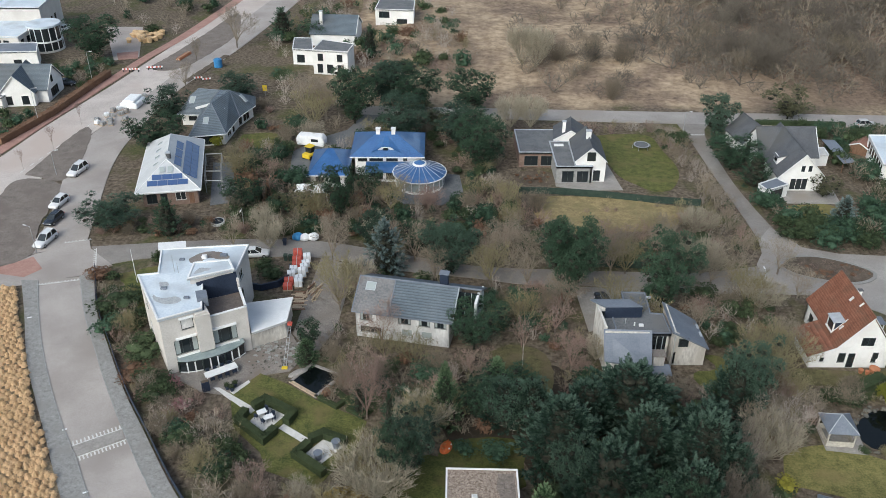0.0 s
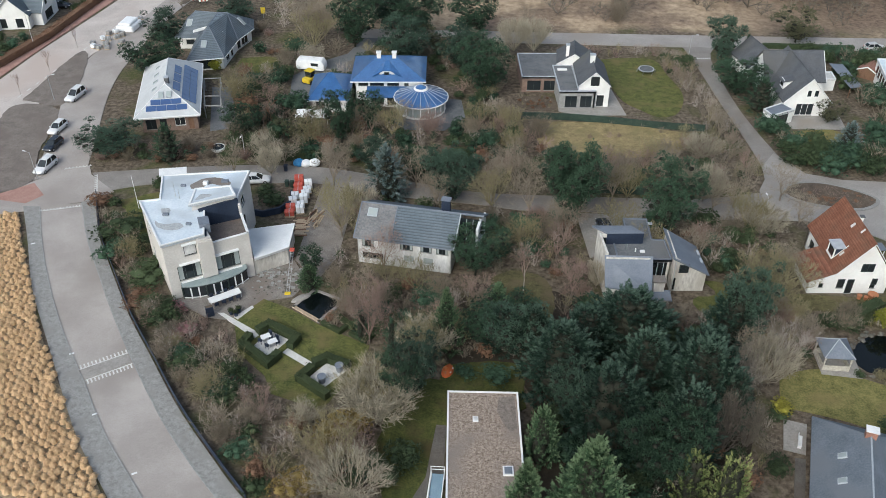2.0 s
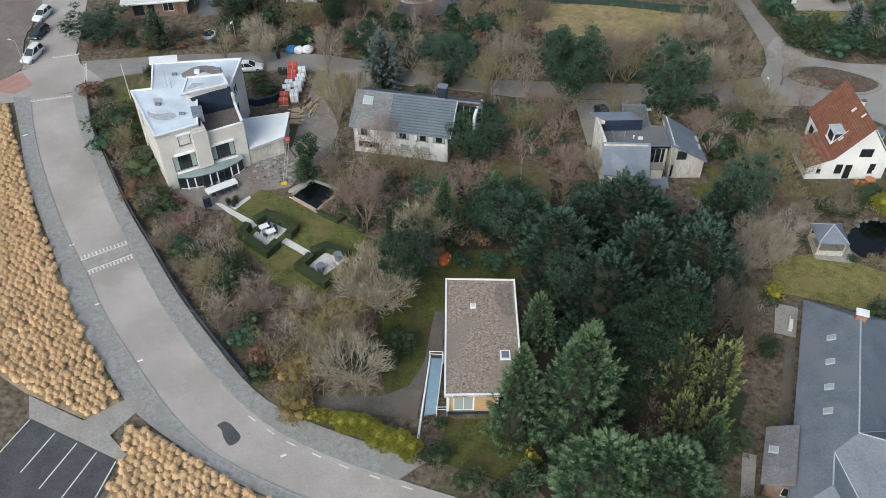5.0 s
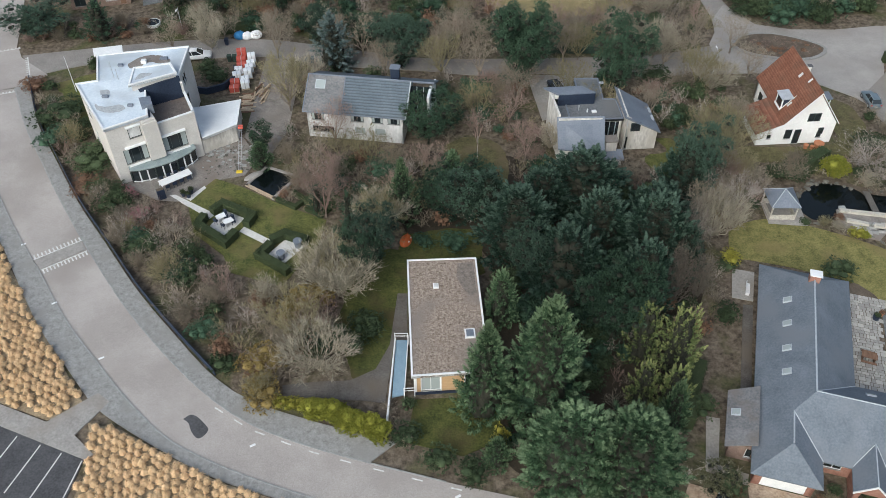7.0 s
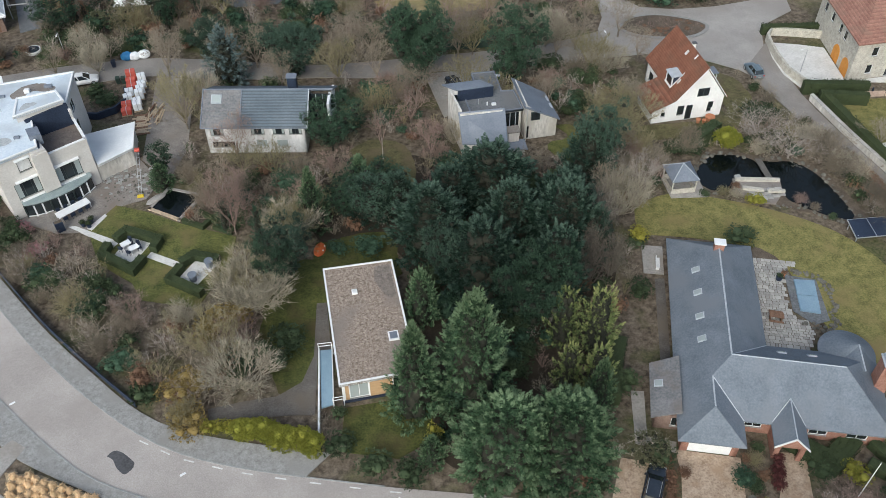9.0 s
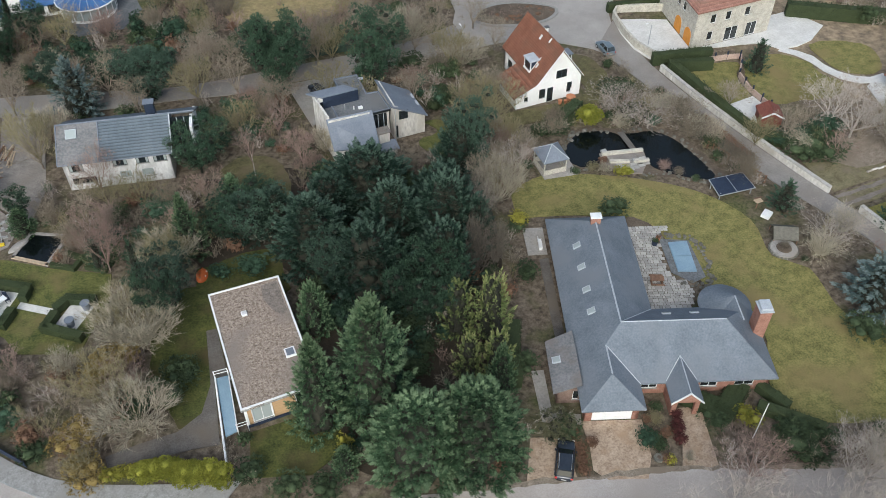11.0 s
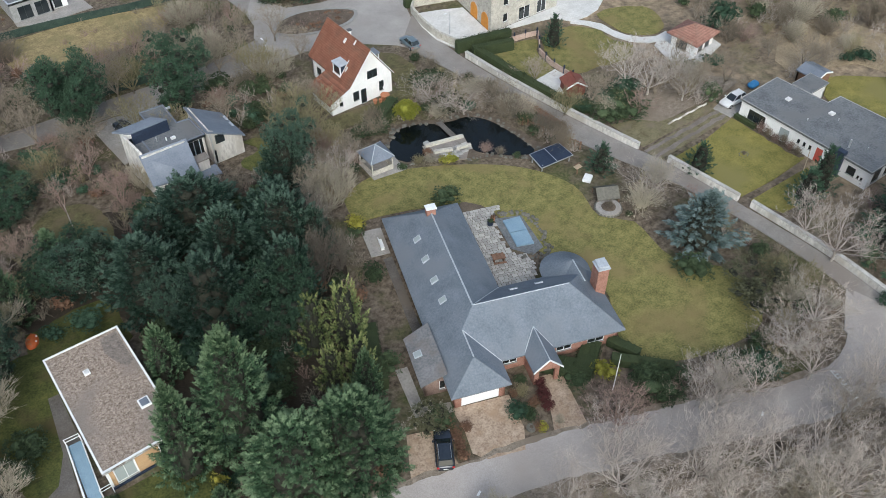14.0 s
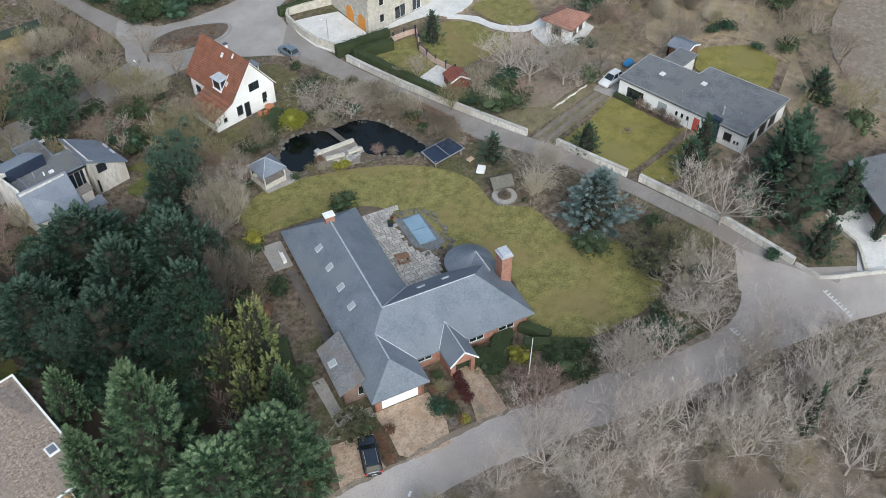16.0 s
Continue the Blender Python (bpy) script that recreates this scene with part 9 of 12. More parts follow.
BROWN = ["shrub0", "shrub1", "shrub0", "shrub2", "shrub3", "sbush0", "shrub0", "shrub1"]
MIXED = ["shrub0", "shrub1", "shrub2", "shrub3", "sbush0", "sbush1", "shrub0", "shrub1", "sbush0", "srust"]
GREEN = ["sbush0", "sbush1", "sbush0", "shrub0", "sbush1"]
scatter(1, [(-55, 112), (-48, 98), (-38, 82), (-28, 68), (-18, 56), (-8, 53), (-3, 58), (-6, 66), (-12, 68), (-22, 71), (-27, 80), (-34, 86), (-42, 97), (-44, 108)], 1.9, BROWN + BROWN + ["srust"], (1.2, 2.8), group="street border")
scatter(2, [(-20, 98), (-14, 80), (-8, 74), (4, 76), (10, 78), (20, 82), (34, 76), (40, 72), (40, 86), (50, 86), (49, 106), (36, 106), (20, 108), (6, 108), (-14, 112)], 2.3, MIXED, (1.2, 3.0), group="garden undergrowth")
scatter(3, [(-58, 124), (-30, 125), (-20, 125), (0, 120), (16, 117), (18, 128), (16, 138), (10, 150), (12, 172), (-14, 172), (-34, 166), (-40, 172), (-40, 152), (-38, 128), (-56, 132)], 2.7, MIXED + ["sbush1"], (1.4, 3.6), group="garden undergrowth")
scatter(4, [(23, 118.5), (40, 118), (52, 118), (51, 140), (50, 168), (44, 168), (47, 148), (46, 130), (40, 120)], 2.4, BROWN, (1.4, 3.2), group="lane-side scrub")
scatter(5, [(56, 164), (57, 130), (62, 122), (90, 120), (105, 130), (110, 165), (78, 168)], 2.7, GREEN, (1.8, 4.2), group="evergreen thicket")
scatter(6, [(60.5, 101), (61, 86), (50, 84), (40, 82), (36, 76), (40, 72), (49, 82), (56, 83), (66, 78.5), (69, 64), (73, 60), (72.5, 70), (70, 86), (68, 98)], 2.0, BROWN, (1.2, 2.6), group="lane-side scrub")
scatter(7, [(80, 57), (79, 68), (84, 72), (98, 66), (112, 66), (124, 60), (150, 80), (160, 120), (112, 100), (112, 76), (100, 62), (94, 58)], 3.3, BROWN + ["fbare0", "fbare1"], (1.8, 4.2), group="hillside scrub")
scatter(8, [(108, 55), (124, 52), (122, 36), (112, 33), (98, 31), (84, 34), (83, 20), (90, 22), (112, 22), (118, 8), (150, 0), (190, 40), (190, 110), (150, 80), (124, 60)], 3.6, BROWN + ["fbare0", "fbare1"], (1.8, 4.4), group="hillside scrub", keep=0.8)
scatter(9, [(24, 30), (36, 24.5), (50, 16.5), (64, 11.5), (76, 7), (84, -4), (74, -20), (40, -6), (20, 14)], 2.8, ["shrub1", "shrub0", "shrub1", "shrub2"], (1.2, 2.8), group="roadside scrub")
scatter(10, [(53, 28), (66, 26), (71, 33), (74, 44), (73, 56), (77, 50), (78, 38), (77, 26), (70, 21), (60, 21.5), (48, 27)], 2.2, BROWN + ["shrub1"], (1.2, 2.6), group="lane-side scrub")
scatter(11, [(18, 186), (60, 182), (120, 180), (190, 178), (230, 300), (120, 340), (60, 300), (20, 250)], 5.6, ["dbare0", "dbare1", "shrub0", "dbare0", "dbare0"], (2.6, 5.4), (0.9, 1.5), group="dune scrub", keep=0.6)
scatter(12, [(48, 214), (62, 196), (80, 190), (120, 184), (190, 178), (230, 300), (150, 340), (70, 290)], 3.9, ["dbare0", "dbare1", "dbare0", "dbare0", "dbare1", "dbare0", "dbare0"], (3.8, 7.2), (1.1, 1.8), group="dune wood", keep=0.5)
scatter(13, [(-36, 178), (-14, 182), (-2, 190), (10, 215), (0, 260), (-45, 262), (-46, 225), (-40, 200)], 4.0, MIXED + ["fbare0", "sbush1", "fpine"], (2.0, 5.0), group="garden undergrowth", keep=0.8)
scatter(14, [(26, 58), (32, 48), (27, 41), (24, 36), (19, 37.5), (20, 52), (22, 62), (30, 70), (38, 70), (36, 58)], 2.0, MIXED, (1.0, 2.2), group="shady undergrowth")
scatter(15, [(10, 76), (9.5, 52), (14, 45), (22, 50), (26, 60), (34, 72), (30, 80), (14, 82)], 3.0, ["sbush1", "sbush0", "sbush1", "sbush1"], (1.8, 3.6), group="shady undergrowth")
scatter(16, [(-125, 172), (-90, 162), (-88, 176), (-82, 205), (-86, 212), (-96, 204), (-96, 172)], 3.2, GREEN, (1.4, 3.0), group="garden undergrowth")
scatter(17, [(-3, 46.2), (-2, 51), (0.2, 51), (0.2, 46.8), (10, 44), (24, 37), (24, 41), (12, 47), (4, 45.5)], 1.6, ["sbush0", "sbush0", "shrub0", "sbush1"], (1.0, 1.8), group="garden border", margin=0.3)
scatter(18, [(17, 118.5), (45, 118.5), (46.4, 133.5), (42.5, 134.5), (40.0, 130.0), (34, 127.4), (26, 126.0), (17, 129)], 2.3, ["shrub0", "shrub0", "shrub3", "shrub2"], (2.0, 4.0), (0.9, 1.5), group="field-side scrub", keep=0.85)
scatter(19, [(17, 126), (44, 130), (44, 137), (17, 139)], 3.6, ["shrub0", "shrub3"], (0.6, 1.3), (1.2, 2.0), group="field-side scrub", keep=0.35)
scatter(20, [(44.5, 150), (49.8, 150), (49.8, 168), (30, 170), (30, 166.6), (44.5, 166)], 1.9, BROWN, (1.4, 2.8), group="lane-side scrub")
scatter(21, [(55.6, 114.4), (57.2, 116.5), (61.0, 116.9), (65.0, 115.2), (67.6, 112.7), (65.0, 110.8), (60.8, 110.9), (57.0, 112.4)], 0.9, ["shrub3", "shrub3", "srust"], (0.35, 0.7), (1.4, 2.2), group="island planting", margin=-1)
scatter(22, [(-80, 205), (-62, 200), (-54, 225), (-48, 262), (-40, 290), (-95, 300), (-100, 262), (-88, 240)], 6.0, ["sbush0", "sbush1", "fbare0", "fbare1", "shrub0"], (2.0, 5.0), group="garden undergrowth", keep=0.6)
scatter(23, [(55, 83.2), (60, 81.6), (65.4, 80.0), (68.8, 75.0), (69.4, 65.0), (71.6, 62.5), (71.8, 72.0), (69.6, 80.0), (63, 84.6)], 1.25, ["shrub0", "shrub1", "shrub0", "shrub2", "sbush0"], (0.8, 2.0), group="pond-side planting", margin=-1)
scatter(25, [(14.6, 148.4), (20.4, 148.2), (20.6, 143.6), (16.0, 143.2), (14.0, 145.6)], 1.2, ["shrub0", "shrub2", "srust"], (0.4, 0.9), (1.0, 1.6), group="bed planting", margin=-1)

# ---- hedges, walls and fences ----
def hedge(line, width, height, material, label, seed=1, leaf=0.09, dense=46, name="clipped_hedge"):
    """A clipped hedge along a line: a solid core with leaf tufts standing out all over it."""
    rng = np.random.default_rng(seed)
    p = [Vector(q) for q in line]
    left, right = [], []
    for i, q in enumerate(p):
        d0 = (q - p[i - 1]).normalized() if i else (p[1] - q).normalized()
        d1 = (p[i + 1] - q).normalized() if i < len(p) - 1 else d0
        m0 = Vector((-d0.y - d1.y, d0.x + d1.x))
        m0 *= width * 0.465 / max(0.4, m0.length / 2) / m0.length
        end = d0 * width * 0.42 * (-1 if i == 0 else 1 if i == len(p) - 1 else 0)
        left.append(q + m0 + end)
        right.append(q - m0 + end)
    k = len(p)
    verts = [(*q, height * .96) for q in left + right] + [(*q, 0.0) for q in left + right]
    faces = [(0, 2 * k, 3 * k, k), (k - 1, 2 * k - 1, 4 * k - 1, 3 * k - 1)]
    for i in range(k - 1):
        faces += [(i, k + i, k + i + 1, i + 1), (2 * k + i, i, i + 1, 2 * k + i + 1), (k + i, 3 * k + i, 3 * k + i + 1, k + i + 1)]
    me = bpy.data.meshes.new(name)
    me.from_pydata(verts, [], faces)
    bm = bmesh.new()
    bm.from_mesh(me)
    cs, os = [], []
    for (x0, y0), (x1, y1) in zip(line[:-1], line[1:]):
        a, b = Vector((x0, y0)), Vector((x1, y1))
        d = (b - a).normalized()
        nrm = Vector((-d.y, d.x)) * width / 2
        a2, b2 = a - d * width * 0.4, b + d * width * 0.4
        L = (b2 - a2).length
        n = int(dense * L * (width + 2 * height) * 0.6)
        for _ in range(n):
            u, s = rng.uniform(0, 1), rng.uniform(0, width + 2 * height)
            p = a2 + (b2 - a2) * u
            if s < width:
                q, z, o = p + nrm * (2 * s / width - 1), height, (0, 0, 1)
            elif s < width + height:
                q, z, o = p + nrm, s - width, (nrm.x, nrm.y, 0.3)
            else:
                q, z, o = p - nrm, s - width - height, (-nrm.x, -nrm.y, 0.3)
            cs.append((q.x, q.y, z + rng.normal(0, 0.03)))
            os.append(o)
    core = part(name, bm, material, None)
    tagged(core, label, "hedge")
    t = blades(rng, np.array(cs), np.array(os, float), leaf, 2, 0.6, 1.3, thin=0.4)
    me = cloud_mesh("leaves", t, material)
    o = new("leaves", me)
    o.parent = core
    return core


hedge([(-24.5, 80.2), (-25.0, 78.9), (-21.3, 75.6), (-20.4, 77.0)], 1.0, 1.1, "boxleaf", "clipped box hedge round the dining place", 1)
hedge([(-23.3, 81.6), (-22.3, 82.6), (-18.4, 80.1), (-18.9, 78.9)], 1.0, 1.1, "boxleaf", "clipped box hedge round the dining place", 2)
hedge([(-16.0, 74.6), (-17.0, 73.1), (-13.7, 70.4)], 1.0, 1.1, "boxleaf", "clipped box hedge round the paved place", 3)
hedge([(-15.4, 75.7), (-14.2, 76.5), (-11.7, 75.3)], 1.0, 1.1, "boxleaf", "clipped box hedge round the paved place", 4)
hedge([(-15.4, 83.2), (-13.2, 81.6), (-12.0, 82.9), (-13.4, 84.4)], 0.6, 0.6, "boxleaf", "low clipped box edging by the pool", 5, 0.07)
hedge([(-11.6, 81.2), (-9.8, 79.9), (-8.9, 81.0)], 0.6, 0.6, "boxleaf", "low clipped box edging by the pool", 6, 0.07)
hedge([(50.9, 35.6), (51.8, 33.0)], 1.1, 1.1, "boxleaf", "dark clipped hedge below brick windows", 9)
hedge([(49.4, 33.6), (51.2, 31.6), (53.2, 29.4)], 1.1, 1.2, "boxleaf", "dark clipped hedge at the lawn's edge", 10)
hedge([(28.3, 49.2), (27.6, 46.6)], 1.7, 2.0, "boxleaf", "tall dark clipped hedge", 11)
hedge([(30.6, 52.6), (29.2, 50.0)], 1.4, 1.8, "boxleaf", "tall dark clipped hedge", 12)
hedge([(74.3, 92.2), (82.7, 90.2)], 1.1, 2.0, "boxleaf", "tall dark clipped hedge by the forecourt", 13, 0.11)
hedge([(75.6, 89.6), (81.2, 87.8)], 1.1, 1.9, "boxleaf", "tall dark clipped hedge along the lawn", 14, 0.11)
hedge([(75.8, 88.8), (76.2, 79.0), (77.0, 70.4), (79.2, 68.4)], 1.2, 1.8, "boxleaf", "long dark clipped hedge behind the white wall", 15, 0.12, 30)
hedge([(76.0, 108.6), (84.2, 107.2)], 1.0, 1.6, "boxleaf", "dark clipped hedge above a stone wall", 16, 0.12, 30)
hedge([(-90.0, 160.7), (-85.4, 175.4), (-82.5, 192.5), (-81.2, 199.3)], 1.5, 1.5, "rust", "brownish beech hedge beside the cycle path", 17, 0.16, 16)
hedge([(52.2, 83.4), (57.0, 86.2)], 1.6, 1.7, "leaf", "bushy clipped hedge by the pond", 18, 0.12, 40)
hedge([(-36.0, 126.2), (-24.4, 126.0)], 1.4, 1.8, "boxleaf", "dark clipped hedge along the lane", 19, 0.12, 26)
hedge([(43.4, 37.6), (45.8, 34.8), (48.4, 36.4)], 2.2, 0.9, "boxleaf", "broad rounded evergreen bed hedge", 20, 0.1)
hedge([(103, 96), (112, 90), (122, 84)], 1.6, 2.4, "boxleaf", "dark conifer hedge behind the terrace", 21, 0.16, 16)
hedge([(68, 171.6), (86, 170.4)], 1.0, 1.0, "leaf", "low clipped hedge along the back road", 22, 0.12, 16)

band("fence_street", [(p[0] + 0.25, p[1] + 0.1) for p in E_OUT[:8]], 0.07, 0, 0.95, "navy", "dark garden fence along the street", "fence")
for pts, nm in (([(81.0, 18.4), (81.8, 29.0), (81.4, 40.7)], "wall_lane_1"), ([(81.0, 42.4), (79.9, 53.4)], "wall_lane_2"), ([(78.7, 57.7), (76.7, 68.9), (75.1, 80.2), (74.3, 90.4)], "wall_lane_3")):
    w = band(nm, pts, 0.42, -0.05, 0.95, "stained", "low whitewashed garden wall along the lane", "wall")
    band("coping", pts, 0.56, 0.95, 1.05, "oldwall", "").parent = w
band("wall_corner", [(81.0, 18.2), (80.9, 15.0), (84.0, 12.3), (87.4, 9.6)], 0.25, -0.05, 0.6, "oldwall", "low pale wall round the corner plot", "wall")
band("wall_drive", [(92.6, 19.6), (90.6, 17.2), (89.6, 14.4), (85.8, 11.6)], 0.4, -0.05, 0.5, "stone", "low curved stone wall beside the drive", "wall")
band("wall_court", [(75.4, 92.6), (74.2, 97.4), (74.4, 101.0), (75.6, 106.6), (77.0, 108.0), (84.6, 105.4)], 0.4, -0.05, 1.3, "stone", "rubble stone wall round the forecourt", "wall")
band("fence_pink", [(82.3, 89.4), (87.6, 88.3), (86.0, 86.2), (84.2, 84.2), (83.3, 80.6), (83.4, 75.8)], 0.2, 0, 0.9, "pinkwall", "low pinkish garden wall with dark posts", "wall")
fp_ = thing("dark_fence_posts", (0, 0, 0), "row of slim dark posts in a pinkish wall", "posts")
for x, y in ((83.4, 89.3), (85.4, 88.9), (87.4, 88.3), (86.0, 86.2), (84.2, 84.2), (83.6, 82.0), (83.3, 79.8), (83.3, 77.6), (83.4, 75.8)):
    part("post", box(x - .09, x + .09, y - .09, y + .09, 0, 1.5), "navy", fp_)
band("fence_green", [(14.2, 139.6), (22.0, 139.2), (31.5, 137.6), (38.0, 136.2), (46.4, 135.0)], 0.18, 0, 1.3, "screen", "dark green windbreak fence between field and garden", "fence")
band("fence_green_lane", [(22.6, 115.0), (31.8, 114.3)], 0.16, 0, 1.2, "screen", "dark green windbreak fence beside the lane", "fence")
band("wall_villa_yard", [(-30.0, 108.6), (-27.4, 107.8), (-25.0, 108.8), (-23.4, 111.0), (-23.9, 113.6)], 0.3, 0, 1.1, "navy", "dark curved retaining wall", "wall")
pf = thing("pond_fence", (0, 0, 0), "rustic post fence behind the pond", "fence")
for i in range(12):
    x, y = 69.6 + 0.24 * i, 71.6 - 0.82 * i
    part("post", box(x - .08, x + .08, y - .08, y + .08, 0, 1.3), "oldwood", pf)
part("rail", tube((69.6, 71.6, 1.1), (72.3, 62.5, 1.1), 0.05, n=5), "oldwood", pf)
part("rail", tube((69.6, 71.6, 0.6), (72.3, 62.5, 0.6), 0.05, n=5), "oldwood", pf)


# ---- road markings ----
def marking(name, a, b, width, label, z=0.062, material="paint", height=0.012):
    a, b = Vector(a), Vector(b)
    d = (b - a).normalized()
    n = Vector((-d.y, d.x)) * width / 2
    return tagged(part(name, prism([(*(a - n), z + height), (*(b - n), z + height), (*(b + n), z + height), (*(a + n), z + height)], height), material, None), label, "road marking", "", "structure")


def toothed(a, b, out, n, tooth=0.75, z=0.062):
    m = marking("bump_marking", a, b, 0.16, "white toothed line of a speed hump", z)
    a, b, o = Vector(a), Vector(b), Vector(out).normalized()
    for i in range(n):
        p = a + (b - a) * ((i + 0.5) / n)
        d = (b - a).normalized()
        part("tooth", prism([(*(p - d * .09), z + .012), (*(p + d * .09), z + .012), (*(p + d * .09 + o * tooth), z + .012), (*(p - d * .09 + o * tooth), z + .012)], 0.012), "paint", m)


tagged(part("speed_hump", prism([(-44.2, 74.6, 0.12), (-39.1, 77.6, 0.12), (-38.2, 76.1, 0.12), (-42.8, 73.2, 0.12)], 0.1), "pave_grey", None), "low brownish brick speed hump", "speed hump", "", "structure")
toothed((-44.1, 74.8), (-39.0, 77.8), (-0.5, 0.86), 13)
toothed((-42.8, 73.0), (-38.0, 75.9), (0.5, -0.86), 13)
toothed((-62.0, 109.0), (-55.6, 110.6), (-0.2, 0.9), 14, 0.4)
toothed((-62.6, 121.4), (-58.4, 122.6), (-0.2, 0.9), 8, 0.4)
toothed((-55.0, 114.8), (-56.6, 119.8), (-0.9, -0.2), 9, 0.4, 0.06)
toothed((66.9, 18.8), (65.4, 14.0), (0.95, -0.3), 11, 0.5, 0.055)
toothed((79.4, 13.8), (77.7, 9.6), (0.95, -0.3), 9, 0.5, 0.055)
toothed((52.0, 165.8), (55.2, 165.8), (0, 1), 8, 0.5, 0.055)
for a, b in (((-23.1, 56.4), (-22.2, 55.4)), ((-21.5, 54.7), (-20.6, 53.7)), ((-19.9, 53.0), (-18.9, 52.0)), ((-18.2, 51.4), (-17.0, 50.5))):
    marking("lane_dash", a, b, 0.16, "short pale dash at the drive's mouth")
for i in range(9):
    a, b = Vector(E_EDGE[9 + i // 2]), Vector(E_EDGE[10 + i // 2])
    p = a.lerp(b, .1 + .5 * (i % 2))
    marking("edge_dash", p + Vector((-.35, -.4)), p + (b - a).normalized() * 1.1 + Vector((-.35, -.4)), 0.14, "short pale dash along the kerb", 0.062)
for nm, edge, s in (("verge_dirt_north", E_EDGE[15:25], 1), ("verge_dirt_south", W_EDGE[15:25], -1)):
    sheet(nm, [(x, y - .2 * s + .12 * math.sin(3.7 * i)) for i, (x, y) in enumerate(edge)] + [(x, y + (.35 if s > 0 else 1.0) * s + .15 * math.sin(2.3 * i)) for i, (x, y) in reversed(list(enumerate(edge)))], 0.061, "leafmould", "ragged strip of earth and leaf litter at the road's edge", "ground")
    BLOCKED.pop()
for x, y in ((-59.7, 100.6), (-46.0, 77.6), (-39.9, 67.6), (-32.9, 59.2), (-15.7, 47.1), (4.1, 40.1), (27.9, 30.5), (56.6, 19.7)):
    st = tagged(part("road_stud", box(-.3, .3, -.12, .12, 0.06, 0.12, 0.02), "trim", None), "small white marker block on the street", "marker", "road studs")
    st.matrix_basis = pose(x, y, 0, 0, 0, 25)
for a, b in (((-39.3, 49.9), (-41.2, 45.4)), ((-36.7, 48.7), (-38.8, 43.6)), ((-34.4, 47.6), (-36.4, 42.4)), ((-32.2, 46.6), (-33.4, 41.2)), ((-42.4, 51.6), (-44.6, 46.4))):
    marking("parking_line", a, b, 0.13, "white parking bay line", 0.054)
tagged(part("damp_patch", poly([(p.x, p.y) for p in smooth_line([(-23.0, 50.7), (-22.4, 51.2), (-21.6, 50.9), (-20.3, 49.4), (-20.4, 48.9), (-21.2, 48.3), (-22.0, 49.2), (-22.4, 50.2), (-23.0, 50.7)], 0.3)[:-1]], 0.03, 0.056), "darkasphalt", None), "dark damp patch on the brick street", "stain", "", "structure")
marking("edge_line", (-57.6, 95.6), (-50.4, 81.6), 0.12, "worn white edge line", 0.06)
marking("edge_line", (-47.8, 76.8), (-41.0, 66.4), 0.12, "worn white edge line", 0.06)


# ---- vehicles ----
PAINTS = {"white": mat("white_car_paint", (0.62, 0.63, 0.64), (0.72, 0.72, 0.73), 2, 0.3, 0, spec=0.6), "black": mat("blue_black_car_paint", (0.015, 0.02, 0.03), (0.03, 0.037, 0.05), 2, 0.2, 0, spec=0.7),
          "grey": mat("blue_grey_car_paint", (0.1, 0.14, 0.17), (0.15, 0.19, 0.22), 2, 0.3, 0, spec=0.6), "silver": mat("silver_car_paint", (0.4, 0.41, 0.42), (0.5, 0.5, 0.5), 2, 0.3, 0, spec=0.6)}
M["lamp_red"] = mat("red_tail_lamp", (0.35, 0.01, 0.01), (0.5, 0.02, 0.02), 2, 0.3, 0)
M["lamp_clear"] = mat("clear_headlamp", (0.6, 0.62, 0.64), (0.75, 0.76, 0.78), 2, 0.2, 0)


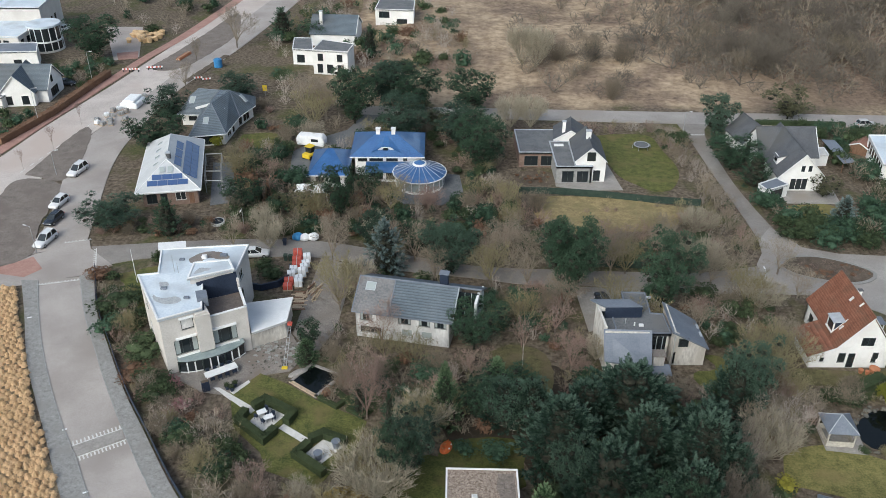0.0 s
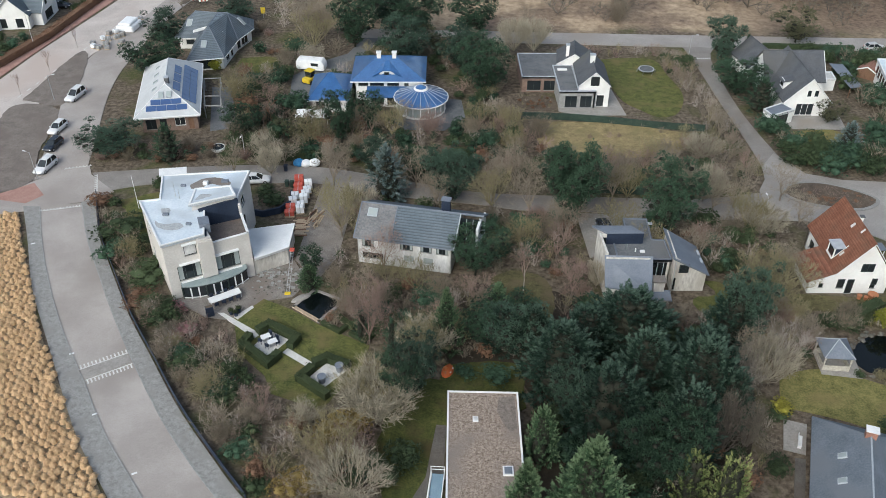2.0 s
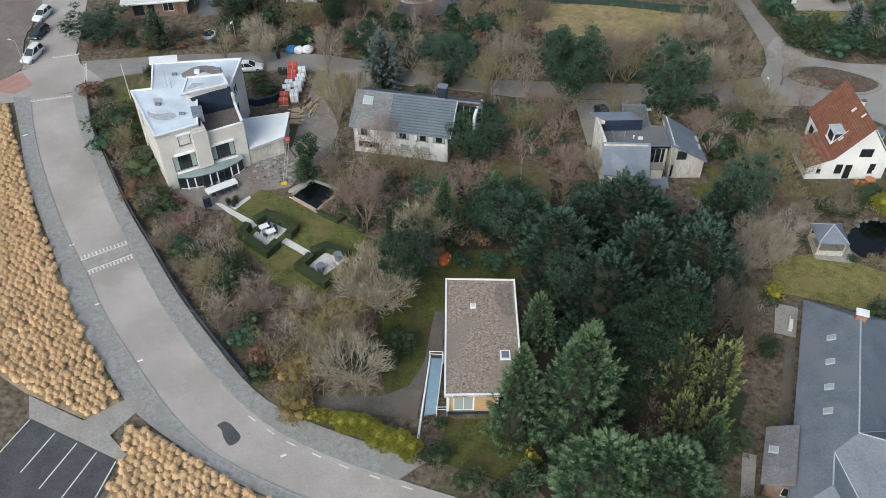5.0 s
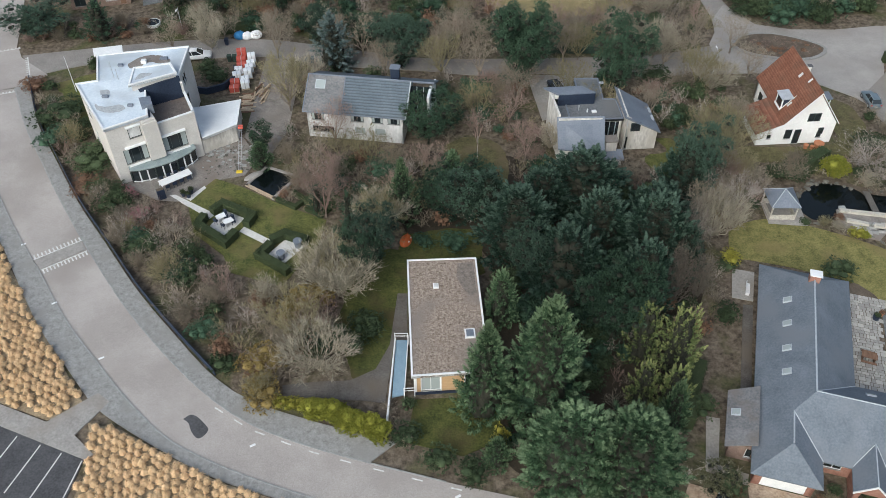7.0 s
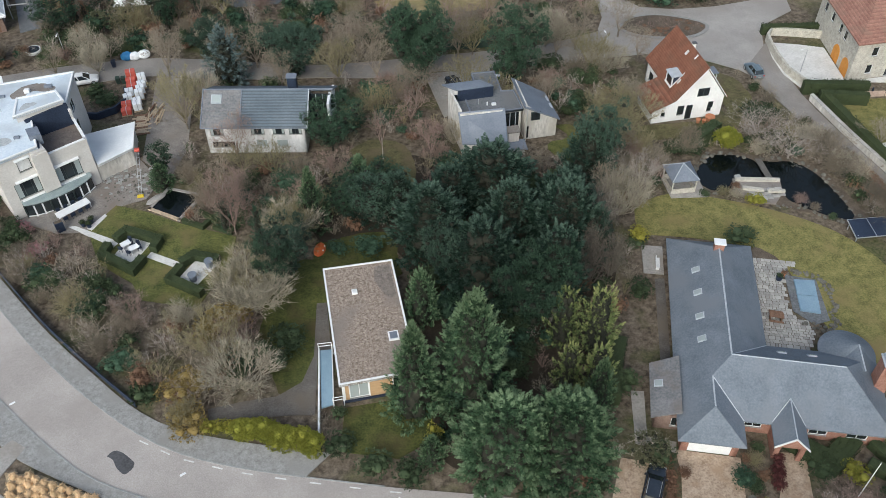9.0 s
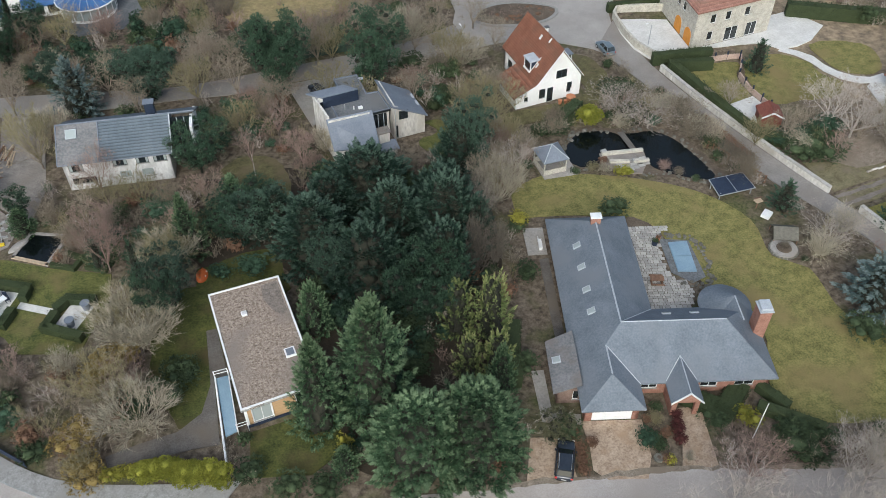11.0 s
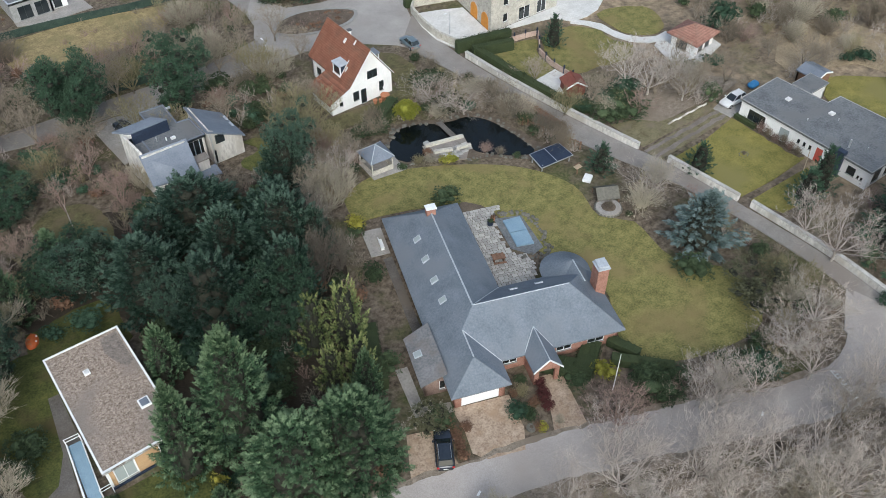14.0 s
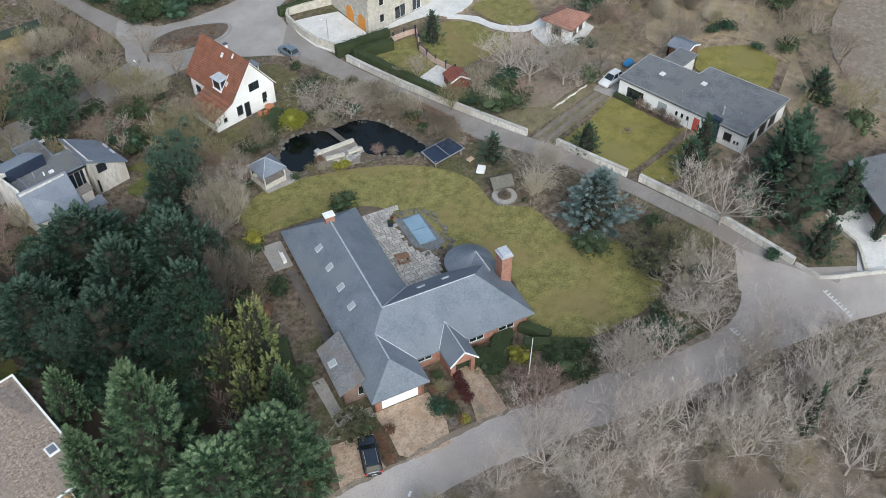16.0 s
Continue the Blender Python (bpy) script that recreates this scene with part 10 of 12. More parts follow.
def car(x, y, heading, paint, label, length=4.3, width=1.8, height=1.5, van=False, z=0.06, name="parked_car"):
    c = thing(name, (x, y, z), label, "van" if van else "car", turn=heading)
    L, w = length / 2, width / 2
    pm = PAINTS[paint]
    belt = 0.92
    rings = []
    for fx, fw, top in ((-1, .74, .72), (-.975, .86, .84), (-.9, .94, .91), (-.6, 1, .94), (0, 1, .94), (.38, 1, .93), (.66, .98, .86), (.86, .93, .78), (.955, .84, .68), (1, .68, .52)):
        hw, low = w * fw, .3 if abs(fx) > .95 else .22
        rings.append([(fx * L, y, z) for y, z in ((-hw * .9, low), (-hw, low + .16), (-hw, top * .72), (-hw * .95, top - .06), (-hw * .8, top), (hw * .8, top), (hw * .95, top - .06), (hw, top * .72), (hw, low + .16), (hw * .9, low))])
    vs, fs = [p for r in rings for p in r], [tuple(range(9, -1, -1)), tuple(range(len(rings) * 10 - 10, len(rings) * 10))]
    for k in range(len(rings) - 1):
        fs += [(k * 10 + q, k * 10 + (q + 1) % 10, k * 10 + 10 + (q + 1) % 10, k * 10 + 10 + q) for q in range(10)]
    body = link_mesh("body", vs, fs, pm, c, smooth=True)
    r0, r1 = (-L + 0.12, L * 0.46) if not van else (-L + 0.05, L * 0.72)
    t0, t1 = (-L + 0.5, L * 0.02) if not van else (-L + 0.12, L * 0.5)
    lo = [(r0, -w * .9, belt - .05), (r1, -w * .84, belt - .05), (r1, w * .84, belt - .05), (r0, w * .9, belt - .05)]
    hi = [(t0, -w * .7, height), (t1, -w * .68, height), (t1, w * .68, height), (t0, w * .7, height)]
    bm = prism(hi, lo)
    bmesh.ops.bevel(bm, geom=list(bm.edges), offset=0.09, segments=2, affect="EDGES")
    part("greenhouse", bm, "glass", c)
    bm = prism([(t0 - .02, -w * .66, height + .05), (t1 + .02, -w * .62, height + .03), (t1 + .02, w * .62, height + .03), (t0 - .02, w * .66, height + .05)], 0.1)
    bmesh.ops.bevel(bm, geom=list(bm.edges), offset=0.04, segments=2, affect="EDGES")
    part("roof", bm, pm, c)
    for s in (-1, 1):
        for a, b in ((lo[0], hi[0]), (lo[1], hi[1])):
            part("pillar", tube((a[0], s * abs(a[1]), a[2]), (b[0], s * abs(b[1]), b[2]), 0.05, n=5), pm, c)
        mid = ((t0 + t1) / 2, s * w * .74, height), ((r0 + r1) / 2 - .1, s * w * .93, belt - .05)
        part("pillar", tube(mid[1], mid[0], 0.05, n=5), pm, c)
        part("roof_rail", tube((t0 + .1, s * w * .66, height + .08), (t1 - .05, s * w * .66, height + .08), 0.025, n=5), "metal", c)
        part("mirror", box(r1 - .45, r1 - .25, s * w - .02, s * (w + .18), belt, belt + .14, 0.02), pm, c)
        part("headlight", box(L - .2, L - .02, s * w * .62, s * w * .88, 0.54, 0.64, 0.02), "lamp_clear", c)
        part("tail_light", box(-L - .01, -L + .1, s * w * .68, s * w * .94, 0.66, 0.84, 0.02), "lamp_red", c)
        for wx in (-L * .62, L * .62):
            ty = part("wheel", tube((wx, s * (w - .2), .32), (wx, s * (w + .01), .32), 0.32, n=16), "rubber", c)
            part("rim", tube((wx, s * (w - .02), .32), (wx, s * (w + .02), .32), 0.2, n=10), "metal", ty)
    part("number_plate", box(-L - .02, -L, -.24, .24, 0.5, 0.6), "pave_light", c)
    return c


car(28.0, 36.1, 58, "black", "blue-black estate car parked on tan clinker paving", 4.5, 1.85, 1.5)
car(-65.6, 121.6, 258, "white", "white pickup-like car parked at the kerb", 4.9, 1.9, 1.7)
car(-66.9, 128.6, 258, "black", "dark car parked between two white ones", 4.2, 1.75, 1.45)
car(-68.3, 134.6, 258, "white", "white estate car parked at the kerb", 4.4, 1.8, 1.5)
car(-69.6, 147.4, 256, "white", "white pickup-like car on the side road", 5.0, 1.95, 1.75)
car(-30.0, 117.6, 5, "white", "white car parked on the lane behind the villa", 4.3, 1.8, 1.5)
car(24.1, 104.6, 100, "black", "dark car parked beside the angular house", 4.4, 1.8, 1.5)
car(69.2, 98.4, 88, "grey", "small blue-grey car parked under bushes by the lane", 4.0, 1.7, 1.5)
car(97.6, 56.8, 178, "white", "white car parked at the end of the bungalow", 4.3, 1.8, 1.5)
car(91.0, 170.6, 4, "silver", "silver car parked on the back road", 4.4, 1.8, 1.5)
car(-89.0, 193.6, 4, "black", "dark car on a garden drive", 4.6, 1.8, 1.5)
car(-104.9, 236.6, 70, "white", "white car beside the apartment house", 4.4, 1.8, 1.5)
car(-3.6, 105.6, 20, "black", "dark car in a yard behind the long house", 4.2, 1.75, 1.45)
cv = thing("caravan", (-26.4, 160.0, 0), "white touring caravan on a blue-grey drive", "caravan", turn=-12)
bm = bmesh.new()
pr = [(-2.9, .5), (-3.0, 1.6), (-2.7, 2.5), (2.3, 2.55), (2.9, 1.7), (2.9, .6), (2.4, .45)]
add_prism(bm, [(a, -1.1, b) for a, b in pr], [(a, 1.1, b) for a, b in pr])
bmesh.ops.bevel(bm, geom=list(bm.edges), offset=0.12, segments=2, affect="EDGES")
part("body", bm, "plastic_white", cv)
part("window", box(0.2, 1.7, -1.13, -1.08, 1.4, 2.0), "glass", cv)
part("wheel", tube((0, -1.1, .35), (0, -.85, .35), .35, n=12), "rubber", cv)
part("drawbar", tube((2.6, 0, .5), (4.2, 0, .45), .06), "metal", cv)
tk = thing("yellow_digger", (-26.0, 154.4, 0), "small yellow digger with a black cab", "digger", turn=60)
part("chassis", box(-1.6, 1.6, -.9, .9, .4, 1.3, .1), "yellow", tk)
part("cab", box(-.7, .7, -.7, .7, 1.3, 2.5, .1), "glass", tk)
part("cab_roof", box(-.8, .8, -.8, .8, 2.5, 2.62, .03), "yellow", tk)
for sx in (-1, 1):
    for sy in (-1, 1):
        part("wheel", tube((sx, sy * .75, .45), (sx, sy * 1.05, .45), .45, n=12), "rubber", tk)


# ---- street furniture ----
def lamp(x, y, h, turn, label="slim grey street lamp with a small head"):
    l = thing("street_lamp", (x, y, 0), label, "street lamp", "street lamps", turn=turn)
    part("pole", tube((0, 0, 0), (0, 0, h), 0.07, 0.04, 8), "metal", l)
    part("arm", tube((0, 0, h - .05), (0.9, 0, h + .05), 0.03, n=6), "metal", l)
    part("head", box(.7, 1.3, -.1, .1, h, h + .1, .03), "trim", l)


for x, y, h, t in ((-65.8, 118.4, 5.0, 160), (-86.3, 170.5, 8, 20), (-82.9, 194.0, 8, 20), (-73.4, 146.5, 5, 20), (50.7, 166.3, 5, 0), (47.9, 105.8, 5, 90), (-33.4, 125.4, 4.5, -90), (76.4, 97.2, 4, 180)):
    lamp(x, y, h, t)
for x, y, h in ((-46.9, 109.9, 6.0), (57.3, 167.2, 6.0), (46.6, 31.2, 6.0)):
    fp = thing("flagpole", (x, y, 0), "slim white flagpole without a flag", "flagpole", "flagpoles")
    part("pole", tube((0, 0, 0), (0, 0, h), 0.06, 0.035, 8), "trim", fp)
    part("knob", tube((0, 0, h), (0, 0, h + .1), 0.06, 0.02, 8), "metal", fp)
sh = thing("open_shelter", (0, 0, 0), "small shelter with a white flat roof beside the lane", "shelter")
part("roof", poly([(-45.4, 117.4), (-44.8, 115.4), (-40.6, 116.0), (-41.1, 118.0)], 2.4, 2.65), "trim", sh)
for x, y in ((-45.0, 117.2), (-44.6, 115.7), (-40.9, 116.2), (-41.3, 117.7)):
    part("post", box(x - .06, x + .06, y - .06, y + .06, 0, 2.4), "metal", sh)
part("back_panel", poly([(-45.1, 117.2), (-41.2, 117.8), (-41.2, 117.7), (-45.1, 117.1)], 0.3, 2.2), "navy", sh)

# ---- the villa's garden ----
pool = thing("garden_pool", (0, 0, 0), "rectangular dark ornamental pool with stone rim", "pool", "", "structure")
PO = [(-20.0, 86.6), (-16.0, 83.5), (-12.9, 87.9), (-17.5, 90.4)]
part("water", poly([(-19.6, 86.6), (-16.0, 83.9), (-13.3, 87.8), (-17.5, 89.9)], 0.0, 0.08), "water", pool, "dark still water")
for i in range(4):
    a, b = Vector(PO[i]), Vector(PO[(i + 1) % 4])
    d = (b - a).normalized()
    n = Vector((-d.y, d.x)) * 0.4
    part("rim", prism([(*a, .2), (*b, .2), (*(b + n), .2), (*(a + n), .2)], 0.3), "paleboard" if i == 0 else "pave_grey", pool)
bt = thing("upturned_boat", (-19.0, 88.4, 0.06), "small pale upturned rowing boat by the pool", "boat", turn=35)
bm = bmesh.new()
bmesh.ops.create_uvsphere(bm, u_segments=14, v_segments=8, radius=1.0, matrix=Matrix.Diagonal((1.5, .55, .42, 1)))
bmesh.ops.delete(bm, geom=[v for v in bm.verts if v.co.z < -0.02], context="VERTS")
part("hull", bm, "pave_grey", bt)


def table(x, y, turn, l, w, h, material, label, z=0.1):
    t = thing("garden_table", (x, y, z), label, "table", turn=turn)
    part("tabletop", box(-l / 2, l / 2, -w / 2, w / 2, h - .06, h, .015), material, t)
    for sx in (-1, 1):
        for sy in (-1, 1):
            part("leg", box(sx * (l / 2 - .1) - .04, sx * (l / 2 - .1) + .04, sy * (w / 2 - .1) - .04, sy * (w / 2 - .1) + .04, 0, h - .06), material, t)
    return t


def chair(x, y, turn, material="navy", z=0.1, label="dark woven garden chair at a table"):
    c = thing("garden_chair", (x, y, z), label, "chair", "garden chairs", turn=turn)
    part("seat", box(-.25, .25, -.25, .25, .4, .46, .02), material, c)
    part("backrest", box(-.25, .25, .2, .26, .46, .95, .02), material, c)
    for sx in (-1, 1):
        part("armrest", box(sx * .25 - .03, sx * .25 + .03, -.2, .24, .6, .65), material, c)
        for sy in (-1, 1):
            part("leg", box(sx * .21 - .025, sx * .21 + .025, sy * .21 - .025, sy * .21 + .025, 0, .4), material, c)


table(-29.1, 88.1, 32.5, 4.3, 1.3, 0.75, "trim", "long white table on the villa terrace", 0.05)
for i in range(4):
    for s in (-1, 1):
        u = -1.5 + i * 1.0
        a = radians(32.5)
        chair(-29.1 + u * math.cos(a) - s * .85 * math.sin(a), 88.1 + u * math.sin(a) + s * .85 * math.cos(a), 32.5 + (0 if s > 0 else 180), "navy", 0.05)
for x, y in ((-22.3, 80.1), (-21.3, 79.2)):
    table(x, y, 30, 1.2, .85, .74, "trim", "small white garden table")
    for dx, dy, tn in ((-.55, -.5, 150), (.35, .75, -20), (.6, .1, -70)):
        chair(x + dx, y + dy, tn, "navy")


def pot(x, y, r, h, z, material, plantkey=None, label="dark round planter on pale paving"):
    p = thing("planter", (x, y, z), label, "planter")
    bm = bmesh.new()
    bmesh.ops.create_cone(bm, cap_ends=True, segments=16, radius1=r * .75, radius2=r, depth=h, matrix=Matrix.Translation((0, 0, h / 2)))
    part("pot", bm, material, p)
    bm = bmesh.new()
    bmesh.ops.create_cone(bm, cap_ends=True, segments=16, radius1=r * 1.08, radius2=r * 1.08, depth=.08, matrix=Matrix.Translation((0, 0, h)))
    part("rim", bm, material, p)
    if plantkey:
        plant(plantkey, x, y, h * 1.3, r * 2.6, z + h * .8)


pot(-14.4, 72.8, .5, 1.0, .1, "zinc")
pot(-12.5, 74.7, .5, 1.0, .1, "zinc")
for x, y in ((-27.7, 85.1), (-27.0, 84.8), (-26.8, 85.6)):
    pot(x, y, .3, .5, .09, "navy", "ball0")
bn = thing("tall_black_planter", (-30.4, 84.9, .05), "tall black box planter at the path's start", "planter", turn=25)
part("box", box(-.5, .5, -.3, .3, 0, 1.5, .03), "navy", bn)
part("soil", box(-.44, .44, -.24, .24, 1.5, 1.52), "soil", bn)

# building works beside the villa
def pallet(x, y, turn, material, h, label, w=1.3):
    p = thing("loaded_pallet", (x, y, 0.03), label, "pallet", "pallets on the building yard", turn=turn)
    part("pallet", box(-w / 2, w / 2, -.55, .55, 0, .15), "paleboard", p)
    part("load", box(-w / 2 + .05, w / 2 - .05, -.5, .5, .15, h, .07), material, p)
    part("strap", box(-.05, .05, -.52, .52, .15, h + .02), "metal", p)


for i, (x, y) in enumerate(((-23.2, 112.8), (-23.3, 111.2), (-21.5, 115.9), (-21.5, 114.5), (-21.6, 113.1), (-21.7, 111.7), (-22.0, 110.2), (-21.9, 108.9))):
    pallet(x, y, 6 + (i * 7) % 11, "plastic_white", 1.1 + .2 * (i % 3), "pallet of building blocks in white sheeting")
for x, y, hh in ((-23.0, 116.6, 1.9), (-23.0, 115.3, 1.3), (-22.9, 114.2, 1.0), (-23.4, 109.4, 1.2), (-23.4, 108.1, 1.0)):
    pallet(x, y, 6, "plastic_red", hh, "stack of red formwork frames on a pallet", 1.5)
for i in range(13):
    pn = thing("formwork_board", (-21.3 + .35 * math.sin(i * 2.3), 107.4 - .38 * i, .05 + .012 * (i % 3)), "weathered tan board laid as a walkway over mud", "board", "walkway boards", turn=4 * math.sin(i * 1.7))
    part("board", box(-1.0, 1.0, -.15, .15, 0, .05), "paleboard" if i % 4 else "oldwood", pn)
pk = random.Random(5)
tp = thing("timber_stack", (-19.4, 107.4, 0.03), "untidy stack of pale timber planks", "timber", turn=75)
for i in range(16):
    a, y0, z0 = pk.uniform(-14, 14), pk.uniform(-1.1, 1.1), .04 + .06 * (i // 4)
    o = part("plank", box(-1.6, 1.6, -.1, .1, 0, .05), "paleboard" if i % 3 else "oldwood", tp)
    o.matrix_basis = pose(pk.uniform(-1.2, 1.2), y0, z0, 0, 0, a)
db = []
for i in range(70):
    x, y, s = pk.uniform(-26, -19.5), pk.uniform(90.5, 95), pk.uniform(.08, .3)
    db.append((x, y, s))
bm = bmesh.new()
for x, y, s in db:
    add_box(bm, x - s, x + s, y - s * .6, y + s * .6, .04, .06 + s * .5)
tagged(part("building_rubble", bm, "kerb", None), "scattered broken masonry on the terrace", "rubble", "", "stuff")
ld = thing("hoist_ladder", (-20.95, 89.4, 0.05), "red and white aluminium hoist ladder leaning upwards", "ladder")
for s in (-1, 1):
    part("rail", tube((s * .18, 0, .1), (s * .18 + .1, 6.0, 3.2), .035, n=6), "metal", ld)
for i in range(13):
    t = (i + .5) / 13
    part("rung", tube((-.18 + .1 * t, 6 * t, .1 + 3.1 * t), (.18 + .1 * t, 6 * t, .1 + 3.1 * t), .02, n=5), "metal", ld)
part("trolley", box(-.25, .4, 5.5, 6.1, 2.95, 3.25, .03), "plastic_red", ld)
part("foot", box(-.4, .4, -.3, .2, 0, .2, .03), "yellow", ld)
for x, y, m, k in ((-24.0, 122.9, "plastic_blue", .9), (-22.8, 122.7, "plastic_white", .85), (-21.4, 122.9, "plastic_white", .9)):
    bg = thing("rubbish_bag", (x, y, .02), "large full builder's bag on the verge", "bag", "builder's bags")
    bm = bmesh.new()
    bmesh.ops.create_icosphere(bm, subdivisions=2, radius=k, matrix=Matrix.Translation((0, 0, k * .6)) @ Matrix.Diagonal((1.1, .9, .8, 1)))
    for v in bm.verts:
        v.co += Vector((noise.noise(v.co * 3), noise.noise(v.co * 3 + Vector((5, 0, 0))), noise.noise(v.co * 3 + Vector((0, 7, 0))))) * .12
        v.co.z = max(0, v.co.z)
    part("sack", bm, m, bg)
for x, y, m in ((-25.9, 121.2, "navy"), (-25.0, 116.4, "screen"), (-24.2, 116.3, "screen"), (-34.0, 125.7, "screen"), (-33.2, 125.7, "screen")):
    wb = thing("wheeled_bin", (x, y, .04), "dark wheeled rubbish bin", "bin", "wheeled bins")
    part("bin", prism([(-.3, -.35, 1.0), (.3, -.35, 1.0), (.3, .35, 1.0), (-.3, .35, 1.0)], [(-.23, -.27, 0), (.23, -.27, 0), (.23, .27, 0), (-.23, .27, 0)]), m, wb)
    part("lid", box(-.32, .32, -.4, .36, 1.0, 1.07, .02), m, wb)

# ---- pond garden ----
pond = thing("pond", (0, 0, 0), "two dark ponds edged with rocks, split by a plank bridge", "pond", "", "structure")
W1 = [(p.x, p.y) for p in smooth_line([(50.4, 77.2), (52.3, 79.8), (55.4, 81.4), (59.7, 79.4), (59.5, 74.9), (56.2, 76.0), (54.0, 74.4), (51.6, 74.8), (50.4, 77.2)], 1.0)[:-1]]
W2 = [(p.x, p.y) for p in smooth_line([(60.7, 78.9), (62.4, 78.3), (64.8, 77.8), (66.8, 74.1), (67.2, 66.4), (65.0, 66.4), (61.2, 69.8), (60.4, 72.0), (60.4, 75.0), (60.7, 78.9)], 1.0)[:-1]]
for w in (W1, W2):
    part("water", poly(w, 0.0, 0.05), "water", pond, "dark still water")
part("bridge", prism([(59.9, 79.2, .34), (60.7, 79.0, .34), (60.3, 74.4, .34), (59.5, 74.6, .34)], 0.14), "darkpath", pond, "weathered grey plank bridge")
part("stone_deck", poly([(55.2, 76.2), (61.2, 74.7), (60.4, 72.2), (58.4, 70.4), (56.4, 71.3), (54.4, 73.4)], 0.0, 0.22), "mudpave", pond, "grey stone deck")
for a, b in (((55.4, 76.0), (61.0, 74.6)), ((55.6, 74.2), (58.0, 73.2)), ((58.6, 73.0), (60.6, 72.4))):
    part("low_wall", poly([a, b, (b[0] - .1, b[1] - .45), (a[0] - .1, a[1] - .45)], 0.2, 0.62), "stone", pond, "low pale rubble wall on the deck")
for i in range(5):
    for k in range(3):
        o = part("deck_slab", box(-.42, .42, -.4, .4, 0, .03), "flag", pond)
        o.matrix_basis = pose(56.6 + .88 * i, 71.6 + .86 * k + .1 * i * (1 - k), .215, 0, 0, -15 + 4 * ((i * 3 + k) % 5 - 2))
part("white_box", box(55.5, 56.3, 75.7, 76.5, .2, .55, .04), "kerb", pond)
part("deck_lamp", box(58.35, 58.65, 72.75, 73.05, .2, .7, .04), "kerb", pond)
rk = random.Random(9)
ROCKS = []
for i in range(4):
    bm = bmesh.new()
    bmesh.ops.create_icosphere(bm, subdivisions=1, radius=.5)
    for v in bm.verts:
        v.co *= 1 + .45 * noise.noise(v.co * 2.3 + Vector((i * 9, 0, 0)))
        v.co.z *= .7
    me = bpy.data.meshes.new("rock")
    bm.to_mesh(me)
    bm.free()
    me.materials.append(M["rock"])
    ROCKS.append(me)


def rocks(parent, line, gap, size, closed=False):
    pts = smooth_line(list(line) + ([line[0]] if closed else []), gap)
    for p in pts:
        for _ in range(2):
            o = new("rock", rk.choice(ROCKS))
            o.parent = parent
            s = rk.uniform(*size)
            o.matrix_basis = Matrix.LocRotScale((p.x + rk.uniform(-.4, .4), p.y + rk.uniform(-.4, .4), s * .2), Euler((0, 0, rk.uniform(0, 6))), (s, s * rk.uniform(.7, 1.2), s))


for x, y, k, h, w in ((56.0, 71.6, "gold0", 1.2, 2.4), (56.8, 71.2, "goldball", 1.0, 1.6), (54.2, 73.0, "dense0", 1.2, 2.2), (52.8, 73.8, "dense2", 1.1, 2.0), (55.0, 74.6, "rust0", 1.0, 1.7), (61.6, 70.2, "dense3", 1.3, 2.0), (62.8, 68.6, "dense1", 1.0, 1.8), (64.2, 66.6, "bush0", .9, 1.5), (50.4, 74.2, "bush0", .9, 1.6), (53.0, 82.6, "bush0", 1.3, 2.4), (61.0, 80.6, "dense0", 2.2, 3.6), (62.8, 80.2, "olive", 3.2, 4.4), (65.6, 79.2, "bush1", 2.0, 2.6)):
    plant(k, x, y, h, w, -.05)
rocks(pond, [(50.2, 77.4), (52.3, 80.1), (55.4, 81.8), (59.0, 80.0)], .8, (.25, .75))
rocks(pond, [(61.0, 79.3), (62.4, 78.8), (65.0, 78.2), (67.2, 74.1), (67.6, 66.4)], 1.0, (.2, .65))
rocks(pond, [(65.4, 65.9), (63.0, 67.2), (61.0, 69.4), (59.0, 70.0), (56.0, 72.8), (53.8, 74.0), (51.4, 74.4)], .75, (.25, .65))
gz = thing("garden_gazebo", (0, 0, 0), "square gazebo with a blue-grey pyramid roof by the pond", "gazebo")
GC = [(45.9, 74.9), (49.5, 74.6), (49.8, 78.4), (46.0, 78.5)]
part("floor", poly([(45.9, 74.4), (50.6, 73.6), (50.9, 77.4), (46.2, 78.2)], 0, .12), "pave_grey", gz)
for i in range(4):
    a, b = GC[i], GC[(i + 1) % 4]
    plane_roof(gz, [(*a, 2.3), (*b, 2.3), (47.75, 76.5, 3.9)], "zinc", .1)
    capping(gz, (*a, 2.3), (47.75, 76.5, 3.9), .05)
    q = (47.75 + (a[0] - 47.75) * .85, 76.5 + (a[1] - 76.5) * .85)
    part("post", box(q[0] - .08, q[0] + .08, q[1] - .08, q[1] + .08, 0, 2.35), "stone", gz)
    q2 = (47.75 + (b[0] - 47.75) * .85, 76.5 + (b[1] - 76.5) * .85)
    part("half_wall", prism([(*q, .9), (*q2, .9), (q2[0] * .995 + 47.75 * .005, q2[1] * .999, .9), (q[0] * .995 + 47.75 * .005, q[1] * .999, .9)], .9), "stone", gz)
sp = thing("solar_panel_table", (0, 0, 0), "two dark solar panels on a low frame beside the pond", "solar panel")
part("frame", prism([(64.8, 64.9, 1.25), (69.5, 64.2, 1.5), (69.5, 61.2, 1.2), (64.4, 61.9, .95)], .08), "metal", sp)
